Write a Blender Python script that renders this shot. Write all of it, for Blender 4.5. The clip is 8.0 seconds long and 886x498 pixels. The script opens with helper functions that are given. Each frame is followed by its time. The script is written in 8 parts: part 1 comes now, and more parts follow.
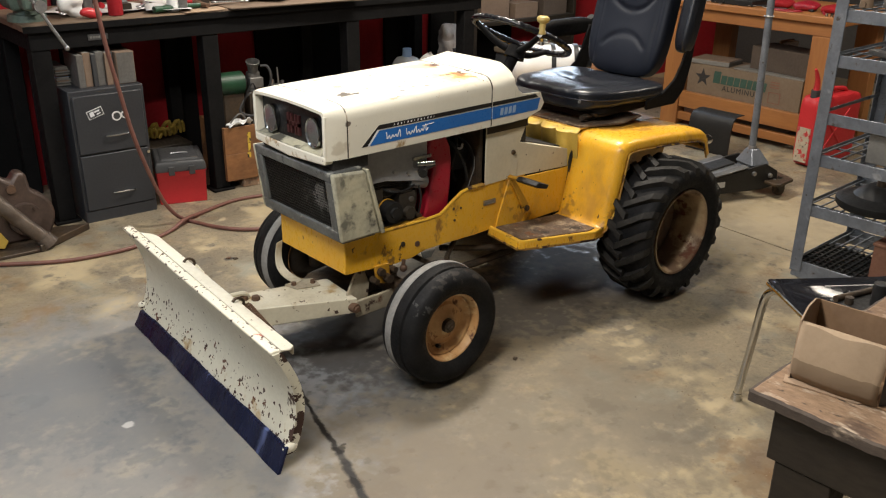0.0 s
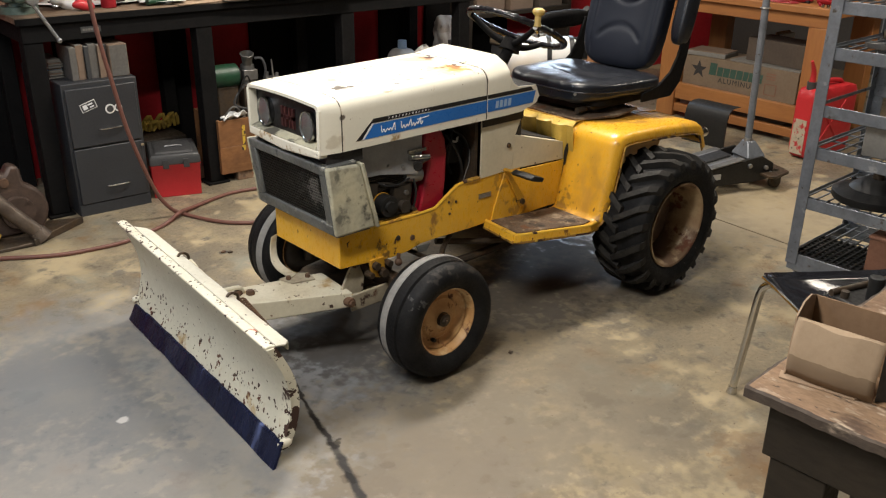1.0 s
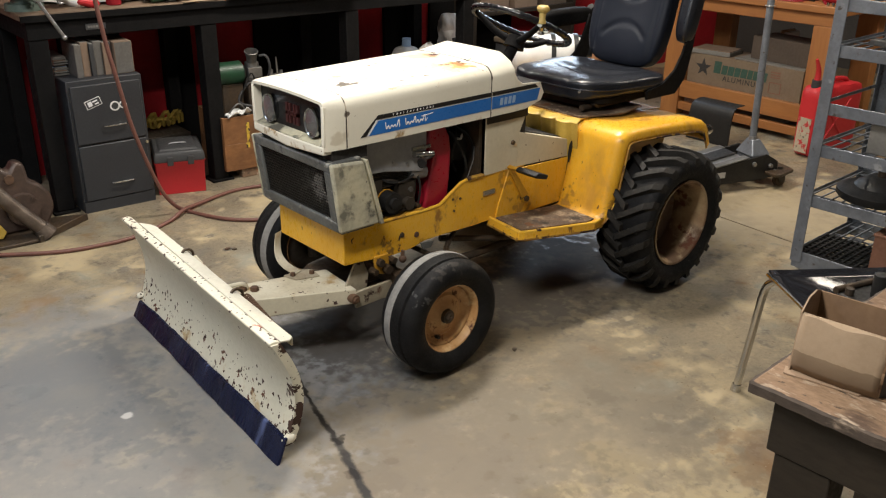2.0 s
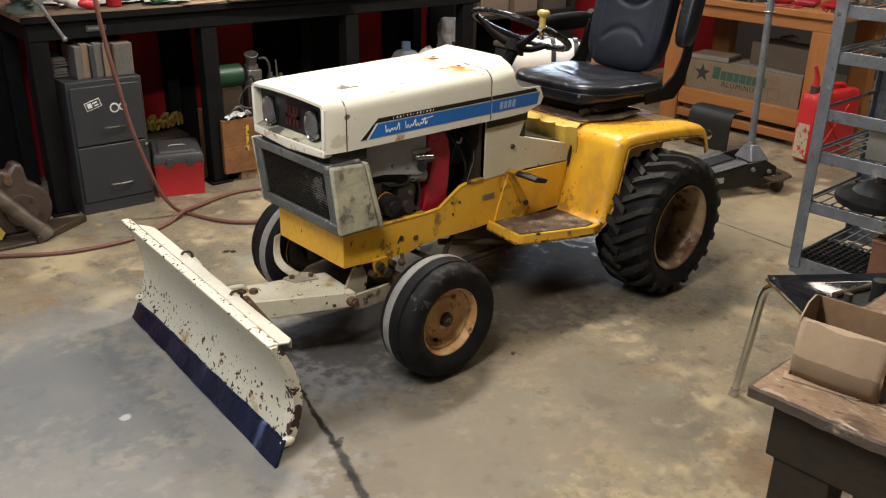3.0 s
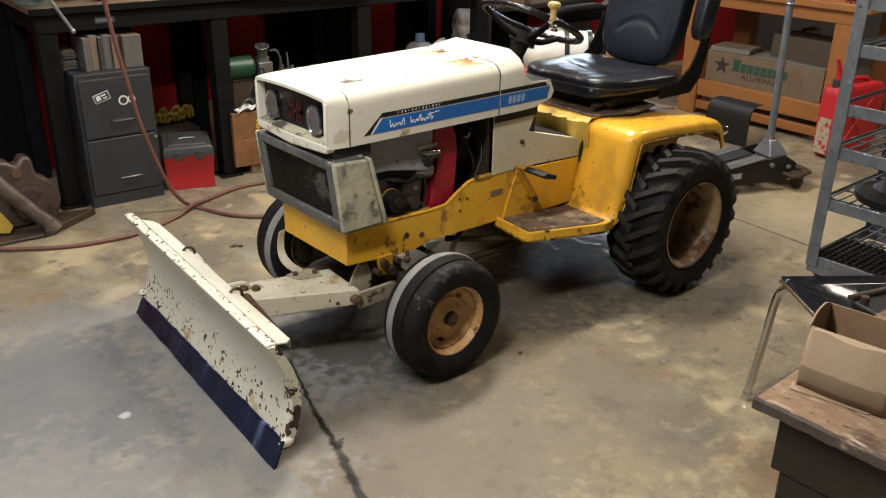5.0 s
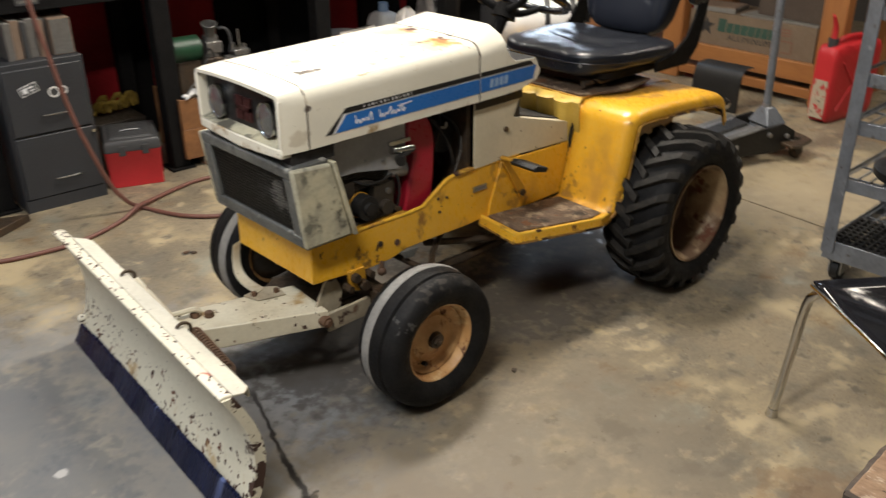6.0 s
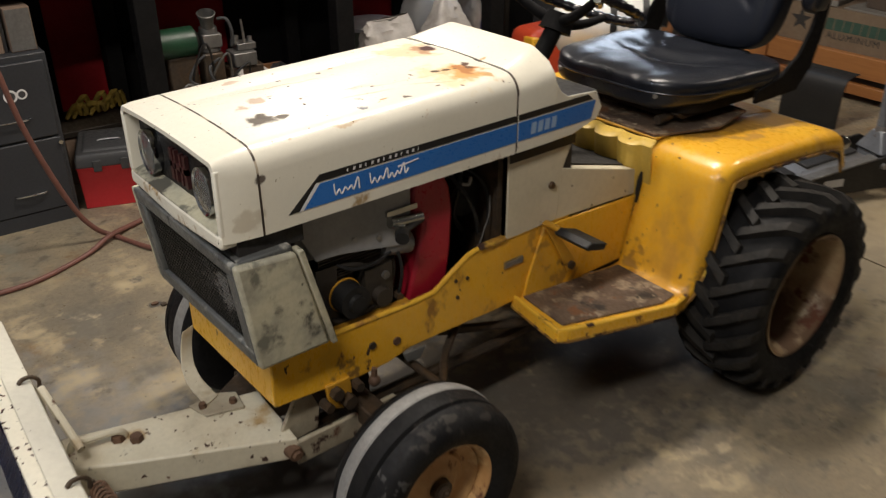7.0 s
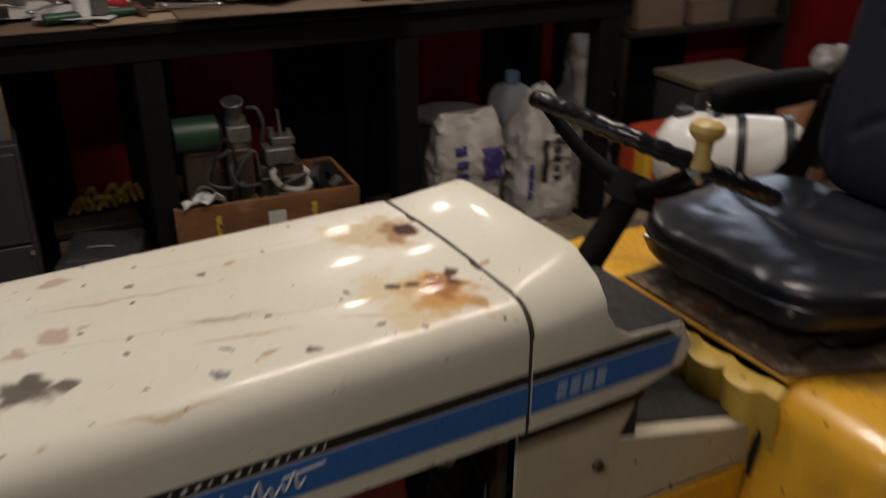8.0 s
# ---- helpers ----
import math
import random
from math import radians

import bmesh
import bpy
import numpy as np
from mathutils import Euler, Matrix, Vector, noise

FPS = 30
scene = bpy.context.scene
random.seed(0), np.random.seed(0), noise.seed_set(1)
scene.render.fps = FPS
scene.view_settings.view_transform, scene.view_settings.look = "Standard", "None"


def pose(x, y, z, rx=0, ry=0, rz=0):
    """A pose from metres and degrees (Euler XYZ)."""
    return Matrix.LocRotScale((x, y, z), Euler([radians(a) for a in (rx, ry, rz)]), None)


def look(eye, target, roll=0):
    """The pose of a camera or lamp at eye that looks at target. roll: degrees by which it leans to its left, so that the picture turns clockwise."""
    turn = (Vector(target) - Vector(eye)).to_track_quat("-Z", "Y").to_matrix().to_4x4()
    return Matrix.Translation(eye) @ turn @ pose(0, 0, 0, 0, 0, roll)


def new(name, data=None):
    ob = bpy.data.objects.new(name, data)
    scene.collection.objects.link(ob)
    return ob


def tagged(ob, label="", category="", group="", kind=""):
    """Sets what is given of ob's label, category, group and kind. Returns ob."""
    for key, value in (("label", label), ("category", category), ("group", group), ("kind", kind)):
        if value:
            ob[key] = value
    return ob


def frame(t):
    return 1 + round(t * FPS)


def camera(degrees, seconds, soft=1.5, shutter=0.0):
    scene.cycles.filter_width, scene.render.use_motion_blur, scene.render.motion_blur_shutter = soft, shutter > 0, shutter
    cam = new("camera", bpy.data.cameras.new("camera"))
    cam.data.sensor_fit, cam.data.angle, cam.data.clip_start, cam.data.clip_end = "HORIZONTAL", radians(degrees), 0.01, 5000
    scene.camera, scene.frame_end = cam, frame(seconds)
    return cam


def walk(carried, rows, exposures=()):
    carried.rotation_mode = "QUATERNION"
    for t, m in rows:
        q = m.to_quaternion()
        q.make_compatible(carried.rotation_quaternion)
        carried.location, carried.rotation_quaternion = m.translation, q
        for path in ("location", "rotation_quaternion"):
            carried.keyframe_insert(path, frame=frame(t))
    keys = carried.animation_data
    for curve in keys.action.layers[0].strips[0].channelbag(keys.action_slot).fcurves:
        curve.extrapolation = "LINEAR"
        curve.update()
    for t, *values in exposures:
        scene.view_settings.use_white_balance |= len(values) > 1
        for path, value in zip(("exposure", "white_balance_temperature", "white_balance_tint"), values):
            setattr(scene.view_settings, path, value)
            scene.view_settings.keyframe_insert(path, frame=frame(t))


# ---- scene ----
cam = camera(53.8, 8.0, soft=1.2, shutter=0.4)
PATH = [
    (0, (-2.86, -2.236, 1.54), (-1.624, -0.863, 0.773), 0.7),
    (0.5, (-2.856, -2.234, 1.543), (-1.619, -0.866, 0.77), 0.7),
    (1, (-2.849, -2.229, 1.544), (-1.612, -0.868, 0.759), 0.7),
    (1.5, (-2.85, -2.231, 1.539), (-1.62, -0.866, 0.749), 0.6),
    (3, (-2.859, -2.229, 1.537), (-1.622, -0.864, 0.758), 1.1),
    (3.5, (-2.852, -2.232, 1.544), (-1.616, -0.871, 0.757), 1.3),
    (4, (-2.862, -2.225, 1.543), (-1.627, -0.864, 0.754), 1.2),
    (4.5, (-2.843, -2.225, 1.537), (-1.618, -0.853, 0.751), 0.9),
    (4.7, (-2.82, -2.236, 1.539), (-1.609, -0.853, 0.751), 1.0),
    (5.8, (-2.607, -1.987, 1.507), (-1.428, -0.601, 0.676), 0.9),
    (6, (-2.541, -1.9, 1.513), (-1.319, -0.582, 0.636), -0.6),
    (6.3, (-2.441, -1.78, 1.498), (-1.194, -0.5, 0.601), -1.3),
    (6.5, (-2.317, -1.675, 1.474), (-1.094, -0.365, 0.587), -1.3),
    (6.8, (-2.084, -1.493, 1.504), (-0.925, -0.156, 0.574), -0.1),
    (7, (-1.969, -1.39, 1.479), (-0.859, -0.021, 0.534), -0.3),
    (7.2, (-1.866, -1.303, 1.461), (-0.782, 0.135, 0.593), -0.7),
    (7.5, (-1.65, -1.107, 1.47), (-0.595, 0.347, 0.592), -1.9),
    (7.8, (-1.416, -0.936, 1.454), (-0.412, 0.55, 0.569), -1.3),
    (8, (-1.255, -0.836, 1.431), (-0.36, 0.743, 0.591), 0.2),
]
EXPOSURES = [(0, 0.0, 6500, 10), (6.0, -0.03, 6500, 10), (6.5, 0.03, 6550, 12), (6.8, -0.36, 6580, 12), (7.0, -0.57, 6600, 12), (7.5, -1.15, 6650, 15), (8, -1.75, 6750, 16)]
walk(cam, [(t, look(eye, target, roll)) for t, eye, target, roll in PATH], EXPOSURES)

# ---- light ----
world = bpy.data.worlds.new("world")
scene.world = world
world.use_nodes = True
world.node_tree.nodes["Background"].inputs[0].default_value = (0.8, 0.85, 1.0, 1)
world.node_tree.nodes["Background"].inputs[1].default_value = 0.02


def lamp(name, at, target, size, power, colour, size_y=0.0):
    data = bpy.data.lights.new(name, "AREA")
    data.energy, data.color, data.size = power, colour, size
    if size_y:
        data.shape, data.size_y = "RECTANGLE", size_y
    ob = new(name, data)
    ob.matrix_world = look(at, target)
    return ob


lamp("ceiling_lamp_back", (-0.1, 0.60, 2.95), (-0.1, 0.60, 0), 1.2, 112, (1.0, 0.92, 0.81), 0.25)
lamp("ceiling_lamp_right", (2.5, -1.0, 2.95), (2.5, -1.0, 0), 1.2, 46, (1.0, 0.90, 0.76), 0.25)
lamp("ceiling_lamp_front", (-2.7, -1.1, 2.95), (-2.7, -1.1, 0), 1.2, 98, (1.0, 0.95, 0.89), 0.25)
lamp("work_lamp_corner", (2.35, 1.90, 1.62), (-0.3, 0.2, 0.6), 0.6, 15, (0.68, 0.82, 1.0))
lamp("ceiling_lamp_left", (-3.4, 0.2, 2.95), (-3.4, 0.2, 0), 1.2, 36, (0.68, 0.82, 1.0), 0.25)
lamp("bench_lamp_a", (-0.01, 2.28, 2.05), (-0.3, 1.2, 0.9), 0.09, 8, (1.0, 0.95, 0.88))
lamp("bench_lamp_b", (0.38, 2.28, 2.25), (0.2, 1.2, 0.9), 0.09, 8, (1.0, 0.95, 0.88))


# ---- materials ----
def mat(name, col, rough=0.6, metal=0.0, col2=None, scale=6.0, amount=0.5, fine=70.0, grain=0.12, bump=0.15, chips=(), spots=(), lines=(), stretch=(1, 1, 1), coat=0.0, rough_var=0.12, spec=0.5):
    """Two scales of colour variation, fine relief, chips (colour, scale, threshold, softness, detail) and spots of
    stain or painted shade (place, radius, colour, strength).
    """
    m = bpy.data.materials.new(name)
    m.use_nodes = True
    nt = m.node_tree
    bsdf = nt.nodes["Principled BSDF"]
    n, link = nt.nodes.new, nt.links.new
    coord = n("ShaderNodeTexCoord").outputs["Object"]
    mapping = n("ShaderNodeMapping")
    mapping.inputs["Scale"].default_value = stretch
    link(coord, mapping.inputs[0])
    vec = mapping.outputs[0]

    def noisy(s, detail=4.0, rough_=0.55):
        t = n("ShaderNodeTexNoise")
        t.inputs["Scale"].default_value, t.inputs["Detail"].default_value, t.inputs["Roughness"].default_value = s, detail, rough_
        link(vec, t.inputs["Vector"])
        return t.outputs["Fac"]

    def ramp(v, lo, hi, a=0.0, b=1.0):
        r = n("ShaderNodeMapRange")
        r.interpolation_type = "SMOOTHSTEP"
        for i, x in zip((1, 2, 3, 4), (lo, hi, a, b)):
            r.inputs[i].default_value = x
        link(v, r.inputs[0])
        return r.outputs[0]

    def mix(f, a, b):
        x = n("ShaderNodeMix")
        x.data_type = "RGBA"
        link(f, x.inputs[0])
        for s, v in ((x.inputs[6], a), (x.inputs[7], b)):
            if isinstance(v, tuple):
                s.default_value = (*v, 1)
            else:
                link(v, s)
        return x.outputs[2]

    def math_(op, a, b):
        x = n("ShaderNodeMath")
        x.operation = op
        for s, v in zip(x.inputs, (a, b)):
            if isinstance(v, (int, float)):
                s.default_value = v
            else:
                link(v, s)
        return x.outputs[0]

    col2 = col2 or tuple(c * 0.62 for c in col)
    big = noisy(scale)
    colour = mix(ramp(big, 0.5 - 0.28, 0.5 + 0.28, 0.0, amount), col, col2)
    small = noisy(fine, 6.0, 0.7)
    colour = mix(ramp(small, 0.35, 0.75, 0.0, grain), colour, tuple(c * 0.35 for c in col))
    rgh = ramp(small, 0.3, 0.7, max(rough - rough_var, 0.03), min(rough + rough_var, 1.0))
    for c, s, lo, soft, detail, *worn in chips:
        v = noisy(s, detail, 0.6)
        for axis, w0, w1, gain in worn:                # more wear towards w1 along an axis
            sep_ = n("ShaderNodeSeparateXYZ")
            link(coord, sep_.inputs[0])
            v = math_("ADD", v, ramp(sep_.outputs[axis], w0, w1, 0.0, gain))
        f = ramp(v, lo, lo + soft)
        colour = mix(f, colour, c)
        rgh = math_("MAXIMUM", rgh, math_("MULTIPLY", f, 0.85))
    if spots or lines:
        wob = n("ShaderNodeTexNoise")
        wob.inputs["Scale"].default_value, wob.inputs["Detail"].default_value = 22.0, 5.0
        link(coord, wob.inputs["Vector"])
        sub = n("ShaderNodeVectorMath")
        sub.operation = "SUBTRACT"
        link(wob.outputs["Color"], sub.inputs[0])
        sub.inputs[1].default_value = (0.5, 0.5, 0.5)
    for at, r, c, strength, wild in spots:
        sc = n("ShaderNodeVectorMath")
        sc.operation = "SCALE"
        link(sub.outputs[0], sc.inputs[0])
        sc.inputs["Scale"].default_value = wild
        ad = n("ShaderNodeVectorMath")
        link(coord, ad.inputs[0])
        link(sc.outputs[0], ad.inputs[1])
        dist = n("ShaderNodeVectorMath")
        dist.operation = "DISTANCE"
        link(ad.outputs[0], dist.inputs[0])
        dist.inputs[1].default_value = at
        f = ramp(dist.outputs["Value"], r, r * 0.55, 0.0, strength)
        colour = mix(f, colour, c)
        rgh = math_("MAXIMUM", rgh, math_("MULTIPLY", f, 0.95))
    for (x0, y0), (x1, y1), w, c, strength in lines:
        sep = n("ShaderNodeSeparateXYZ")
        sc = n("ShaderNodeVectorMath")
        sc.operation = "MULTIPLY_ADD"
        link(sub.outputs[0], sc.inputs[0])
        sc.inputs[1].default_value = (0.03, 0.03, 0.03)
        link(coord, sc.inputs[2])
        link(sc.outputs[0], sep.inputs[0])
        length = math.hypot(x1 - x0, y1 - y0)
        ux, uy = (x1 - x0) / length, (y1 - y0) / length
        dx, dy = math_("SUBTRACT", sep.outputs[0], x0), math_("SUBTRACT", sep.outputs[1], y0)
        along = math_("ADD", math_("MULTIPLY", dx, ux), math_("MULTIPLY", dy, uy))
        across = math_("ABSOLUTE", math_("SUBTRACT", math_("MULTIPLY", dx, uy), math_("MULTIPLY", dy, ux)), 0)
        f = math_("MULTIPLY", ramp(across, w, w * 0.3, 0, strength), math_("MULTIPLY", ramp(along, -0.05, 0.02), ramp(along, length + 0.05, length - 0.05)))
        colour = mix(f, colour, c)
    link(colour, bsdf.inputs["Base Color"])
    link(rgh, bsdf.inputs["Roughness"])
    bsdf.inputs["Metallic"].default_value = metal
    bsdf.inputs["Specular IOR Level"].default_value = spec
    bsdf.inputs["Coat Weight"].default_value = coat
    bsdf.inputs["Coat Roughness"].default_value = 0.09
    if bump:
        b = n("ShaderNodeBump")
        b.inputs["Strength"].default_value, b.inputs["Distance"].default_value = bump, 0.003
        link(math_("ADD", small, math_("MULTIPLY", big, 2.0)), b.inputs["Height"])
        link(b.outputs[0], bsdf.inputs["Normal"])
    return m


RUST = (0.10, 0.035, 0.015)
DARK_RUST = (0.045, 0.02, 0.012)
CREAM = (0.735, 0.706, 0.596)
TAN_STAIN = (0.42, 0.24, 0.08)
M = {}
# Besides stains, broad dark spots paint the tractor's shade; pale ones paint brighter floor.
M["concrete"] = mat("concrete", (0.252, 0.204, 0.135), 0.40, col2=(0.150, 0.128, 0.094), scale=1.7, amount=1.0, fine=55, grain=0.34, bump=0.05, rough_var=0.16,
                    chips=(((0.350, 0.280, 0.165), 2.4, 0.47, 0.18, 8.0), ((0.125, 0.108, 0.080), 3.1, 0.52, 0.15, 9.0), ((0.365, 0.293, 0.176), 5.5, 0.53, 0.17, 9.0), ((0.185, 0.120, 0.060), 4.2, 0.57, 0.14, 8.0), ((0.205, 0.195, 0.150), 3.7, 0.55, 0.14, 9.0), ((0.130, 0.110, 0.080), 9, 0.54, 0.14, 10.0), ((0.345, 0.280, 0.178), 13, 0.56, 0.16, 10.0), ((0.09, 0.068, 0.045), 15, 0.68, 0.06, 6.0), ((0.38, 0.34, 0.27), 31, 0.735, 0.06, 3.0), ((0.07, 0.055, 0.04), 55, 0.725, 0.03, 2.0), ((0.40, 0.36, 0.29), 90, 0.73, 0.04, 2.0)),
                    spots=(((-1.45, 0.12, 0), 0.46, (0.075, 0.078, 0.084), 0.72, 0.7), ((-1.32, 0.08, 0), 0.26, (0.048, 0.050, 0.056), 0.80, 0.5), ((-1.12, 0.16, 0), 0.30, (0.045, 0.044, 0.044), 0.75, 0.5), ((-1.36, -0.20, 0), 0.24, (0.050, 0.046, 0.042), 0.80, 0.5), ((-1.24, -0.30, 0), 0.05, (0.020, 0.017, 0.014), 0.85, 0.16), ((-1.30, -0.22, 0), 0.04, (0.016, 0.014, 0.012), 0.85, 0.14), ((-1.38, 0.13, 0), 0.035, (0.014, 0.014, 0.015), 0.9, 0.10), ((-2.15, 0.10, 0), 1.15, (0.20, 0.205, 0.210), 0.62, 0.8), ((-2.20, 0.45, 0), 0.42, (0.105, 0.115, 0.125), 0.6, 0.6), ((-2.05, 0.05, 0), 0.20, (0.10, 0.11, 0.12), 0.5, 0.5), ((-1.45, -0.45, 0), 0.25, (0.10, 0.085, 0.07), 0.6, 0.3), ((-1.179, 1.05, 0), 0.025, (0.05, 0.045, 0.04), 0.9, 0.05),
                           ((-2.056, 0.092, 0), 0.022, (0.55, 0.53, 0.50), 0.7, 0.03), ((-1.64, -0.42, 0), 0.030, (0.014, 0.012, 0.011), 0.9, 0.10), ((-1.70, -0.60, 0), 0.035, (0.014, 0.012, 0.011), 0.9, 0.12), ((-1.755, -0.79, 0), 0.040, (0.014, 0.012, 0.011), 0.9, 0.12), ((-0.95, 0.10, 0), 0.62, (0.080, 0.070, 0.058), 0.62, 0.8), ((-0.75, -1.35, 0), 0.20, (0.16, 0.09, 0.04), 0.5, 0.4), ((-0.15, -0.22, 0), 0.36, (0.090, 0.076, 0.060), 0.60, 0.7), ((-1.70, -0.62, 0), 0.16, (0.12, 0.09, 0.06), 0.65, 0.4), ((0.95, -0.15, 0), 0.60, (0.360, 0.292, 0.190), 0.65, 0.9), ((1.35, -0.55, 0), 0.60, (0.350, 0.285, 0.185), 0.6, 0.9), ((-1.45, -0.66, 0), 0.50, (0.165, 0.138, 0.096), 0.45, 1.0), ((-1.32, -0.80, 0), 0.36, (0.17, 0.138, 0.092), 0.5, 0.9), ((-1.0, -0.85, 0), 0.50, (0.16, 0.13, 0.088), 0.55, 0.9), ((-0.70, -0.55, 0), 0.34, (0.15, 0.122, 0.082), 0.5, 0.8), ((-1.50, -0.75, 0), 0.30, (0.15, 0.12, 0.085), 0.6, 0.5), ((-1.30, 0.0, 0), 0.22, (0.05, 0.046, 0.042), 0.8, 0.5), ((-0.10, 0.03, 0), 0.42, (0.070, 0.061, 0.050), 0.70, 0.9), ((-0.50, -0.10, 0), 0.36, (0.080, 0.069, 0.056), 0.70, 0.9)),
                    lines=(((-1.50, 0.05), (-1.60, -0.25), 0.009, (0.012, 0.010, 0.009), 1.0), ((-1.60, -0.25), (-1.66, -0.48), 0.013, (0.012, 0.010, 0.009), 1.0), ((-1.66, -0.48), (-1.78, -0.85), 0.020, (0.012, 0.010, 0.009), 1.0)))
M["joint"] = mat("joint_filler", (0.03, 0.027, 0.024), 0.9)
M["hood_paint"] = mat("hood_paint", CREAM, 0.38, col2=(0.665, 0.625, 0.508), scale=3.5, amount=0.6, fine=90, grain=0.06, bump=0.015, coat=0.16,
                      chips=((DARK_RUST, 46, 0.755, 0.02, 1.0), ((0.34, 0.23, 0.11), 16, 0.74, 0.12, 7.0, (2, 0.815, 0.757, 0.17)), (DARK_RUST, 40, 0.80, 0.03, 3.0, (2, 0.80, 0.755, 0.14)), (TAN_STAIN, 17, 0.69, 0.08, 4.0), ((0.30, 0.25, 0.16), 80, 0.72, 0.04, 2.0)),
                      spots=(((-0.79, 0.075, 0.932), 0.08, (0.60, 0.47, 0.26), 0.75, 0.2), ((-0.752, 0.062, 0.932), 0.04, (0.34, 0.15, 0.06), 0.8, 0.1), ((-0.741, 0.06, 0.932), 0.026, (0.055, 0.018, 0.014), 0.97, 0.05), ((-0.815, -0.12, 0.932), 0.085, (0.66, 0.52, 0.28), 0.7, 0.18), ((-0.782, -0.128, 0.932), 0.066, (0.56, 0.27, 0.05), 0.85, 0.13), ((-0.768, -0.118, 0.932), 0.04, (0.33, 0.11, 0.02), 0.8, 0.14), ((-0.748, -0.09, 0.932), 0.016, (0.07, 0.024, 0.012), 0.95, 0.06), ((-0.757, -0.112, 0.932), 0.012, (0.10, 0.045, 0.02), 0.9, 0.06), ((-0.83, -0.087, 0.932), 0.012, (0.06, 0.03, 0.015), 0.95, 0.04), ((-0.811, -0.095, 0.932), 0.011, (0.06, 0.03, 0.015), 0.95, 0.04), ((-0.79, -0.1, 0.932), 0.008, (0.10, 0.045, 0.02), 0.9, 0.04), ((-1.26, -0.103, 0.925), 0.03, (0.115, 0.095, 0.075), 0.97, 0.06), ((-1.245, -0.088, 0.925), 0.016, (0.115, 0.095, 0.075), 0.97, 0.04), ((-1.224, -0.106, 0.925), 0.018, (0.115, 0.095, 0.075), 0.95, 0.05), ((-1.029, 0.068, 0.93), 0.01, (0.10, 0.045, 0.02), 0.85, 0.06), ((-0.938, 0.042, 0.93), 0.007, (0.10, 0.045, 0.02), 0.85, 0.06), ((-0.987, 0.079, 0.93), 0.01, (0.45, 0.27, 0.10), 0.85, 0.06), ((-0.889, -0.075, 0.93), 0.009, (0.10, 0.045, 0.02), 0.85, 0.06), ((-1.137, -0.05, 0.93), 0.008, (0.10, 0.045, 0.02), 0.85, 0.06), ((-0.978, -0.165, 0.93), 0.009, (0.06, 0.03, 0.015), 0.85, 0.06), ((-1.018, -0.15, 0.93), 0.009, (0.45, 0.27, 0.10), 0.85, 0.06), ((-1.028, -0.163, 0.93), 0.008, (0.45, 0.27, 0.10), 0.85, 0.06), ((-1.074, -0.167, 0.93), 0.009, (0.10, 0.11, 0.14), 0.85, 0.06), ((-1.147, -0.149, 0.93), 0.005, (0.10, 0.045, 0.02), 0.85, 0.06), ((-0.883, -0.162, 0.93), 0.007, (0.10, 0.045, 0.02), 0.85, 0.06), ((-0.841, -0.182, 0.93), 0.007, (0.10, 0.045, 0.02), 0.85, 0.06), ((-0.705, -0.098, 0.93), 0.01, (0.45, 0.27, 0.10), 0.85, 0.06), ((-0.755, -0.167, 0.93), 0.014, (0.45, 0.27, 0.10), 0.85, 0.06), ((-1.2, 0.143, 0.93), 0.02, (0.46, 0.34, 0.25), 0.85, 0.06), ((-1.211, -0.001, 0.93), 0.022, (0.46, 0.34, 0.25), 0.85, 0.06), ((-1.18, 0.004, 0.93), 0.012, (0.46, 0.34, 0.25), 0.85, 0.06), ((-1.255, -0.025, 0.93), 0.02, (0.46, 0.34, 0.25), 0.85, 0.06), ((-1.22, -0.168, 0.93), 0.01, (0.115, 0.095, 0.075), 0.85, 0.06), ((-1.209, -0.208, 0.93), 0.009, (0.10, 0.045, 0.02), 0.85, 0.06), ((-1.26, -0.194, 0.93), 0.012, (0.45, 0.27, 0.10), 0.85, 0.06), ((-1.332, -0.218, 0.865), 0.012, (0.05, 0.03, 0.02), 0.9, 0.03), ((-1.36, -0.21, 0.8), 0.03, (0.3, 0.22, 0.12), 0.4, 0.1)),
                      lines=(((-1.052, -0.055), (-1.022, -0.063), 0.006, (0.10, 0.045, 0.02), 0.75), ((-1.236, -0.027), (-0.845, -0.108), 0.0035, (0.45, 0.27, 0.10), 0.22), ((-1.054, -0.102), (-0.992, -0.117), 0.004, (0.45, 0.27, 0.10), 0.8), ((-1.2, 0.06), (-1.05, 0.035), 0.0035, (0.45, 0.27, 0.10), 0.6), ((-1.075, 0.124), (-0.79, 0.093), 0.004, (0.45, 0.27, 0.10), 0.2), ((-1.16, -0.195), (-1.1, -0.2), 0.004, (0.45, 0.27, 0.10), 0.6), ((-0.9, -0.13), (-0.86, -0.15), 0.004, (0.45, 0.27, 0.10), 0.6)))
M["cream_paint"] = mat("cream_paint", (0.62, 0.57, 0.43), 0.45, col2=(0.48, 0.43, 0.31), scale=5, amount=0.7, fine=80, grain=0.12, bump=0.06, chips=((DARK_RUST, 42, 0.70, 0.03, 3.0), ((0.34, 0.25, 0.13), 12, 0.66, 0.1, 4.0)))
M["arm_paint"] = mat("worn_arm_paint", (0.62, 0.57, 0.43), 0.48, col2=(0.46, 0.40, 0.28), scale=6, amount=0.8, fine=80, grain=0.15, bump=0.08, chips=((DARK_RUST, 34, 0.645, 0.02, 3.0), (RUST, 18, 0.65, 0.06, 6.0), ((0.38, 0.26, 0.12), 8, 0.56, 0.16, 7.0), ((0.24, 0.21, 0.155), 6, 0.52, 0.20, 9.0), ((0.10, 0.075, 0.05), 22, 0.66, 0.06, 7.0)))
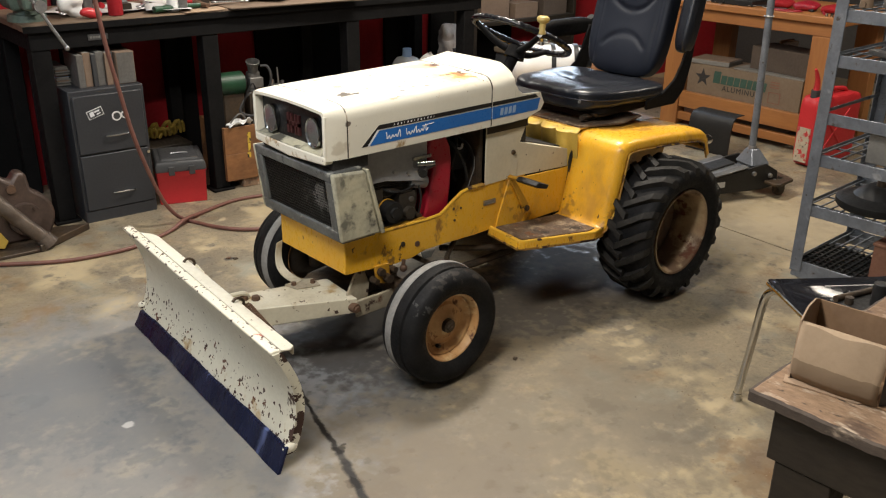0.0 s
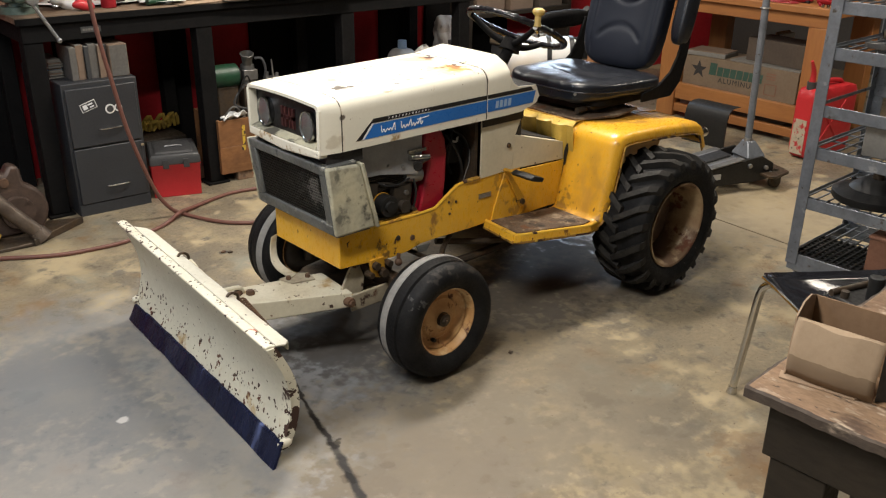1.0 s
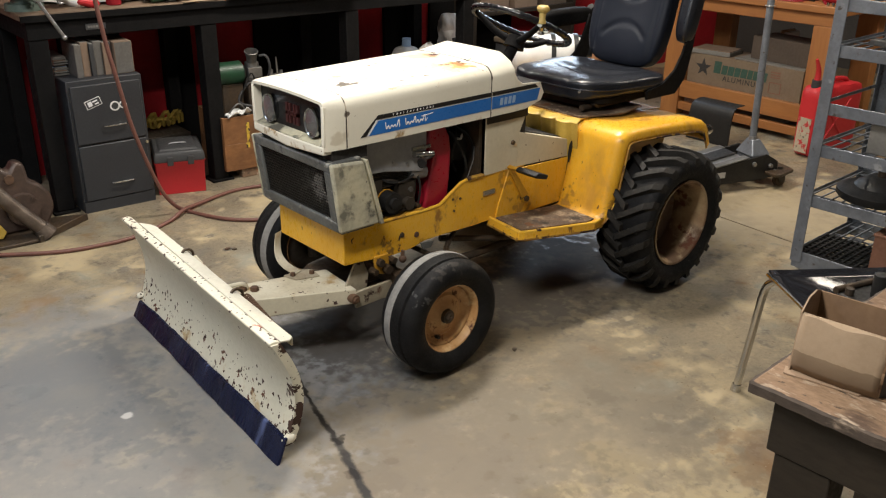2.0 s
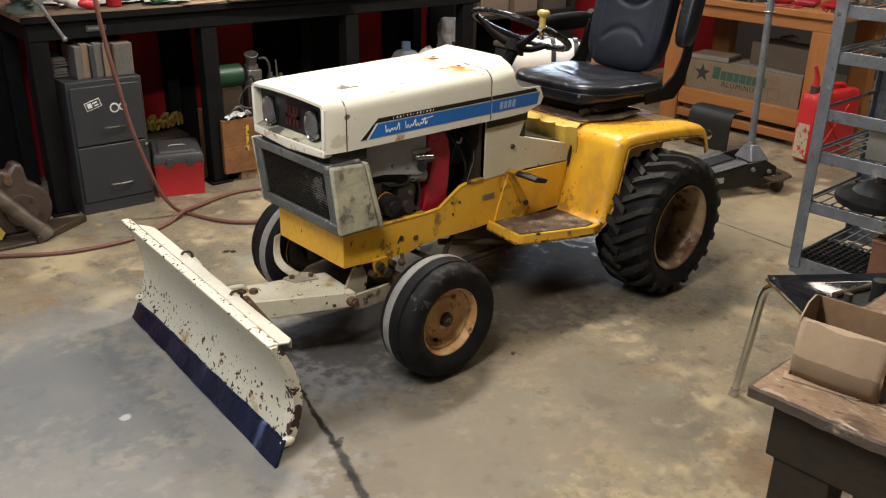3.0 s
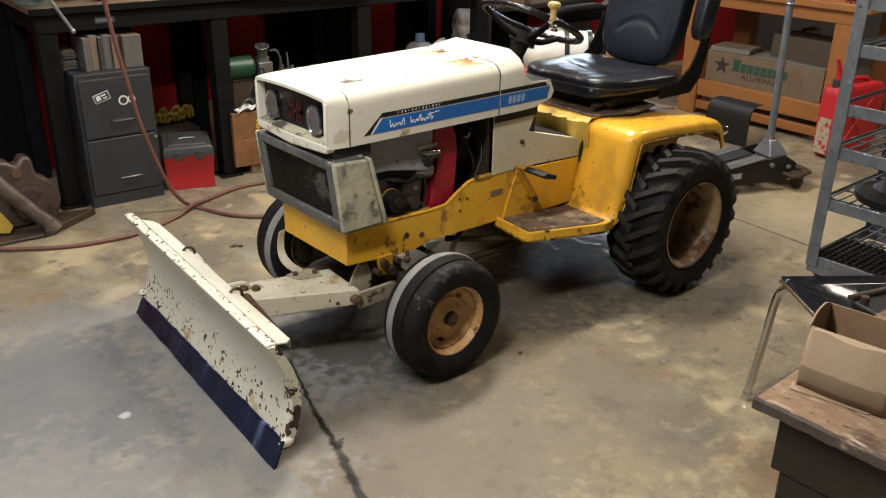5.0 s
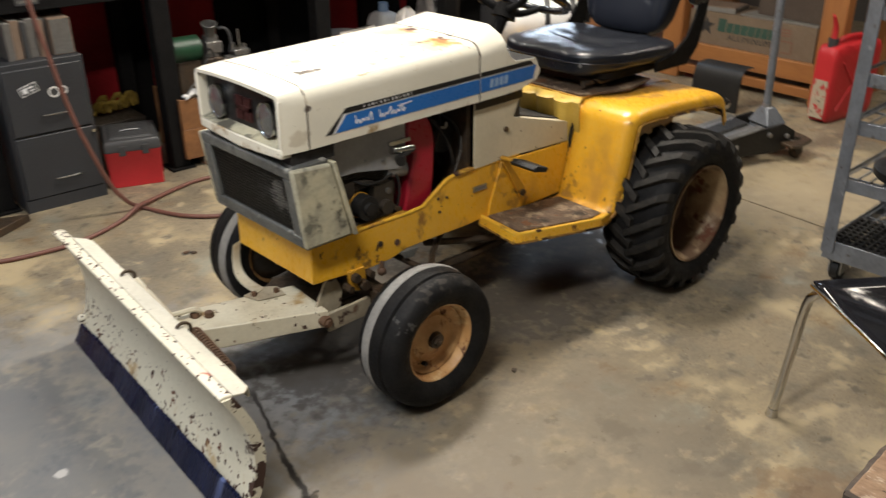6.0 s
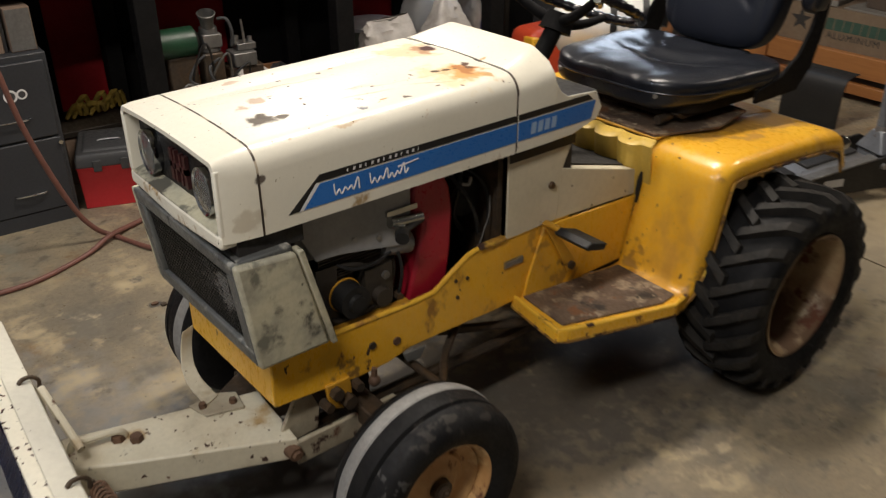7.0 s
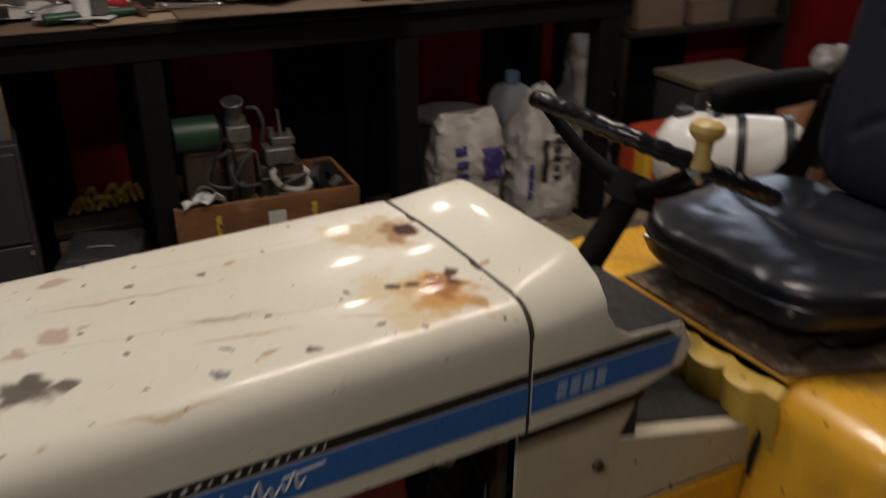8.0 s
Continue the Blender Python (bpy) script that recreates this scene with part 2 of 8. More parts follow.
M["worn_arm"] = mat("grimy_cream_paint", (0.44, 0.39, 0.28), 0.55, col2=(0.22, 0.18, 0.125), scale=9, amount=0.9, fine=80, grain=0.25, bump=0.15, chips=((DARK_RUST, 20, 0.58, 0.08, 6.0), (RUST, 11, 0.60, 0.10, 6.0)))
M["flange_paint"] = mat("scuffed_cream_paint", (0.64, 0.61, 0.50), 0.45, col2=(0.52, 0.50, 0.42), scale=6, amount=0.9, fine=70, grain=0.12, bump=0.06, chips=((DARK_RUST, 44, 0.69, 0.02, 3.0), ((0.36, 0.25, 0.13), 10, 0.64, 0.10, 7.0)))
M["grille_paint"] = mat("grille_paint", (0.51, 0.47, 0.32), 0.55, col2=(0.46, 0.44, 0.34), scale=9, amount=0.9, fine=60, grain=0.25, bump=0.15, chips=(((0.27, 0.255, 0.19), 9, 0.44, 0.22, 12.0), ((0.15, 0.145, 0.11), 14, 0.52, 0.12, 14.0), ((0.07, 0.066, 0.05), 8, 0.565, 0.08, 14.0), ((0.07, 0.066, 0.05), 34, 0.64, 0.08, 6.0)))
# Near-black wire with paler spots towards the near side.
M["mesh"] = mat("patchy_mesh", (0.010, 0.010, 0.010), 0.45, 0.3, col2=(0.020, 0.020, 0.018), scale=8, amount=0.9, grain=0.3, spots=(((-1.39, -0.140, 0.640), 0.040, (0.20, 0.19, 0.175), 0.7, 0.20), ((-1.39, -0.150, 0.600), 0.034, (0.16, 0.155, 0.14), 0.7, 0.20), ((-1.39, -0.08, 0.615), 0.05, (0.07, 0.068, 0.062), 0.6, 0.25)))
M["grille_edge"] = mat("grille_edge_paint", (0.15, 0.155, 0.145), 0.5, col2=(0.055, 0.058, 0.058), scale=6, amount=1.0, fine=70, grain=0.35, bump=0.2, chips=(((0.36, 0.355, 0.31), 9, 0.585, 0.10, 9.0), ((0.045, 0.045, 0.045), 14, 0.58, 0.10, 8.0)))
M["blade_paint"] = mat("blade_paint", (0.66, 0.63, 0.50), 0.48, col2=(0.57, 0.54, 0.43), scale=4, amount=0.7, fine=70, grain=0.1, bump=0.06,
                       chips=((DARK_RUST, 56, 0.735, 0.02, 1.0, (2, 0.26, 0.09, 0.09)), (RUST, 30, 0.735, 0.02, 3.0, (2, 0.19, 0.085, 0.115)), (DARK_RUST, 24, 0.80, 0.02, 4.0, (2, 0.16, 0.085, 0.14)), (DARK_RUST, 30, 0.76, 0.02, 4.0, (1, -0.45, -0.56, 0.23)), ((0.45, 0.34, 0.19), 9, 0.70, 0.1, 4.0, (2, 0.20, 0.08, 0.10))),
                       spots=(((0.04, -0.52, 0.18), 0.026, DARK_RUST, 0.95, 0.16), ((0.04, -0.53, 0.235), 0.018, DARK_RUST, 0.95, 0.14), ((0.03, -0.10, 0.125), 0.018, RUST, 0.95, 0.10), ((0.03, -0.22, 0.12), 0.016, DARK_RUST, 0.95, 0.10), ((0.04, -0.04, 0.145), 0.012, RUST, 0.9, 0.10), ((0.04, 0.34, 0.15), 0.014, DARK_RUST, 0.9, 0.12)))
M["blade_lip"] = mat("blade_lip_paint", (0.69, 0.655, 0.535), 0.45, col2=(0.66, 0.60, 0.46), scale=5, amount=0.7, fine=70, grain=0.12, bump=0.08, chips=((DARK_RUST, 62, 0.645, 0.02, 1.0, (1, 0.0, 0.55, 0.06)), (RUST, 28, 0.665, 0.03, 4.0, (1, 0.0, 0.55, 0.06)), (DARK_RUST, 36, 0.69, 0.02, 5.0)), spots=(((0.0, -0.44, 0.385), 0.014, (0.40, 0.09, 0.04), 0.9, 0.06),))
M["yellow"] = mat("yellow_paint", (0.81, 0.445, 0.032), 0.32, col2=(0.69, 0.345, 0.026), scale=4.5, amount=0.8, fine=80, grain=0.14, bump=0.05, coat=0.2, stretch=(1, 1, 0.6),
                  chips=((DARK_RUST, 50, 0.705, 0.02, 2.0), ((0.20, 0.085, 0.02), 15, 0.735, 0.06, 7.0, (2, 0.50, 0.33, 0.12)), (DARK_RUST, 24, 0.80, 0.03, 5.0, (2, 0.44, 0.33, 0.12)), ((0.30, 0.14, 0.02), 13, 0.62, 0.10, 8.0), ((0.46, 0.23, 0.02), 5, 0.52, 0.20, 9.0), ((0.10, 0.05, 0.02), 26, 0.745, 0.03, 6.0)),
                  spots=(((0.06, -0.25, 0.63), 0.12, (0.24, 0.115, 0.025), 0.65, 0.30), ((0.24, -0.25, 0.63), 0.13, (0.22, 0.10, 0.025), 0.6, 0.30), ((-0.10, -0.27, 0.62), 0.06, (0.30, 0.15, 0.025), 0.6, 0.25), ((-0.25, -0.44, 0.36), 0.035, (0.16, 0.07, 0.02), 0.6, 0.22), ((-0.29, -0.24, 0.345), 0.05, (0.16, 0.07, 0.02), 0.6, 0.25), ((-0.62, -0.20, 0.52), 0.05, (0.24, 0.12, 0.025), 0.6, 0.25), ((-0.52, -0.20, 0.36), 0.06, (0.20, 0.09, 0.025), 0.6, 0.25), ((-1.17, -0.19, 0.35), 0.035, (0.10, 0.05, 0.02), 0.8, 0.16)))
M["dirty_yellow"] = mat("dirty_yellow_paint", (0.58, 0.30, 0.02), 0.45, col2=(0.33, 0.16, 0.02), scale=7, amount=0.9, fine=70, grain=0.25, bump=0.1, chips=((DARK_RUST, 30, 0.66, 0.04, 4.0), ((0.14, 0.07, 0.02), 11, 0.64, 0.1, 5.0)))
M["pale_yellow"] = mat("pale_yellow_paint", (0.66, 0.45, 0.08), 0.45, col2=(0.42, 0.27, 0.05), scale=7, amount=0.8, grain=0.2, chips=((DARK_RUST, 40, 0.70, 0.03, 3.0),))
M["rusty_edge"] = mat("rusty_yellow_edge", (0.50, 0.27, 0.03), 0.6, col2=(0.20, 0.09, 0.025), scale=14, amount=1.0, fine=80, grain=0.3, bump=0.3, chips=((DARK_RUST, 17, 0.50, 0.06, 5.0), ((0.72, 0.45, 0.05), 11, 0.58, 0.06, 3.0)))
M["worn_yellow"] = mat("worn_yellow_edge", (0.78, 0.46, 0.045), 0.4, col2=(0.60, 0.32, 0.03), scale=9, amount=0.8, fine=80, grain=0.2, bump=0.15, chips=((DARK_RUST, 22, 0.60, 0.05, 6.0), ((0.30, 0.14, 0.03), 9, 0.58, 0.1, 6.0)))
M["step_pad"] = mat("worn_step_pad", (0.16, 0.105, 0.065), 0.75, col2=(0.05, 0.032, 0.022), scale=9, amount=1.0, fine=120, grain=0.4, bump=0.5, chips=(((0.27, 0.205, 0.135), 17, 0.53, 0.12, 12.0), ((0.15, 0.062, 0.022), 14, 0.56, 0.10, 10.0), ((0.030, 0.022, 0.016), 12, 0.54, 0.12, 10.0), ((0.30, 0.24, 0.165), 40, 0.60, 0.08, 8.0)))
M["rust"] = mat("rusty_iron", (0.125, 0.065, 0.033), 0.8, col2=(0.07, 0.04, 0.025), scale=14, amount=0.9, grain=0.4, bump=0.4)
M["greasy"] = mat("greasy_iron", (0.055, 0.045, 0.035), 0.5, 0.4, col2=(0.10, 0.06, 0.03), scale=18, amount=0.8, grain=0.4, bump=0.4)
M["oily_black"] = mat("oily_black_iron", (0.026, 0.023, 0.020), 0.42, 0.3, col2=(0.060, 0.048, 0.036), scale=16, amount=0.8, grain=0.3, bump=0.3)
M["rim"] = mat("rim_paint", (0.52, 0.32, 0.135), 0.5, col2=(0.34, 0.155, 0.05), scale=14, amount=0.9, fine=70, grain=0.2, bump=0.12, chips=((RUST, 20, 0.58, 0.09, 6.0), ((0.60, 0.46, 0.26), 11, 0.57, 0.12, 6.0), ((0.20, 0.085, 0.03), 30, 0.60, 0.08, 6.0)))
M["rear_rim"] = mat("rear_rim_paint", (0.40, 0.295, 0.165), 0.55, col2=(0.20, 0.105, 0.05), scale=9, amount=0.9, fine=70, grain=0.25, bump=0.15, chips=(((0.12, 0.070, 0.038), 6, 0.48, 0.12, 9.0), (RUST, 13, 0.55, 0.07, 9.0), ((0.52, 0.45, 0.31), 10, 0.62, 0.10, 5.0)))
M["rim_inside"] = mat("rusty_rim_inside", (0.16, 0.10, 0.058), 0.6, col2=(0.06, 0.036, 0.022), scale=10, amount=0.9, fine=70, grain=0.3, bump=0.2, chips=((RUST, 16, 0.56, 0.1, 6.0), ((0.42, 0.33, 0.20), 8, 0.60, 0.12, 5.0)))
M["tyre"] = mat("tyre_rubber", (0.0065, 0.0065, 0.007), 0.56, spec=0.12, col2=(0.020, 0.019, 0.018), scale=14, amount=0.7, fine=120, grain=0.3, bump=0.25, chips=(((0.014, 0.0135, 0.013), 11, 0.58, 0.14, 8.0), ((0.060, 0.057, 0.053), 26, 0.70, 0.05, 6.0)),
                spots=(((-1.268, -0.49, 0.327), 0.014, (0.085, 0.082, 0.078), 0.6, 0.16), ((-1.282, -0.49, 0.309), 0.013, (0.085, 0.082, 0.078), 0.6, 0.16), ((-1.292, -0.49, 0.290), 0.010, (0.080, 0.078, 0.072), 0.6, 0.16), ((-1.18, -0.48, 0.385), 0.030, (0.045, 0.040, 0.035), 0.6, 0.22), ((-1.12, -0.48, 0.392), 0.034, (0.050, 0.045, 0.038), 0.6, 0.22), ((-1.05, -0.48, 0.378), 0.030, (0.045, 0.040, 0.035), 0.6, 0.22)))
M["lug"] = mat("dusty_rubber", (0.0085, 0.0083, 0.0080), 0.64, spec=0.2, col2=(0.030, 0.027, 0.023), scale=9, amount=1.0, fine=120, grain=0.3, bump=0.3)
M["band"] = mat("worn_tread_rubber", (0.27, 0.26, 0.24), 0.8, col2=(0.16, 0.155, 0.145), scale=20, amount=0.7, fine=120, grain=0.3, bump=0.2)
M["vinyl"] = mat("black_vinyl", (0.006, 0.0075, 0.012), 0.32, col2=(0.014, 0.016, 0.021), scale=9, amount=0.7, fine=120, grain=0.08, bump=0.02, rough_var=0.06, spec=0.5)
M["back_vinyl"] = mat("matt_vinyl", (0.007, 0.0095, 0.017), 0.5, spec=0.22, col2=(0.012, 0.015, 0.023), scale=9, amount=0.6, fine=160, grain=0.1, bump=0.06, rough_var=0.08)
M["bench_black"] = mat("matt_black_steel", (0.006, 0.006, 0.006), 0.75, spec=0.08, col2=(0.011, 0.010, 0.010), scale=12, amount=0.7, grain=0.25, bump=0.12)
M["black_metal"] = mat("black_metal", (0.010, 0.010, 0.010), 0.5, spec=0.35, col2=(0.020, 0.019, 0.018), scale=12, amount=0.7, grain=0.25, bump=0.12)
M["black_paint"] = mat("black_decal", (0.012, 0.012, 0.012), 0.4, bump=0.0, grain=0.1)
M["black_glossy"] = mat("glossy_black_plastic", (0.009, 0.009, 0.011), 0.18, spec=0.4, bump=0.03, grain=0.1, fine=120)
M["seam"] = mat("dirty_seam", (0.060, 0.042, 0.028), 0.7, col2=(0.025, 0.018, 0.013), scale=25, amount=0.9, grain=0.3, chips=(((0.42, 0.36, 0.26), 16, 0.56, 0.06, 6.0),))
M["chair_black"] = mat("moulded_black_plastic", (0.008, 0.008, 0.010), 0.10, spec=0.16, col2=(0.013, 0.013, 0.015), scale=7, amount=0.6, bump=0.0, grain=0.05, rough_var=0.05)
# Near-black colour that stands for shade in hollows and gaps; also the tunnel mat.
M["shadow_black"] = mat("shade_black", (0.024, 0.022, 0.020), 0.7, col2=(0.010, 0.009, 0.008), scale=14, amount=0.9, grain=0.3)
M["blue"] = mat("blue_decal", (0.022, 0.15, 0.48), 0.35, col2=(0.02, 0.12, 0.40), bump=0.0, grain=0.12, fine=140)
M["white_ink"] = mat("white_ink", (0.75, 0.76, 0.76), 0.4, bump=0.0, grain=0.1)
M["pale_ink"] = mat("pale_blue_ink", (0.32, 0.46, 0.66), 0.4, bump=0.0, grain=0.1)
M["steel"] = mat("bare_steel", (0.42, 0.42, 0.42), 0.38, 0.9, scale=15, amount=0.5, grain=0.3, bump=0.1)
M["chrome"] = mat("chrome", (0.62, 0.62, 0.61), 0.12, 1.0, grain=0.08, bump=0.02)
M["badge"] = mat("worn_badge", (0.13, 0.05, 0.05), 0.4, 0.6, col2=(0.05, 0.02, 0.02), scale=30, amount=0.9, grain=0.3)
M["reflector"] = mat("dull_reflector", (0.42, 0.43, 0.44), 0.14, 1.0, col2=(0.16, 0.17, 0.18), scale=20, amount=0.6, grain=0.15, bump=0.05)
# Lighter blue streaks paint the steel's sheen into its colour.
M["edge_steel"] = mat("blue_steel_painted_sheen", (0.008, 0.011, 0.036), 0.25, 0.7, col2=(0.024, 0.036, 0.110), scale=6, amount=0.9, fine=60, grain=0.3, bump=0.12, stretch=(0.4, 1.5, 0.2), chips=(((0.16, 0.21, 0.42), 5, 0.60, 0.12, 4.0, (1, 0.1, -0.4, 0.05)), ((0.012, 0.012, 0.018), 12, 0.60, 0.06, 4.0)))
M["worn_steel"] = mat("stained_steel", (0.19, 0.155, 0.125), 0.45, 0.6, col2=(0.075, 0.052, 0.038), scale=14, amount=0.9, grain=0.3, bump=0.2)
M["galv"] = mat("grey_painted_steel", (0.235, 0.255, 0.285), 0.40, 0.4, col2=(0.12, 0.13, 0.15), scale=10, amount=0.9, fine=70, grain=0.3, bump=0.15, chips=(((0.10, 0.085, 0.07), 26, 0.62, 0.06, 6.0), ((0.33, 0.34, 0.35), 14, 0.62, 0.08, 8.0), ((0.07, 0.065, 0.06), 7, 0.60, 0.12, 8.0)))
M["engine_grey"] = mat("engine_grey_paint", (0.30, 0.305, 0.31), 0.5, 0.3, scale=12, amount=0.6, grain=0.2, bump=0.12)
M["shield_grey"] = mat("light_grey_enamel", (0.34, 0.345, 0.35), 0.4, 0.1, col2=(0.22, 0.225, 0.23), scale=9, amount=0.7, grain=0.2, bump=0.1, chips=(((0.10, 0.095, 0.085), 20, 0.68, 0.08, 5.0),))
M["red"] = mat("red_paint", (0.34, 0.012, 0.028), 0.36, col2=(0.23, 0.009, 0.019), scale=8, amount=0.7, grain=0.2, bump=0.06, chips=((DARK_RUST, 40, 0.72, 0.03, 3.0),))
M["red_plastic"] = mat("red_plastic", (0.50, 0.022, 0.028), 0.42, col2=(0.38, 0.016, 0.02), scale=5, amount=0.6, grain=0.12, bump=0.06)
M["wall_red"] = mat("red_wall_panel", (0.31, 0.011, 0.016), 0.7, spec=0.2, col2=(0.14, 0.006, 0.009), scale=3, amount=0.7, grain=0.2, bump=0.08)
M["wall_black"] = mat("black_board", (0.005, 0.005, 0.005), 0.9, spec=0.1, col2=(0.008, 0.007, 0.007), scale=4, grain=0.2, bump=0.1)
M["wall_pale"] = mat("pale_wall_paint", (0.62, 0.61, 0.58), 0.8, scale=1.5, amount=0.4, grain=0.12, bump=0.08)
M["wall_plain"] = mat("plain_wall_paint", (0.46, 0.46, 0.46), 0.8, scale=1.5, amount=0.5, grain=0.15, bump=0.1)
M["wall_dark"] = mat("dark_wall_paint", (0.060, 0.055, 0.050), 0.8, scale=1.5, amount=0.5, grain=0.15, bump=0.1)
M["ceiling"] = mat("ceiling_board", (0.66, 0.66, 0.65), 0.9, scale=1.5, amount=0.3, grain=0.1, bump=0.05)
M["ply"] = mat("worn_plywood", (0.16, 0.105, 0.062), 0.7, col2=(0.075, 0.050, 0.032), scale=5, amount=0.8, fine=60, grain=0.3, bump=0.2, stretch=(0.25, 1, 1))
M["pine"] = mat("orange_lumber", (0.37, 0.155, 0.046), 0.5, col2=(0.25, 0.095, 0.028), scale=8, amount=0.8, fine=70, grain=0.22, bump=0.12, stretch=(1, 1, 0.12), chips=(((0.10, 0.04, 0.015), 22, 0.74, 0.04, 3.0),))
M["pine_y"] = mat("orange_lumber_board", (0.37, 0.155, 0.046), 0.5, col2=(0.25, 0.095, 0.028), scale=8, amount=0.8, fine=70, grain=0.22, bump=0.12, stretch=(1, 0.12, 1), chips=(((0.10, 0.04, 0.015), 22, 0.74, 0.04, 3.0),))
M["old_wood"] = mat("worn_wood", (0.31, 0.200, 0.118), 0.82, col2=(0.15, 0.085, 0.048), scale=14, amount=0.9, fine=140, grain=0.5, bump=0.7, stretch=(1, 0.35, 1), chips=(((0.09, 0.055, 0.035), 26, 0.50, 0.16, 10.0), ((0.40, 0.31, 0.22), 48, 0.56, 0.12, 9.0), ((0.05, 0.033, 0.022), 60, 0.62, 0.06, 5.0), ((0.30, 0.13, 0.06), 9, 0.64, 0.10, 8.0)))
M["splintered"] = mat("splintered_wood_edge", (0.085, 0.062, 0.045), 0.85, col2=(0.045, 0.033, 0.025), scale=16, amount=0.9, fine=90, grain=0.4, bump=0.6, stretch=(1, 0.35, 1), chips=(((0.27, 0.21, 0.15), 26, 0.58, 0.10, 7.0),))
M["dark_wood"] = mat("dark_painted_wood", (0.017, 0.013, 0.009), 0.6, spec=0.3, col2=(0.032, 0.024, 0.016), scale=8, amount=0.8, fine=70, grain=0.3, bump=0.2, stretch=(1, 0.3, 1))
M["crate_wood"] = mat("crate_wood", (0.27, 0.120, 0.042), 0.6, col2=(0.12, 0.052, 0.020), scale=9, amount=1.0, fine=70, grain=0.35, bump=0.3, stretch=(0.4, 1, 1), chips=(((0.36, 0.19, 0.075), 7, 0.56, 0.14, 8.0), ((0.10, 0.045, 0.018), 10, 0.56, 0.12, 8.0), ((0.07, 0.035, 0.015), 15, 0.66, 0.08, 5.0),))
M["card"] = mat("brown_cardboard", (0.34, 0.24, 0.155), 0.85, col2=(0.26, 0.175, 0.110), scale=7, amount=0.8, fine=60, grain=0.15, bump=0.15, chips=(((0.16, 0.105, 0.065), 7, 0.60, 0.14, 6.0), ((0.42, 0.33, 0.24), 14, 0.62, 0.12, 5.0)))
M["card_box"] = mat("oil_marked_cardboard", (0.35, 0.255, 0.163), 0.85, col2=(0.28, 0.200, 0.125), scale=9, amount=0.8, fine=60, grain=0.12, bump=0.15, chips=(((0.20, 0.140, 0.085), 9, 0.86, 0.03, 6.0, (2, 0.062, 0.040, 0.50)), ((0.16, 0.105, 0.065), 22, 0.68, 0.06, 5.0)))
M["card_dark"] = mat("oily_cardboard", (0.26, 0.16, 0.085), 0.85, col2=(0.17, 0.10, 0.055), scale=8, amount=0.8, fine=60, grain=0.15, bump=0.1)
# Cardboard colour darkened to carry the shade below the table top.
M["card_mid"] = mat("shaded_cardboard", (0.195, 0.142, 0.094), 0.85, col2=(0.145, 0.102, 0.066), scale=6, amount=0.7, fine=60, grain=0.15, bump=0.1)
M["card_old"] = mat("grey_brown_cardboard", (0.19, 0.13, 0.09), 0.85, col2=(0.13, 0.09, 0.06), scale=6, amount=0.7, grain=0.15, bump=0.1)
# White paper dimmed in colour to match the shade under bench and table.
M["dim_paper"] = mat("dim_paper", (0.20, 0.19, 0.17), 0.8, scale=8, amount=0.6, grain=0.2, bump=0.08)
M["dusty_cover"] = mat("dusty_cover", (0.115, 0.108, 0.098), 0.7, col2=(0.075, 0.068, 0.060), scale=9, amount=0.8, grain=0.25, bump=0.1)
M["old_iron"] = mat("dark_rusted_iron", (0.095, 0.062, 0.048), 0.5, 0.2, col2=(0.040, 0.028, 0.022), scale=12, amount=0.9, grain=0.4, bump=0.4, chips=(((0.16, 0.10, 0.065), 9, 0.60, 0.12, 7.0),))
M["card_black"] = mat("dark_brown_cardboard", (0.085, 0.062, 0.045), 0.85, col2=(0.055, 0.04, 0.03), scale=6, amount=0.7, grain=0.15, bump=0.1)
M["paper"] = mat("paper", (0.50, 0.49, 0.47), 0.8, scale=6, amount=0.35, grain=0.1, bump=0.05)
M["cabinet"] = mat("charcoal_cabinet_paint", (0.029, 0.031, 0.035), 0.5, col2=(0.019, 0.020, 0.023), scale=5, amount=0.6, fine=120, grain=0.2, bump=0.08)
M["hose"] = mat("red_brown_hose", (0.155, 0.062, 0.044), 0.55, col2=(0.11, 0.045, 0.034), scale=20, amount=0.7, grain=0.2, bump=0.1)
M["white_plastic"] = mat("white_plastic", (0.70, 0.70, 0.68), 0.35, scale=6, amount=0.35, grain=0.08, bump=0.04)
M["tank_plastic"] = mat("yellowed_white_plastic", (0.72, 0.72, 0.70), 0.22, col2=(0.58, 0.57, 0.54), scale=7, amount=0.8, grain=0.12, bump=0.05)
M["sack"] = mat("white_sack", (0.52, 0.49, 0.46), 0.38, col2=(0.26, 0.235, 0.21), scale=11, amount=0.9, grain=0.15, bump=0.3)
M["purple"] = mat("purple_ink", (0.045, 0.03, 0.16), 0.5, grain=0.15, bump=0.05)
M["green"] = mat("green_enamel", (0.009, 0.060, 0.026), 0.45, col2=(0.006, 0.020, 0.011), scale=11, amount=0.8, grain=0.25, bump=0.12)
M["vise_green"] = mat("grey_green_enamel", (0.09, 0.13, 0.10), 0.5, col2=(0.05, 0.07, 0.06), scale=14, amount=0.8, grain=0.3, bump=0.2)
M["alloy"] = mat("dull_alloy", (0.22, 0.215, 0.205), 0.42, 0.6, col2=(0.10, 0.095, 0.085), scale=16, amount=0.8, grain=0.3, bump=0.25)
M["yellow_cloth"] = mat("yellow_cloth", (0.34, 0.23, 0.03), 0.8, col2=(0.15, 0.10, 0.02), scale=20, amount=0.8, grain=0.3, bump=0.4)
M["tape"] = mat("torn_hazard_tape", (0.62, 0.42, 0.05), 0.5, col2=(0.40, 0.26, 0.03), scale=20, amount=0.8, grain=0.2, chips=(((0.03, 0.025, 0.02), 34, 0.52, 0.03, 2.0),))
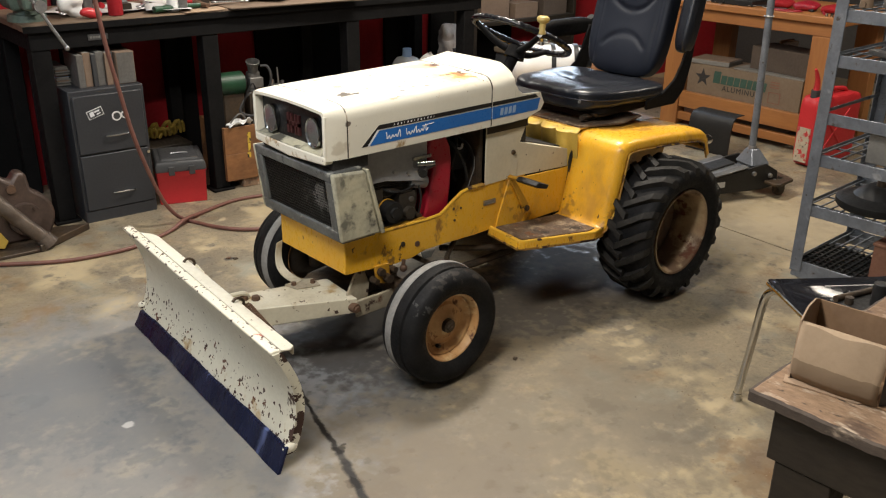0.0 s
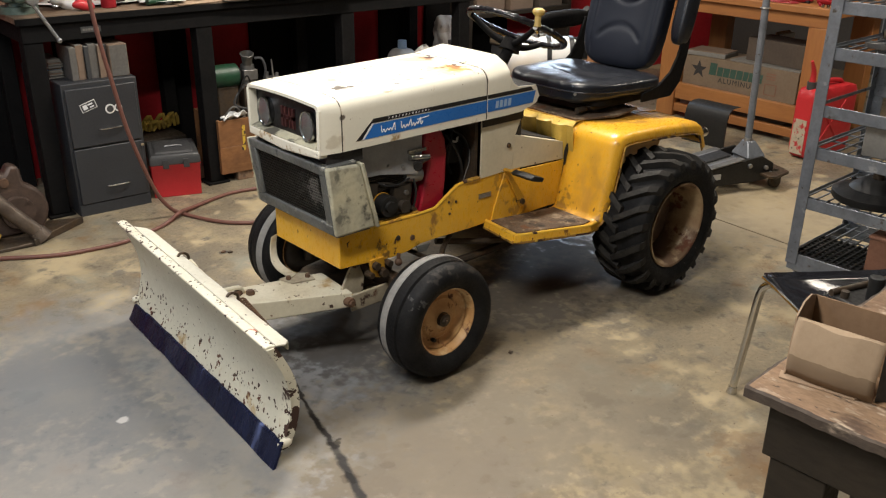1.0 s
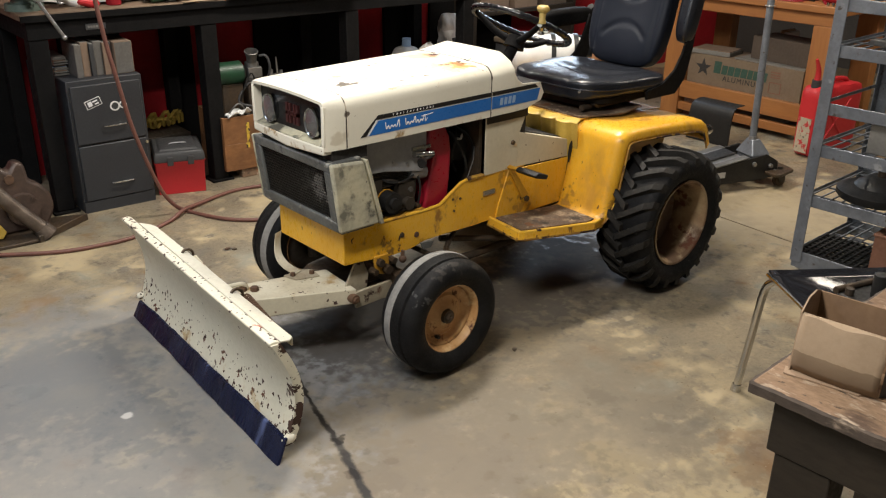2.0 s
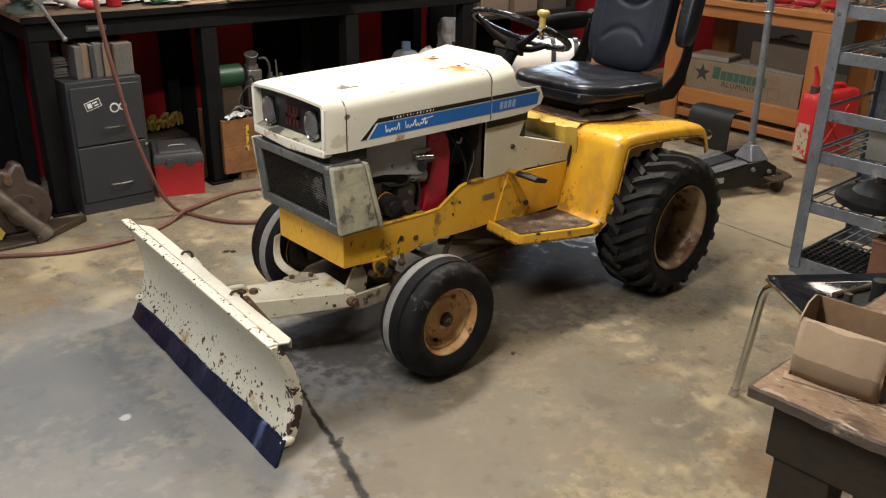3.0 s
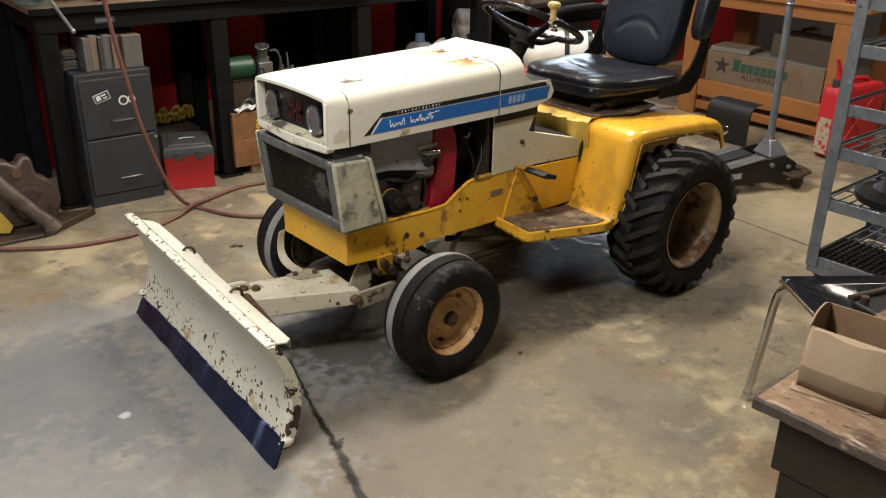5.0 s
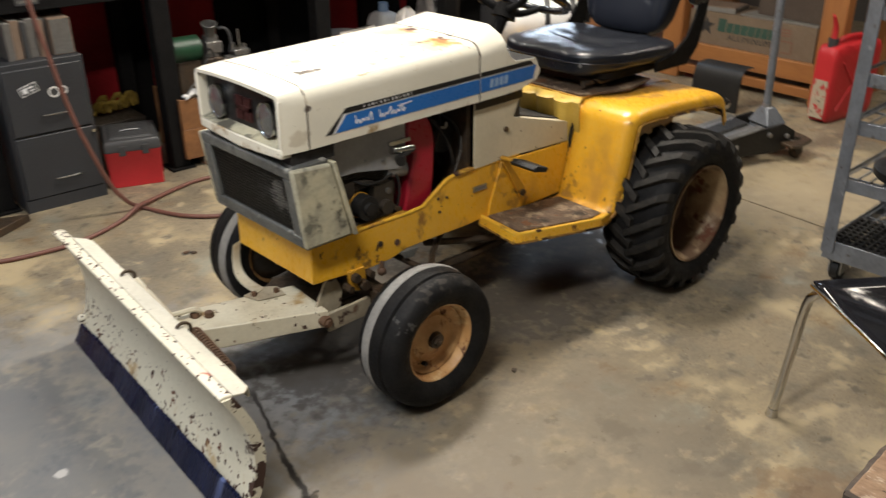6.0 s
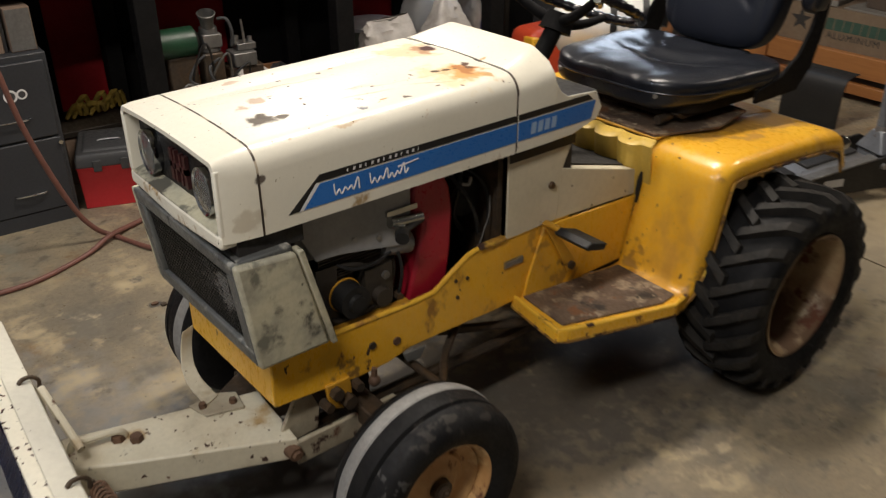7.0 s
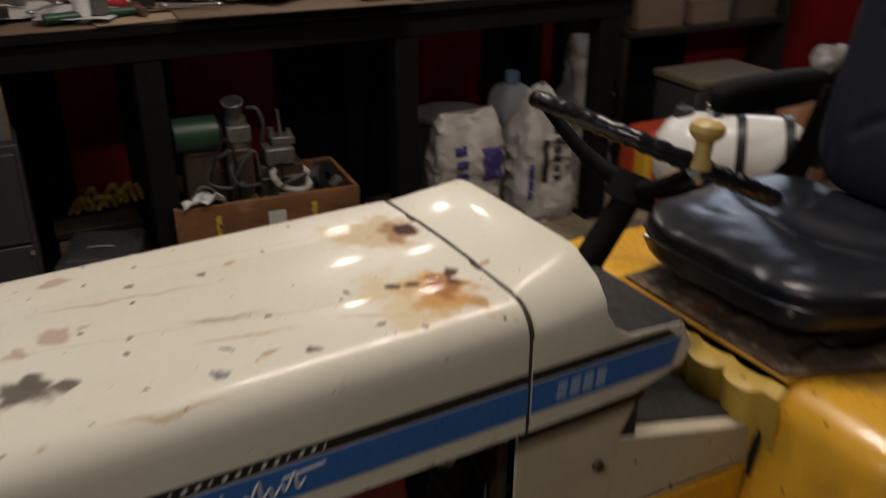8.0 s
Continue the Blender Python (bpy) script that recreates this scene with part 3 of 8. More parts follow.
M["knob"] = mat("yellowed_plastic", (0.52, 0.38, 0.12), 0.4, col2=(0.42, 0.28, 0.08), scale=20, amount=0.6, grain=0.15, bump=0.08)
M["dark_plastic"] = mat("charcoal_plastic", (0.035, 0.036, 0.038), 0.5, col2=(0.05, 0.05, 0.05), scale=10, amount=0.6, grain=0.2, bump=0.1)
M["green_ink"] = mat("green_ink", (0.035, 0.085, 0.06), 0.8, grain=0.2, bump=0.05)
M["ink"] = mat("black_ink", (0.03, 0.027, 0.025), 0.8, grain=0.2, bump=0.05)
M["leather"] = mat("tan_leather", (0.30, 0.14, 0.06), 0.6, scale=12, amount=0.6, grain=0.2, bump=0.2)
M["tan_lid"] = mat("tan_lid", (0.13, 0.100, 0.064), 0.7, scale=8, amount=0.6, grain=0.2, bump=0.15)
M["orange"] = mat("orange_plastic", (0.55, 0.06, 0.02), 0.45, scale=8, amount=0.5, grain=0.15, bump=0.06)
M["brown_bin"] = mat("red_brown_board", (0.22, 0.10, 0.06), 0.7, col2=(0.15, 0.07, 0.04), scale=8, amount=0.7, grain=0.25, bump=0.15)
M["worn_label"] = mat("worn_label", (0.45, 0.38, 0.28), 0.8, scale=18, amount=0.5, grain=0.3, bump=0.1, chips=(((0.40, 0.03, 0.03), 22, 0.54, 0.05, 5.0), ((0.08, 0.06, 0.05), 34, 0.62, 0.05, 4.0)))
M["olive"] = mat("olive_plastic", (0.10, 0.11, 0.075), 0.55, scale=8, amount=0.6, grain=0.2, bump=0.12)


def glass(name, tint=(0.9, 0.95, 1.0)):
    m = bpy.data.materials.new(name)
    m.use_nodes = True
    b = m.node_tree.nodes["Principled BSDF"]
    b.inputs["Base Color"].default_value = (*tint, 1)
    b.inputs["Roughness"].default_value = 0.06
    b.inputs["Transmission Weight"].default_value = 1.0
    return m


M["glass"] = glass("lamp_glass")
lens_node = M["glass"].node_tree.nodes["Principled BSDF"]
lens_node.inputs["Base Color"].default_value = (0.72, 0.75, 0.75, 1)
lens_node.inputs["Transmission Weight"].default_value = 0.92
lens_node.inputs["Roughness"].default_value = 0.05


# ---- mesh tools ----
def finish(bm, m, smooth=True, angle=38):
    bmesh.ops.remove_doubles(bm, verts=bm.verts, dist=1e-5)
    bmesh.ops.recalc_face_normals(bm, faces=bm.faces)
    if smooth:
        for f in bm.faces:
            f.smooth = True
        for e in bm.edges:
            if len(e.link_faces) == 2 and e.calc_face_angle(0) > radians(angle):
                e.smooth = False
    me = bpy.data.meshes.new("mesh")
    bm.to_mesh(me)
    bm.free()
    me.materials.append(m)
    return me


def part(name, bm, m, parent, label="", smooth=True, angle=38, bevel=0.0, solid=0.0, at=None):
    ob = new(name, finish(bm, m, smooth, angle))
    ob.data.name = name
    if at is not None:
        ob.matrix_basis = at
    if parent:
        ob.parent = parent
    if label:
        ob["label"] = label
    if solid:
        md = ob.modifiers.new("solid", "SOLIDIFY")
        md.thickness, md.offset = solid, -1
    if bevel:
        md = ob.modifiers.new("bevel", "BEVEL")
        md.width, md.segments, md.limit_method, md.angle_limit = bevel, 2, "ANGLE", radians(40)
    return ob


def thing(name, label, category, at=(0, 0, 0), rz=0.0, group="", kind=""):
    ob = new(name)
    ob.empty_display_size = 0.1
    ob.matrix_basis = pose(*at, 0, 0, rz)
    return tagged(ob, label, category, group, kind)


def B():
    return bmesh.new()


def box(bm, x0, x1, y0, y1, z0, z1, m=None):
    vs = bmesh.ops.create_cube(bm, size=1.0)["verts"]
    for v in vs:
        v.co = Vector((x0 + (v.co.x + 0.5) * (x1 - x0), y0 + (v.co.y + 0.5) * (y1 - y0), z0 + (v.co.z + 0.5) * (z1 - z0)))
    if m is not None:
        bmesh.ops.transform(bm, matrix=m, verts=vs)
    return bm


def boxed(x0, x1, y0, y1, z0, z1, m=None):
    return box(B(), x0, x1, y0, y1, z0, z1, m)


def loft(bm, rings, closed=True, caps=True):
    """Skin through rings of points."""
    rows = [[bm.verts.new(p) for p in r] for r in rings]
    for a, b in zip(rows, rows[1:]):
        k = len(a)
        for i in range(k if closed else k - 1):
            j = (i + 1) % k
            bm.faces.new((a[i], a[j], b[j], b[i]))
    if caps and closed:
        bm.faces.new(rows[0])
        bm.faces.new(rows[-1])
    return bm


def prism(bm, pts, axis, a, b):
    """A polygon in the other two axes, extruded along axis from a to b."""
    def place(p, v):
        q = list(p)
        q.insert("xyz".index(axis), v)
        return q
    return loft(bm, [[place(p, a) for p in pts], [place(p, b) for p in pts]])


def basis(d):
    d = Vector(d).normalized()
    u = d.cross(Vector((0, 0, 1)) if abs(d.z) < 0.9 else Vector((1, 0, 0))).normalized()
    return d, u, d.cross(u)


def cyl(bm, p0, p1, r0, r1=None, n=20):
    d, u, v = basis(Vector(p1) - Vector(p0))
    r1 = r0 if r1 is None else r1
    return loft(bm, [[Vector(p) + (u * math.cos(a) + v * math.sin(a)) * r for a in (2 * math.pi * i / n for i in range(n))] for p, r in ((p0, r0), (p1, r1))])


def lathe(bm, profile, at, axis, n=40, closed=False):
    """profile: (radius, height) along the axis; open unless closed."""
    d, u, v = basis(axis)
    rings = []
    for i in range(n):
        a = 2 * math.pi * i / n
        w = u * math.cos(a) + v * math.sin(a)
        rings.append([Vector(at) + w * r + d * h for r, h in profile])
    return loft(bm, rings + [rings[0]], closed=closed, caps=False)


def smooth_path(pts, steps=6):
    pts = [Vector(p) for p in pts]
    out = []
    for i in range(len(pts) - 1):
        p0, p1, p2, p3 = pts[max(i - 1, 0)], pts[i], pts[i + 1], pts[min(i + 2, len(pts) - 1)]
        for k in range(steps):
            t = k / steps
            out.append(0.5 * ((2 * p1) + (p2 - p0) * t + (2 * p0 - 5 * p1 + 4 * p2 - p3) * t * t + (3 * p1 - p0 - 3 * p2 + p3) * t ** 3))
    return out + [pts[-1]]


def tube(bm, pts, r, n=10, steps=6, radii=None):
    path = smooth_path(pts, steps) if steps > 1 else [Vector(p) for p in pts]
    rings = []
    d, u, v = basis(path[1] - path[0])
    for i, p in enumerate(path):
        t = (path[min(i + 1, len(path) - 1)] - path[max(i - 1, 0)]).normalized()
        u = (u - t * u.dot(t)).normalized()
        v = t.cross(u)
        rr = radii(i / (len(path) - 1)) if radii else r
        rings.append([p + (u * math.cos(a) + v * math.sin(a)) * rr for a in (2 * math.pi * k / n for k in range(n))])
    return loft(bm, rings)


def torus(bm, at, axis, R, r, n=48, k=10, wave=0.0, teeth=0):
    d, u, v = basis(axis)
    rings = []
    for i in range(n):
        a = 2 * math.pi * i / n
        w = u * math.cos(a) + v * math.sin(a)
        rr = r * (1 + wave * math.sin(a * teeth))
        rings.append([Vector(at) + w * (R + rr * math.cos(b)) + d * rr * math.sin(b) for b in (2 * math.pi * j / k for j in range(k))])
    return loft(bm, rings + [rings[0]], caps=False)


def pillow(bm, x0, x1, y0, y1, z0, z1, nx=12, ny=12, power=3.0, lump=0.0, top=None):
    """A soft slab: a superellipsoid filling the box, with an optional height function on its upper side."""
    cx, cy, cz = (x0 + x1) / 2, (y0 + y1) / 2, (z0 + z1) / 2
    rx, ry, rz = (x1 - x0) / 2, (y1 - y0) / 2, (z1 - z0) / 2
    vs = bmesh.ops.create_uvsphere(bm, u_segments=4 * nx // 2 * 2, v_segments=ny * 2, radius=1.0)["verts"]
    for vtx in vs:
        c = vtx.co.normalized()
        s = (abs(c.x) ** power + abs(c.y) ** power + abs(c.z) ** power) ** (-1 / power)
        c = c * s
        p = Vector((cx + c.x * rx, cy + c.y * ry, cz + c.z * rz))
        if lump:
            k = noise.noise(p * 14.0) * lump
            p += Vector((c.x, c.y, c.z)) * k
        if top and c.z > 0:
            p.z += top(p.x, p.y) * c.z
        vtx.co = p
    return bm


def bars(parent, m, plane_y, spec, name="mark", thick=0.0012):
    """Plain marks that stand for lettering, on an upright face that looks towards -y: slanted strokes in x, z."""
    for x, z, w, h, slant in spec:
        bm = B()
        prism(bm, [(x, z), (x + w, z), (x + w + slant, z + h), (x + slant, z + h)], "y", plane_y - thick, plane_y)
        part(name, bm, m, parent, smooth=False)

# ---- setting ----
floor = tagged(new("floor"), "stained grey-tan concrete shop floor with painted shade and saw-cut joints", "floor", kind="structure")
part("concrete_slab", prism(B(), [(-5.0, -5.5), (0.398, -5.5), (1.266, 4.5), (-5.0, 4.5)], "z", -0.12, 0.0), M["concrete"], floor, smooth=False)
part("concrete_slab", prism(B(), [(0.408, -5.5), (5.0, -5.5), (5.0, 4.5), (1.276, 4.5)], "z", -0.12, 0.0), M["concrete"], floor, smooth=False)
part("joint_filler", prism(B(), [(0.398, -5.5), (0.408, -5.5), (1.276, 4.5), (1.266, 4.5)], "z", -0.12, -0.025), M["joint"], floor, smooth=False)

BENCH = pose(-1.6, 1.95, 0, 0, 0, -2.8) @ Matrix.Scale(1.02, 4)     # bench frame: x along its front edge, y into the wall


def wall(name, x0, x1, y0, y1, m, label, at=None, z0=0.0, z1=3.1):
    ob = part(name, boxed(x0, x1, y0, y1, z0, z1), m, None, smooth=False, at=at)
    return tagged(ob, label, "wall", kind="structure")


wall_north = wall("wall_north", -4.0, 7.0, 0.66, 0.76, M["wall_red"], "dark red panelled wall behind the workbench", BENCH, 0.0, 1.40)
wall("wall_north_upper", -4.0, 7.0, 0.66, 0.76, M["wall_pale"], "plain pale wall above the workbench", BENCH, 1.40, 3.1)
wall("wall_south", -5.0, 5.0, -5.6, -5.5, M["wall_plain"], "plain painted shop wall")
wall("wall_west", -5.1, -5.0, -5.5, 4.5, M["wall_plain"], "plain painted shop wall")
wall("wall_east", 5.0, 5.1, -5.5, 4.5, M["wall_dark"], "dark painted shop wall")
tagged(part("ceiling", boxed(-5.1, 5.1, -5.6, 4.6, 3.1, 3.2), M["ceiling"], None, smooth=False), "plain pale ceiling", "ceiling", kind="structure")
for x0, x1 in ((-0.25, 0.02), (0.30, 0.62), (0.92, 1.02), (1.42, 2.03), (2.36, 2.58), (2.74, 3.5)):
    part("board", boxed(x0, x1, 0.63, 0.658, 0, 1.40), M["wall_black"], wall_north, smooth=False)

# ---- garden tractor ----
CENTRE = 0.12
tractor = thing("garden_tractor", "cream and yellow garden tractor with black seat and snow blade", "tractor", (0, CENTRE, 0))
T = tractor


def section(x, w, z0, z1, zs, r=0.045, crown=0.006, t=0.004, chamfer=0.0, crease=0.0):
    """One closed cross-section of the sheet-metal hood at x."""
    half = [(w, z0), (w, z0 + (zs - z0) * 0.5), (w, zs)]
    for k in range(1, 6):
        a = k / 6 * math.pi / 2
        half.append((w - (r + chamfer) * (1 - math.cos(a)), zs + (z1 - zs) * math.sin(a)))
    half.append((w - r - chamfer, z1))
    half.append(((w - r - chamfer) * 0.62, z1 + crown * 0.6))
    half.append(((w - r - chamfer) * 0.56, z1 + crown * 0.7 - crease))
    half.append(((w - r - chamfer) * 0.48, z1 + crown * 0.75 - crease))
    half.append(((w - r - chamfer) * 0.42, z1 + crown * 0.8))
    outer = [(-y, z) for y, z in half] + [(0, z1 + crown)] + half[::-1]
    inner = [(-(y - t), z - (t if i > 2 else 0)) for i, (y, z) in enumerate(half)] + [(0, z1 + crown - t)] + [(y - t, z - (t if i > 2 else 0)) for i, (y, z) in enumerate(half)][::-1]
    return [(x, y, z) for y, z in outer + inner[::-1]]


HW = 0.219
hood = part("hood", loft(B(), [section(-1.334, HW, 0.757, 0.921, 0.875, crease=0.0018), section(-1.05, HW, 0.756, 0.926, 0.88, crease=0.0018), section(-0.7165, HW, 0.755, 0.932, 0.885, crease=0.0018)]), M["hood_paint"], T, "cream hood with rust stains and chipped paint")
nose = part("hood_nose", loft(B(), [section(-1.412, 0.206, 0.757, 0.910, 0.885, r=0.012, t=0.009), section(-1.395, 0.212, 0.757, 0.915, 0.882, r=0.024, t=0.009), section(-1.3385, HW, 0.757, 0.921, 0.875, r=0.045, t=0.006)]), M["hood_paint"], T, "cream nose casting round the headlights")
bm = B()
prism(bm, [(-0.204, 0.744), (0.0, 0.730), (0.204, 0.744), (0.204, 0.772), (0.0, 0.768), (-0.204, 0.772)], "x", -1.416, -1.36)
part("chin", bm, M["hood_paint"], nose, bevel=0.006)
for s in (-1, 1):
    bm = B()
    prism(bm, [(s * 0.192, 0.772), (s * 0.208, 0.770), (s * 0.208, 0.898), (s * 0.195, 0.895)], "x", -1.414, -1.355)
    part("nose_pillar", bm, M["hood_paint"], nose, bevel=0.004)
bm = B()
prism(bm, [(-1.414, 0.766), (-1.414, 0.772), (-1.374, 0.785), (-1.374, 0.766)], "y", -0.194, 0.194)
part("nose_shelf", bm, M["grille_paint"], nose, "worn sloping shelf under the headlights", bevel=0.002)
part("headlight_panel", boxed(-1.383, -1.373, -0.196, 0.196, 0.765, 0.903), M["black_metal"], nose)
def oval(bm, cy):
    for v_ in bm.verts:
        v_.co.y = cy + (v_.co.y - cy) * 0.80
    return bm


for s in (-1, 1):
    lampo = part("headlight", oval(lathe(B(), [(0.0005, 0.004), (0.02, 0.006), (0.036, 0.012), (0.044, 0.022), (0.0465, 0.024), (0.0475, 0.021), (0.046, 0.0)], (-1.380, s * 0.124, 0.830), (-1, 0, 0), 28), s * 0.124), M["reflector"], T, "oval ribbed-glass headlight")
    part("lens", oval(lathe(B(), [(0.0005, 0.0265), (0.02, 0.0258), (0.036, 0.0235), (0.044, 0.0200), (0.043, 0.0180), (0.02, 0.0225), (0.0005, 0.0230)], (-1.380, s * 0.124, 0.830), (-1, 0, 0), 28), s * 0.124), M["glass"], lampo)
    for k in range(-4, 5):
        h = math.sqrt(max(0.040 ** 2 - (k * 0.009) ** 2, 0))
        part("glass_rib", boxed(-1.399, -1.397, s * 0.124 + k * 0.0072 - 0.0013, s * 0.124 + k * 0.0072 + 0.0013, 0.830 - h, 0.830 + h), M["reflector"], lampo, smooth=False)
bm = B()
for s in (-1, 1):
    box(bm, -1.392, -1.384, s * 0.030 - 0.006, s * 0.030 + 0.006, 0.80, 0.865)
    box(bm, -1.392, -1.384, s * 0.012 - 0.004, s * 0.012 + 0.004, 0.80, 0.865)
box(bm, -1.392, -1.385, -0.036, 0.036, 0.827, 0.839)
part("badge", bm, M["badge"], nose, "plain worn badge shape")

# cowl behind the hood: rises to a ridge and falls to a tail
def cowl_ring(x, zt, zs, w, half, z0):
    """half: half-width of the flat top."""
    h = [(w, z0), (w, z0 + (zs - z0) * 0.5), (w, zs), (w - 0.007, zs + (zt - zs) * 0.34), (w - 0.028, zs + (zt - zs) * 0.66), (half + 0.012, zt - 0.003), (half, zt), (half * 0.3, zt + 0.001)]
    t = 0.004
    out = [(-y, z) for y, z in h] + h[::-1]
    inn = [(-(y - t), z - (t if i > 2 else 0)) for i, (y, z) in enumerate(h)] + [(y - t, z - (t if i > 2 else 0)) for i, (y, z) in enumerate(h)][::-1]
    return [(x, y, z) for y, z in out + inn[::-1]]


cowl = part("cowl", loft(B(), [cowl_ring(-0.711, 0.935, 0.885, HW, 0.165, 0.755), cowl_ring(-0.66, 0.948, 0.887, HW, 0.150, 0.755), cowl_ring(-0.604, 0.961, 0.888, HW, 0.135, 0.755), cowl_ring(-0.596, 0.959, 0.886, HW, 0.133, 0.755)]), M["hood_paint"], T, "cream dash cowl with a raised ridge")
bm = B()
prism(bm, [(-0.210, 0.80), (0.210, 0.80), (0.205, 0.90), (0.125, 0.955), (-0.125, 0.955), (-0.205, 0.90)], "x", -0.606, -0.590)
part("dash_panel", bm, M["hood_paint"], cowl)
for s in (-1, 1):
    bm = B()
    prism(bm, [(-0.596, 0.755), (-0.535, 0.756), (-0.455, 0.778), (-0.440, 0.803), (-0.462, 0.846), (-0.555, 0.852), (-0.580, 0.868), (-0.5955, 0.892)], "y", s * HW - (0.004 if s > 0 else 0), s * HW + (0.004 if s < 0 else 0))
    part("cowl_wing", bm, M["hood_paint"], cowl, bevel=0.0015)
# Near-black fill paints the dark inside of the dash.
part("dash_shelf", boxed(-0.592, -0.455, -0.213, 0.213, 0.838, 0.846), M["shadow_black"], cowl)
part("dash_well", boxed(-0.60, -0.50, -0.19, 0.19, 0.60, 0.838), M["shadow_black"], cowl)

# side stripes, both sides
for s in (-1, 1):
    y0, y1 = s * HW, s * (HW + 0.0012)
    for x0, x1 in ((None, -0.7155), (-0.7095, None)):
        lo_b = [(-1.284, 0.782), (-1.262, 0.782), (-1.222, 0.829)] if x0 is None else [(x0, 0.829)]
        hi_b = [(-1.214, 0.843)] if x0 is None else [(x0, 0.843)]
        end = [(x1, 0.829), (x1, 0.843)] if x1 else [(-0.474, 0.829), (-0.490, 0.843)]
        bm = B()
        prism(bm, lo_b + end + hi_b, "y", y0, y1)
        part("stripe", bm, M["black_paint"], hood if x0 is None else cowl, smooth=False)
        bm = B()
        left = [(-1.252, 0.782), (-1.214, 0.825)] if x0 is None else [(x0, 0.782), (x0, 0.825)]
        right = [(x1, 0.825), (x1, 0.782)] if x1 else [(-0.463, 0.825), (-0.476, 0.782)]
        prism(bm, left + right, "y", y0, y1)
        part("stripe", bm, M["blue"], hood if x0 is None else cowl, smooth=False)
for x0, x1, z_, zs_, in_ in ((-1.3385, -1.3340, 0.9212, 0.8750, -0.0003), (-0.718, -0.709, 0.9315, 0.8845, 0.0006)):
    part("seam_seal", loft(B(), [section(x0, HW - in_, 0.759, z_, zs_), section(x1, HW - in_, 0.759, z_, zs_)]), M["seam"], hood)
def flourish(x0, pts):
    """A flowing painted stroke that stands for the brand's lettering."""
    part("mark", tube(B(), [(x0 + a_ + 0.18 * b_, -HW - 0.0012, 0.789 + b_) for a_, b_ in pts], 0.0017, 6, 5), M["white_ink"], hood)


def wave(n_w, tall):
    """Alternating loops of uneven height."""
    return [(0.0068 * k, (0.027 if k % tall == 0 else 0.014) if k % 2 == 0 else 0.003 + 0.002 * (k % 3)) for k in range(n_w)]


flourish(-1.190, wave(10, 8))
flourish(-1.108, wave(15, 6))
flourish(-1.040, [(0.0, 0.0225), (0.024, 0.024), (0.050, 0.0265)])
bm = B()
prism(bm, [(-1.2615, 0.782), (-1.2530, 0.782), (-1.2150, 0.8255), (-1.2225, 0.8285)], "y", -HW - 0.0013, -HW)
part("stripe", bm, M["white_ink"], hood, smooth=False)
bars(hood, M["white_ink"], -HW - 0.0012, [(-1.155 + k * 0.0140, 0.8330, 0.0022 if k % 3 == 0 else 0.0048, 0.0062, 0.0015) for k in range(13)], "mark", 0.0005)
bars(cowl, M["pale_ink"], -HW - 0.0012, [(-0.672 + k * 0.021, 0.790, 0.0145, 0.026, 0.003) for k in range(4)], "mark", 0.0005)

# lower grille
GT, GB = -1.412, -1.383
shroud = part("grille_shroud", boxed(-1.405, -1.285, -0.222, 0.222, 0.700, 0.722), M["grille_edge"], T, "weathered grey-cream grille shroud", bevel=0.004)
for s in (-1, 1):
    bm = B()
    prism(bm, [(GT, 0.722), (-1.285, 0.712), (-1.226, 0.488), (GB, 0.488)], "y", s * 0.229 - 0.010, s * 0.229 + 0.010)
    part("side_cheek", bm, M["grille_paint"], shroud, "weathered cream side cheek", bevel=0.008)
bm = B()
def gx(z):
    return GB + (GT - GB) * (z - 0.488) / (0.722 - 0.488)
loft(bm, [[(gx(z) + d, y, z) for d, y, z in r] for r in ([(0, -0.225, 0.722), (0, 0.225, 0.722), (0.02, 0.225, 0.722), (0.02, -0.225, 0.722)], [(0, -0.225, 0.69), (0, 0.225, 0.69), (0.02, 0.225, 0.69), (0.02, -0.225, 0.69)])])
loft(bm, [[(gx(z) + d, y, z) for d, y, z in r] for r in ([(0, -0.225, 0.525), (0, 0.225, 0.525), (0.02, 0.225, 0.525), (0.02, -0.225, 0.525)], [(0, -0.225, 0.488), (0, 0.225, 0.488), (0.02, 0.225, 0.488), (0.02, -0.225, 0.488)])])
for s in (-1, 1):
    loft(bm, [[(gx(z) + d, s * y, z) for d, y in ((0, 0.188), (0, 0.226), (0.02, 0.226), (0.02, 0.188))] for z in (0.692, 0.523)])
part("grille_border", bm, M["grille_edge"], shroud, bevel=0.005)
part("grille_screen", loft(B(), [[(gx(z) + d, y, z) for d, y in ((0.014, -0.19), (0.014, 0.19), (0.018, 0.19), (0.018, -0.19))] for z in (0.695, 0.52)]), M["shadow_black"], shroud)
bm = B()
for k in range(38):
    y = -0.185 + k * 0.01
    loft(bm, [[(gx(z) + d, y + e, z) for d, e in ((0.010, -0.0012), (0.010, 0.0012), (0.013, 0.0012), (0.013, -0.0012))] for z in (0.692, 0.523)])
for k in range(17):
    z = 0.53 + k * 0.01
    box(bm, gx(z) + 0.009, gx(z) + 0.012, -0.188, 0.188, z - 0.001, z + 0.001)
part("wire_mesh", bm, M["mesh"], shroud, smooth=False)
part("shroud_floor", boxed(-1.37, -1.24, -0.222, 0.222, 0.480, 0.492), M["grille_edge"], shroud)
for s in (-1, 1):
    bm = B()
    prism(bm, [(-1.285, 0.716), (-1.272, 0.716), (-1.212, 0.486), (-1.226, 0.486)], "y", s * 0.229 - 0.014, s * 0.229 + 0.014)
    part("shroud_edge", bm, M["grille_paint"], shroud, bevel=0.003)
# Added dark box: paints the shade in the gap between nose and grille.
bm = B()
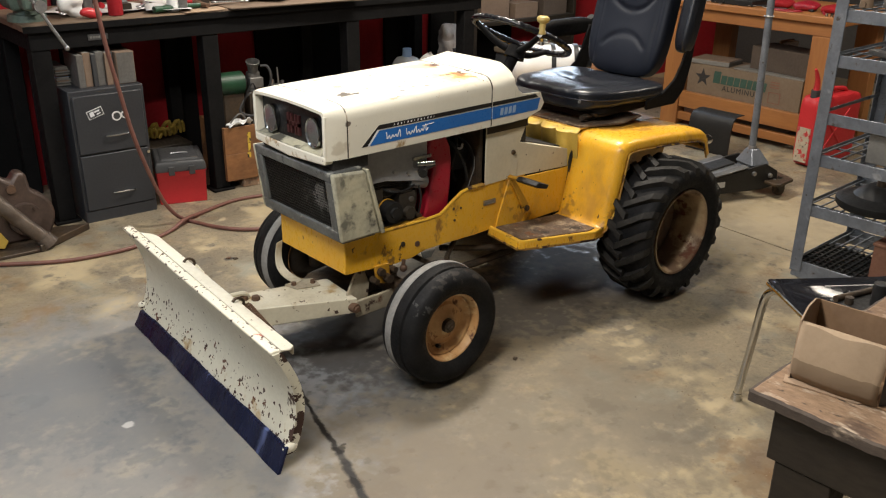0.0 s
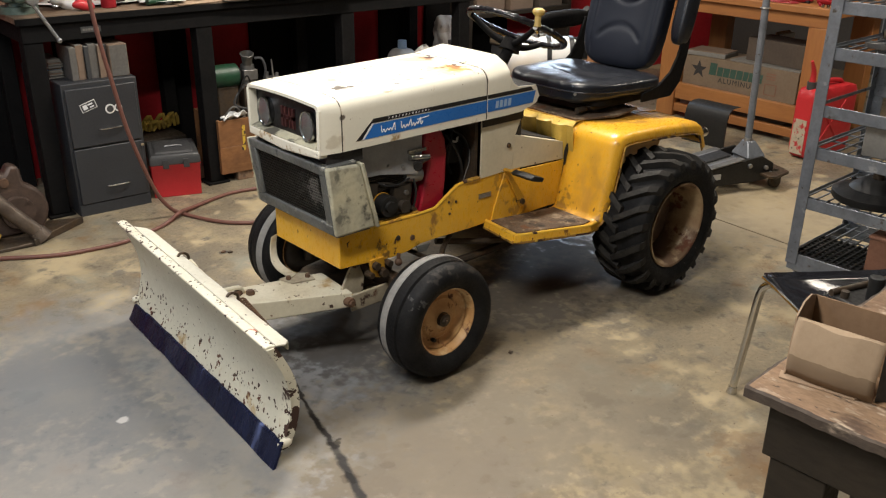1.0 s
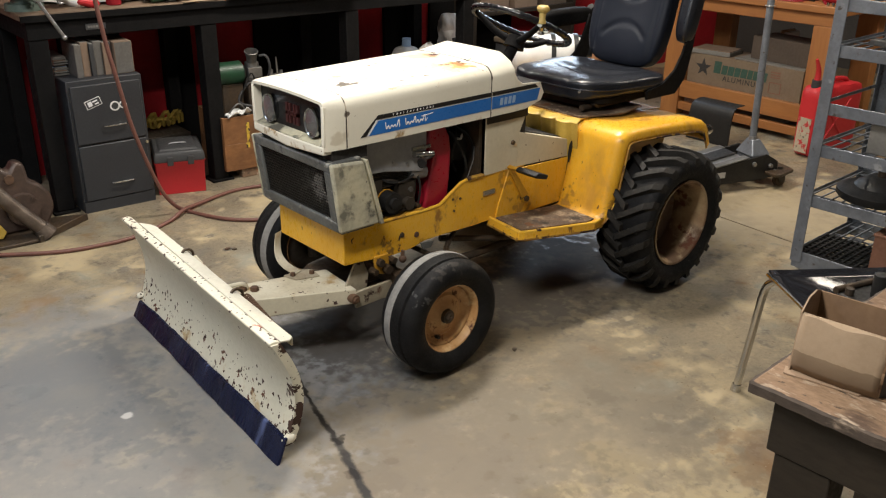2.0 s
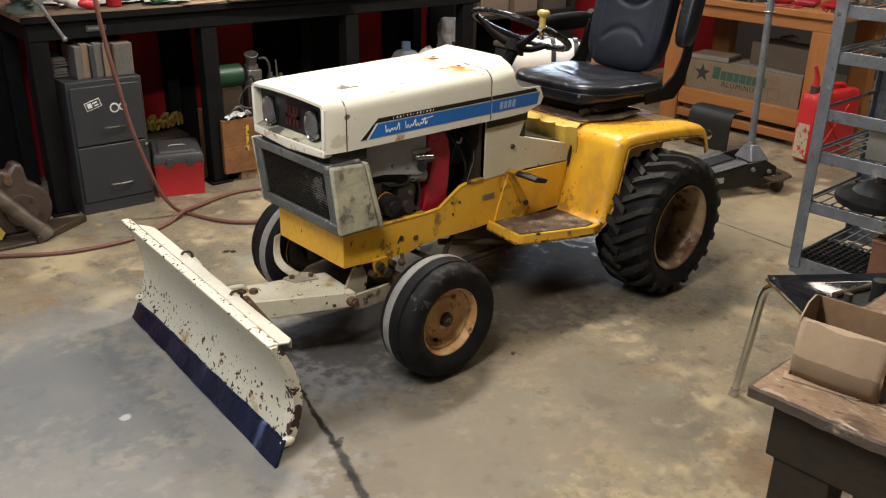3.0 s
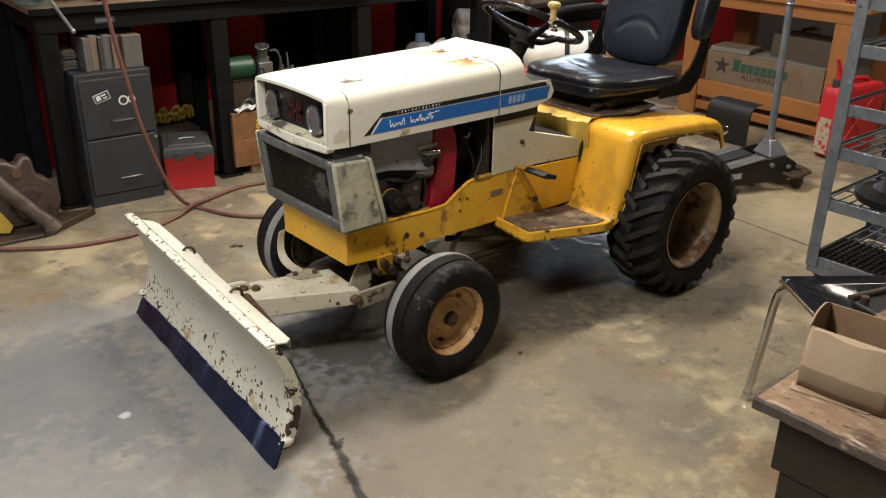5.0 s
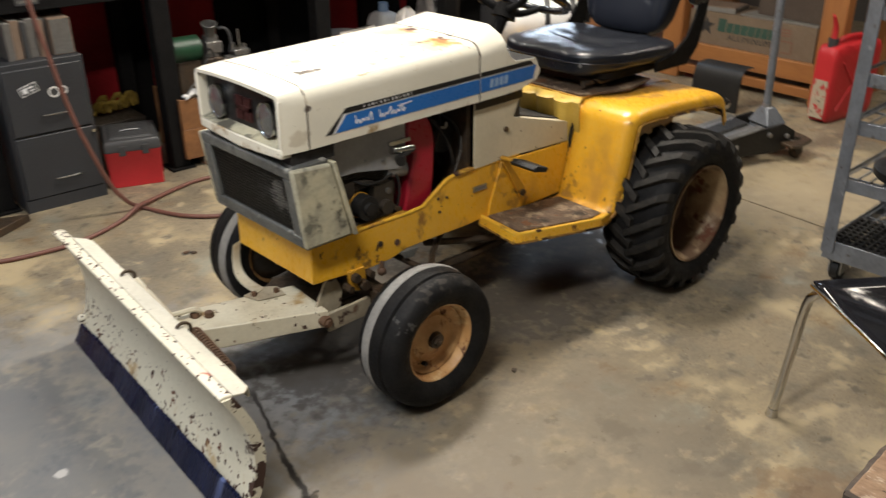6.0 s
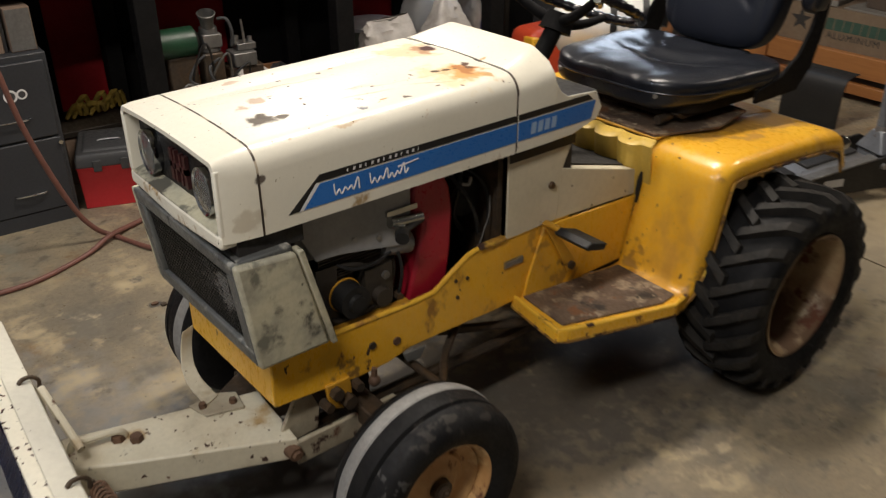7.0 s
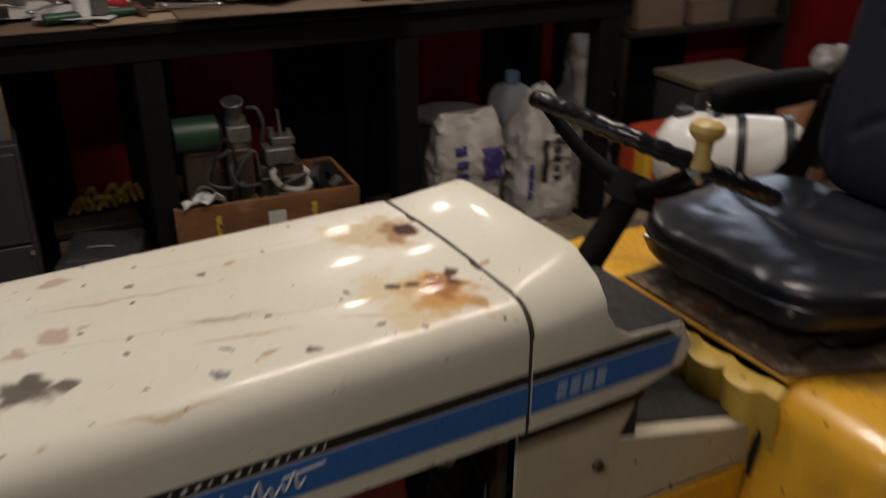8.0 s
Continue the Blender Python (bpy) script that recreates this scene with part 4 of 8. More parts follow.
box(bm, -1.385, -1.25, -0.205, 0.205, 0.715, 0.765)
part("gap_shade", bm, M["shadow_black"], T)

# frame rails and front plate
RAIL = [(-1.338, 0.468), (-1.19, 0.467), (-0.983, 0.463), (-0.925, 0.466), (-0.875, 0.497), (-0.825, 0.526), (-0.80, 0.531), (-0.50, 0.530), (-0.46, 0.40), (-0.62, 0.350), (-0.761, 0.347), (-0.90, 0.351), (-0.996, 0.351), (-1.06, 0.337), (-1.137, 0.335), (-1.30, 0.350), (-1.338, 0.352)]
for s in (-1, 1):
    bm = B()
    prism(bm, RAIL, "y", s * 0.189 - 0.004, s * 0.189 + 0.004)
    rail = part("frame_rail", bm, M["yellow"], T, bevel=0.002)
    for x, z, r in ((-1.10, 0.400, 0.010), (-1.035, 0.385, 0.011), (-0.86, 0.43, 0.005), (-0.83, 0.47, 0.005), (-0.865, 0.475, 0.005)):
        bm = B()
        cyl(bm, (x, s * 0.190, z), (x, s * 0.1965, z), r, r * 0.9, n=10)
        part("bolt", bm, M["greasy"] if r < 0.0105 else M["rust"], rail)
    part("top_edge", tube(B(), [(x, s * 0.189, z) for x, z in RAIL[:8]], 0.0065, 8, 1), M["worn_yellow"], rail)
    part("worn_strip", boxed(-0.795, -0.714, s * 0.189 - 0.011, s * 0.189 + 0.009, 0.5295, 0.5395), M["rusty_edge"], rail, "rusty folded strip", bevel=0.003)
    part("rail_flange", boxed(-1.335, -0.99, s * 0.18 - 0.012, s * 0.18 + 0.012, 0.460, 0.470), M["dirty_yellow"], rail, bevel=0.002)
part("serial_plate", boxed(-0.715, -0.655, -0.1965, -0.193, 0.452, 0.470), M["steel"], T, "small metal plate")
part("serial_marks", boxed(-0.709, -0.661, -0.1972, -0.1965, 0.457, 0.465), M["dim_paper"], T, smooth=False)
part("front_plate", boxed(-1.344, -1.332, -0.193, 0.193, 0.352, 0.470), M["yellow"], T, bevel=0.004)
part("belly", boxed(-1.31, -0.45, -0.17, 0.17, 0.36, 0.40), M["greasy"], T)

# engine bay
bm = B()
prism(bm, [(-0.950, 0.742), (-0.880, 0.742), (-0.858, 0.70), (-0.850, 0.642), (-0.856, 0.544), (-0.868, 0.461), (-0.90, 0.44), (-0.982, 0.44), (-0.955, 0.54), (-0.931, 0.631), (-0.964, 0.665), (-0.962, 0.70)], "y", -0.165, 0.12)
engine = part("engine_shroud", bm, M["red"], T, "red engine blower housing", bevel=0.008)
part("muffler_shield", boxed(-1.245, -0.962, -0.150, 0.10, 0.628, 0.745), M["engine_grey"], T, "grey engine shield", bevel=0.006)
bm = B()
prism(bm, [(-1.262, 0.745), (-1.205, 0.632), (-1.150, 0.630), (-0.985, 0.598), (-0.968, 0.640), (-0.966, 0.745)], "y", -0.166, -0.160)
part("shield_plate", bm, M["shield_grey"], T, "light grey sheet-metal shield", bevel=0.002)
for x_, z_ in ((-1.115, 0.655), (-1.055, 0.640)):
    bm = B()
    cyl(bm, (x_, -0.166, z_), (x_, -0.171, z_), 0.005, n=10)
    part("screw", bm, M["steel"], T)
bm = B()
cyl(bm, (-1.03, -0.135, 0.600), (-0.955, -0.135, 0.585), 0.026, 0.026, 18)
part("muffler_pipe", bm, M["engine_grey"], T)
block = part("engine_block", boxed(-1.20, -0.98, -0.12, 0.12, 0.40, 0.63), M["oily_black"], T, "greasy dark engine block", bevel=0.006)
for k in range(9):
    part("fin", boxed(-1.19, -0.99, -0.145, -0.121, 0.565 + k * 0.007, 0.568 + k * 0.007), M["oily_black"], block, smooth=False)
bm = B()
cyl(bm, (-1.135, -0.10, 0.523), (-1.135, -0.195, 0.523), 0.038, 0.036, 24)
cyl(bm, (-1.135, -0.195, 0.523), (-1.135, -0.205, 0.523), 0.020, 0.018, 16)
cap = part("oil_filter", bm, M["black_metal"], T, "black oil filter with a yellow ring")
part("filter_ring", lathe(B(), [(0.0370, 0.0), (0.0392, 0.0), (0.0392, 0.004), (0.0370, 0.004)], (-1.135, -0.150, 0.523), (0, -1, 0), 24, closed=True), M["dirty_yellow"], cap)
bm = B()
cyl(bm, (-1.03, -0.176, 0.668), (-0.945, -0.172, 0.656), 0.012, 0.012, 16)
cyl(bm, (-0.985, -0.165, 0.645), (-1.010, -0.196, 0.643), 0.010, 0.013, 14)
box(bm, -1.034, -0.955, -0.174, -0.166, 0.680, 0.692)
part("throttle_linkage", bm, M["chrome"], T, "bright metal linkage")
bm = B()
cyl(bm, (-1.010, -0.194, 0.643), (-1.022, -0.208, 0.641), 0.017, 0.015, 14)
cyl(bm, (-1.006, -0.190, 0.645), (-0.945, -0.178, 0.652), 0.007, 0.006, 10)
part("rubber_cap", bm, M["black_metal"], T)
bm = B()
tube(bm, [(-1.18, -0.13, 0.60), (-1.10, -0.155, 0.585), (-1.05, -0.15, 0.56), (-0.99, -0.14, 0.57)], 0.006, 8)
tube(bm, [(-1.20, -0.12, 0.50), (-1.16, -0.16, 0.47), (-1.06, -0.165, 0.48), (-1.01, -0.15, 0.53), (-1.00, -0.13, 0.60)], 0.007, 8)
box(bm, -1.09, -1.02, -0.165, -0.11, 0.45, 0.57)
cyl(bm, (-1.055, -0.10, 0.50), (-1.055, -0.185, 0.50), 0.025, 0.022, 14)
box(bm, -1.20, -1.15, -0.15, -0.10, 0.42, 0.60)
part("pipework", bm, M["oily_black"], T)
bm = B()
tube(bm, [(-0.735, -0.16, 0.64), (-0.745, -0.17, 0.60), (-0.765, -0.175, 0.565), (-0.785, -0.18, 0.53)], 0.0016, 8)
part("wire", bm, M["alloy"], T, "thin grey wire")
bm = B()
tube(bm, [(-0.80, -0.12, 0.675), (-0.775, -0.13, 0.668), (-0.768, -0.13, 0.685)], 0.004, 8)
part("cable_clip", bm, M["sack"], T)
bm = B()
cyl(bm, (-0.775, 0.0, 0.63), (-0.775, -0.12, 0.63), 0.05, 0.045, 20)
tube(bm, [(-0.76, -0.08, 0.72), (-0.80, -0.13, 0.68), (-0.81, -0.12, 0.60), (-0.77, -0.10, 0.54)], 0.006, 8)
part("starter_drum", bm, M["black_metal"], T)
bm = B()
box(bm, -1.24, -0.72, -0.02, 0.02, 0.40, 0.75)
box(bm, -0.73, -0.715, -0.18, 0.18, 0.40, 0.75)
part("firewall", bm, M["greasy"], T)

for k, pts_ in enumerate(([(-1.15, -0.150, 0.600), (-1.12, -0.165, 0.585), (-1.07, -0.168, 0.582), (-1.02, -0.160, 0.590)],
                          [(-1.205, -0.150, 0.560), (-1.19, -0.168, 0.52), (-1.185, -0.168, 0.47), (-1.17, -0.16, 0.43)],
                          [(-1.00, -0.150, 0.60), (-0.995, -0.165, 0.55), (-1.00, -0.165, 0.50), (-1.01, -0.15, 0.44)],
                          [(-0.82, -0.12, 0.70), (-0.80, -0.15, 0.655), (-0.775, -0.155, 0.60), (-0.76, -0.15, 0.55)],
                          [(-0.80, -0.10, 0.72), (-0.76, -0.14, 0.69), (-0.735, -0.15, 0.64), (-0.73, -0.15, 0.56)])):
    part("hose", tube(B(), pts_, 0.0055 if k % 2 else 0.004, 8, 5), M["black_metal"], T)
for k, (x_, z_) in enumerate(((-1.19, 0.455), (-1.075, 0.455), (-1.005, 0.475), (-1.04, 0.545))):
    bm = B()
    cyl(bm, (x_, -0.12, z_), (x_, -0.172, z_), 0.011, 0.010, 6)
    part("bolt", bm, M["alloy"] if k % 2 else M["greasy"], T)

# pedestal panels and tunnel
for s in (-1, 1):
    bm = B()
    prism(bm, [(-0.712, 0.755), (-0.49, 0.757), (-0.535, 0.665), (-0.548, 0.532), (-0.712, 0.530)], "y", s * 0.193 - 0.003, s * 0.193 + 0.003)
    panel = part("pedestal_panel", bm, M["cream_paint"], T, "dirty cream side panel", bevel=0.002)
    part("rubber_strip", boxed(-0.710, -0.500, s * 0.1975 - 0.0015, s * 0.1975 + 0.0015, 0.722, 0.754), M["black_paint"], panel)
    bm = B()
    cyl(bm, (-0.571, s * 0.195, 0.631), (-0.571, s * 0.203, 0.631), 0.010, 0.008, 12)
    part("bolt", bm, M["greasy"], panel)
    bm = B()
    prism(bm, [(-0.537, 0.664), (-0.232, 0.580), (-0.236, 0.515), (-0.548, 0.531)], "y", s * 0.192 - 0.003, s * 0.192 + 0.003)
    part("tunnel_side", bm, M["cream_paint"], T, "worn cream tunnel side", bevel=0.002)
    bm = B()
    prism(bm, [(-0.590, 0.528), (-0.225, 0.512), (-0.235, 0.42), (-0.255, 0.336), (-0.655, 0.336), (-0.640, 0.40)], "y", s * 0.197 - 0.004, s * 0.197 + 0.004)
    part("tunnel_skirt", bm, M["yellow"], T, "rust-specked yellow tunnel skirt", bevel=0.003)
    bm = B()
    prism(bm, [(-0.244, 0.590), (-0.232, 0.590), (-0.230, 0.57), (-0.246, 0.51), (-0.236, 0.50), (-0.264, 0.36), (-0.276, 0.36), (-0.254, 0.51), (-0.256, 0.53)], "y", s * 0.206 - 0.006, s * 0.206 + 0.006)
    part("rubber_edge", bm, M["black_metal"], T)
bm = B()
loft(bm, [[(-0.537, y, z) for y, z in ((-0.192, 0.664), (0.192, 0.664), (0.192, 0.655), (-0.192, 0.655))], [(-0.232, y, z) for y, z in ((-0.192, 0.580), (0.192, 0.580), (0.192, 0.571), (-0.192, 0.571))]])
top = part("tunnel_top", bm, M["cream_paint"], T, bevel=0.002)
bm = B()
loft(bm, [[(-0.52, y, z) for y, z in ((-0.165, 0.664), (0.165, 0.664), (0.165, 0.658), (-0.165, 0.658))], [(-0.245, y, z) for y, z in ((-0.165, 0.588), (0.165, 0.588), (0.165, 0.580), (-0.165, 0.580))]])
part("tunnel_mat", bm, M["shadow_black"], top)
# Near-black box filling the tunnel.
bm = B()
box(bm, -0.46, -0.22, -0.17, 0.17, 0.36, 0.56)
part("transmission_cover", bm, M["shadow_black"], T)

# rear body: centre wall with ribs, fenders, deck
bm = B()
n_ = 94
rows = []
for k in range(n_ + 1):
    y = -0.235 + 0.47 * k / n_
    rib = 0.0
    for c in (-0.165, -0.085, -0.005, 0.075, 0.155):
        rib = max(rib, 0.024 * max(0.0, 1 - (abs(y - c) / 0.036) ** 2) ** 0.5)
    rows.append([(-0.222 + (0.34 - z) * 0.10 - rib * (1.0 if z < 0.66 else 0.4) + (0.02 if z > 0.655 else 0), y, z) for z in (0.34, 0.45, 0.56, 0.62, 0.655, 0.672)])
loft(bm, rows, closed=False)
part("seat_wall", bm, M["pale_yellow"], T, "faded yellow ribbed wall under the seat", solid=0.004)

ARCH = [(-0.345, 0.330), (-0.300, 0.335), (-0.285, 0.38), (-0.262, 0.47), (-0.235, 0.585), (-0.222, 0.625), (-0.195, 0.648), (-0.15, 0.656), (-0.05, 0.652), (0.10, 0.642), (0.26, 0.626), (0.33, 0.614), (0.37, 0.590), (0.395, 0.545), (0.412, 0.508)]


def fender(s):
    pts = smooth_path([(x, 0, z) for x, z in ARCH], 3)
    rows_ = []
    for i, p in enumerate(pts):
        t = (pts[min(i + 1, len(pts) - 1)] - pts[max(i - 1, 0)]).normalized()
        nrm = Vector((-t.z, 0, t.x))
        low = min(1.0, max(0.0, (p.z - 0.33) / 0.08))
        row = []
        for y, off in ((0.205, 0.0), (0.225, 0.0), (0.30, 0.0), (0.385, 0.0), (0.408, -0.002), (0.424, -0.009), (0.433, -0.022), (0.435, -0.036), (0.436, -0.050)):
            row.append((p.x + nrm.x * off * (0.4 + 0.6 * low), s * y, p.z + nrm.z * off * (0.4 + 0.6 * low)))
        rows_.append(row)
    return loft(B(), rows_, closed=False)


for s in (-1, 1):
    fen = part("fender", fender(s), M["yellow"], T, "yellow rear fender with chipped edges", solid=0.0035, angle=60)
    bm = B()
    prism(bm, [(-0.285, 0.36), (-0.225, 0.62), (-0.16, 0.652), (0.33, 0.612), (0.40, 0.52), (0.35, 0.40), (-0.10, 0.36)], "y", s * 0.212 - 0.002, s * 0.212 + 0.002)
    part("inner_wall", bm, M["dirty_yellow"], fen)
    pts = smooth_path([(x, 0, z) for x, z in ARCH], 4)
    edge_ = []
    for i, p in enumerate(pts):
        t = (pts[min(i + 1, len(pts) - 1)] - pts[max(i - 1, 0)]).normalized()
        off = -0.050 * (0.4 + 0.6 * min(1.0, max(0.0, (p.z - 0.33) / 0.08)))
        edge_.append((p.x - t.z * off, s * 0.4365, p.z + t.x * off))
    part("edge", tube(B(), edge_, 0.0042, 8, 1), M["rusty_edge"], fen, "rusty chipped edge")
    bm = B()
    cyl(bm, (0.395, s * 0.395, 0.548), (0.428, s * 0.395, 0.548), 0.024, 0.022, 20)
    tl = part("tail_light", bm, M["chrome"], T, "round chrome tail light")
    bm = B()
    pillow(bm, 0.416, 0.450, s * 0.395 - 0.021, s * 0.395 + 0.021, 0.527, 0.569, 6, 6, 2.0)
    part("tail_lens", bm, M["chrome"], tl)
bm = B()
loft(bm, [[(x, y, z) for y, z in ((-0.21, zt), (0.21, zt), (0.21, zt - 0.006), (-0.21, zt - 0.006))] for x, zt in ((-0.205, 0.662), (-0.10, 0.660), (0.33, 0.622))])
part("deck", bm, M["dirty_yellow"], T, "rusty yellow seat deck", bevel=0.002)
part("rear_wall", boxed(0.325, 0.335, -0.21, 0.21, 0.30, 0.618), M["dirty_yellow"], T)
bm = B()
prism(bm, [(-0.20, -0.20), (-0.02, -0.27), (0.15, -0.24), (0.20, 0.2), (-0.19, 0.2)], "z", 0.662, 0.668)
part("deck_plate", bm, M["step_pad"], T, "dirty brown plate under the seat")

# steps
for s in (-1, 1):
    outline = [(-0.672, -0.185), (-0.704, -0.366), (-0.68, -0.378), (-0.372, -0.446), (-0.30, -0.43), (-0.295, -0.205)]
    bm = B()
    prism(bm, [(x, -s * -y if s > 0 else y) for x, y in outline] if s < 0 else [(x, -y) for x, y in outline], "z", 0.327, 0.334)
    step = part("footrest", bm, M["yellow"], T, "yellow footrest with a worn brown tread", bevel=0.002, at=Matrix.Translation((-0.42, 0, 0.33)) @ Matrix.Rotation(radians(4), 4, "Y") @ Matrix.Translation((0.42, 0, -0.33)))
    inner_o = [(-0.652, -0.20), (-0.672, -0.352), (-0.655, -0.357), (-0.385, -0.42), (-0.325, -0.41), (-0.315, -0.215)]
    bm = B()
    prism(bm, [(x, y * -s) for x, y in inner_o], "z", 0.334, 0.339)
    part("tread", bm, M["step_pad"], step)
    bm = B()
    pts = [Vector((x, y * -s, 0)) for x, y in outline[:5]]
    for a, b in zip(pts, pts[1:]):
        d = (b - a).normalized()
        nn = Vector((d.y, -d.x, 0)) * 0.006
        loft(bm, [[p + nn + Vector((0, 0, 0.310)), p - nn + Vector((0, 0, 0.310)), p - nn + Vector((0, 0, 0.341)), p + nn + Vector((0, 0, 0.341))] for p in (a, b)])
    part("rim", bm, M["yellow"], step, bevel=0.003)
    part("lower_edge", tube(B(), [(p.x, p.y, 0.311) for p in pts], 0.0075, 8, 1), M["rusty_edge"], step)
    part("worn_edge", tube(B(), [(p.x, p.y, 0.3385) for p in pts], 0.0066, 8, 1), M["worn_yellow"], step)
# pedal and lever on the near side
bm = B()
prism(bm, [(-0.648, 0.563), (-0.628, 0.571), (-0.575, 0.552), (-0.585, 0.538), (-0.640, 0.553)], "y", -0.385, -0.285)
pedal = part("pedal", bm, M["black_metal"], T, "black rubber pedal", bevel=0.003)
bm = B()
prism(bm, [(-0.615, 0.55), (-0.595, 0.553), (-0.50, 0.42), (-0.49, 0.385), (-0.52, 0.385), (-0.535, 0.42)], "y", -0.222, -0.212)
tube(bm, [(-0.605, -0.215, 0.548), (-0.607, -0.30, 0.552)], 0.008, 8, 1)
part("pedal_arm", bm, M["dirty_yellow"], pedal, bevel=0.002)
bm = B()
cyl(bm, (-0.512, -0.195, 0.405), (-0.512, -0.230, 0.405), 0.012, 0.011, 16)
part("pivot", bm, M["greasy"], pedal)

# wheels
def rear_wheel(s):
    c = Vector((0.0, s * 0.49, 0.285))
    ax = (0, s, 0)                       # outward
    prof = [(0.160, -0.085), (0.175, -0.095), (0.205, -0.115), (0.235, -0.117), (0.254, -0.105), (0.262, -0.06), (0.266, 0.0), (0.262, 0.06), (0.254, 0.105), (0.235, 0.117), (0.205, 0.115), (0.180, 0.100), (0.166, 0.092)]
    tyre = part("rear_tyre", lathe(B(), prof, c, ax, 56), M["tyre"], T, "large black lugged rear tyre", angle=60)
    d, u, v = basis(ax)
    N = 21
    for side in (-1, 1):
        bm = B()
        rings = []
        for h, adv, rt, rb, half in ((-0.012, 0.0, 0.286, 0.258, 0.050), (0.045, 0.13, 0.286, 0.256, 0.048), (0.085, 0.235, 0.282, 0.250, 0.052), (0.113, 0.30, 0.264, 0.238, 0.056), (0.117, 0.32, 0.248, 0.230, 0.05)):
            ring = []
            for r, da in ((rb, -half * 1.25), (rt, -half * 0.9), (rt, half * 0.9), (rb, half * 1.25)):
                a = da - adv
                ring.append(Vector((math.sin(a) * r * s, h * side * s, math.cos(a) * r)))
            rings.append(ring)
        loft(bm, rings)
        data = finish(bm, M["lug"], False)
        for k in range(N):
            lug = new("lug", data)
            lug.parent = tyre
            lug.matrix_basis = Matrix.Translation(c) @ Matrix.Rotation(2 * math.pi * (k + (0.5 if side > 0 else 0)) / N, 4, "Y")
    rimp = [(0.161, -0.09), (0.150, -0.05), (0.146, 0.00), (0.148, 0.03), (0.155, 0.075), (0.160, 0.092), (0.166, 0.102), (0.174, 0.104), (0.175, 0.098)]
    wheel = part("rear_rim", lathe(B(), rimp, c, ax, 48), M["rear_rim"], T, "rusty cream dished rear rim", solid=0.004)
    part("disc", lathe(B(), [(0.150, -0.040), (0.135, -0.052), (0.105, -0.058), (0.085, -0.048), (0.06, -0.045), (0.0005, -0.045)], c, ax, 40), M["rim_inside"], wheel, "rusty brown wheel disc", solid=0.004)
    bm = B()
    cyl(bm, c - d * 0.05, c - d * 0.005, 0.04, 0.036, 20)
    for k in range(5):
        a = 2 * math.pi * k / 5
        q = c + (u * math.cos(a) + v * math.sin(a)) * 0.062
        cyl(bm, q - d * 0.05, q - d * 0.028, 0.011, n=6)
    part("hub", bm, M["rust"], wheel)


def front_wheel(s):
    c = Vector((-1.13, s * (0.425 if s < 0 else 0.385), 0.203))
    ax = (0, s, 0)
    prof = [(0.112, -0.055), (0.124, -0.066), (0.150, -0.080), (0.172, -0.080), (0.189, -0.071), (0.198, -0.056), (0.1985, -0.040), (0.193, -0.034), (0.2005, -0.028), (0.203, 0.0), (0.2005, 0.026), (0.192, 0.031), (0.200, 0.038), (0.1965, 0.056), (0.189, 0.071), (0.172, 0.083), (0.150, 0.083), (0.130, 0.072), (0.116, 0.062)]
    tyre = part("front_tyre", lathe(B(), prof, c, ax, 64), M["tyre"], T, "smooth black ribbed front tyre", angle=50)
    part("tread_band", lathe(B(), [(0.1990, -0.046), (0.2010, -0.043), (0.2045, -0.030), (0.2055, -0.014), (0.2030, -0.011)], c, ax, 64), M["band"], tyre, "pale worn centre rib")
    rimp = [(0.112, -0.06), (0.104, -0.03), (0.102, 0.0), (0.106, 0.03), (0.110, 0.055), (0.114, 0.062), (0.120, 0.064), (0.121, 0.059)]
    wheel = part("front_rim", lathe(B(), rimp, c, ax, 44), M["rim"], T, "rusty orange-cream front rim", solid=0.003)
    part("inner_cover", lathe(B(), [(0.104, -0.040), (0.06, -0.046), (0.0005, -0.046)], c, ax, 32), M["oily_black"], wheel, solid=0.003)
    part("disc", lathe(B(), [(0.105, 0.034), (0.098, 0.022), (0.088, 0.014), (0.076, 0.013), (0.068, 0.020), (0.060, 0.019), (0.050, 0.024), (0.038, 0.030), (0.030, 0.031), (0.0005, 0.031)], c, ax, 36), M["rim"], wheel, solid=0.003)
    d, u, v = basis(ax)
    bm = B()
    cyl(bm, c + d * 0.028, c + d * 0.033, 0.034, 0.032, 22)
    part("hub_ring", bm, M["rust"], wheel, "rusty hub ring")
    bm = B()
    cyl(bm, c + d * 0.033, c + d * 0.048, 0.025, 0.023, 18)
    cyl(bm, c + d * 0.048, c + d * 0.057, 0.015, 0.013, 6)
    cyl(bm, c + d * 0.057, c + d * 0.063, 0.006, 0.005, 8)
    part("hub_nut", bm, M["greasy"], wheel)
    bm = B()
    q = c + Vector((-0.03, 0, -0.072))
    cyl(bm, q + d * 0.008, q + d * 0.032, 0.008, 0.006, 10)
    part("valve", bm, M["black_metal"], wheel)


for s in (-1, 1):
    rear_wheel(s)
    front_wheel(s)

# running gear
bm = B()
box(bm, -1.155, -1.105, -0.33, 0.33, 0.225, 0.275)
for s in (-1, 1):
    cyl(bm, (-1.13, s * 0.32, 0.16), (-1.13, s * 0.32, 0.32), 0.022, n=14)
    cyl(bm, (-1.13, s * 0.30, 0.203), (-1.13, s * 0.42, 0.203), 0.013, n=12)
    box(bm, -1.13, -0.99, s * 0.315 - 0.012, s * 0.315 + 0.012, 0.305, 0.320)
part("front_axle", bm, M["greasy"], T, "greasy rusty front axle", bevel=0.004)
bm = B()
prism(bm, [(-1.165, 0.35), (-1.08, 0.35), (-1.10, 0.27), (-1.145, 0.27)], "y", -0.10, 0.10)
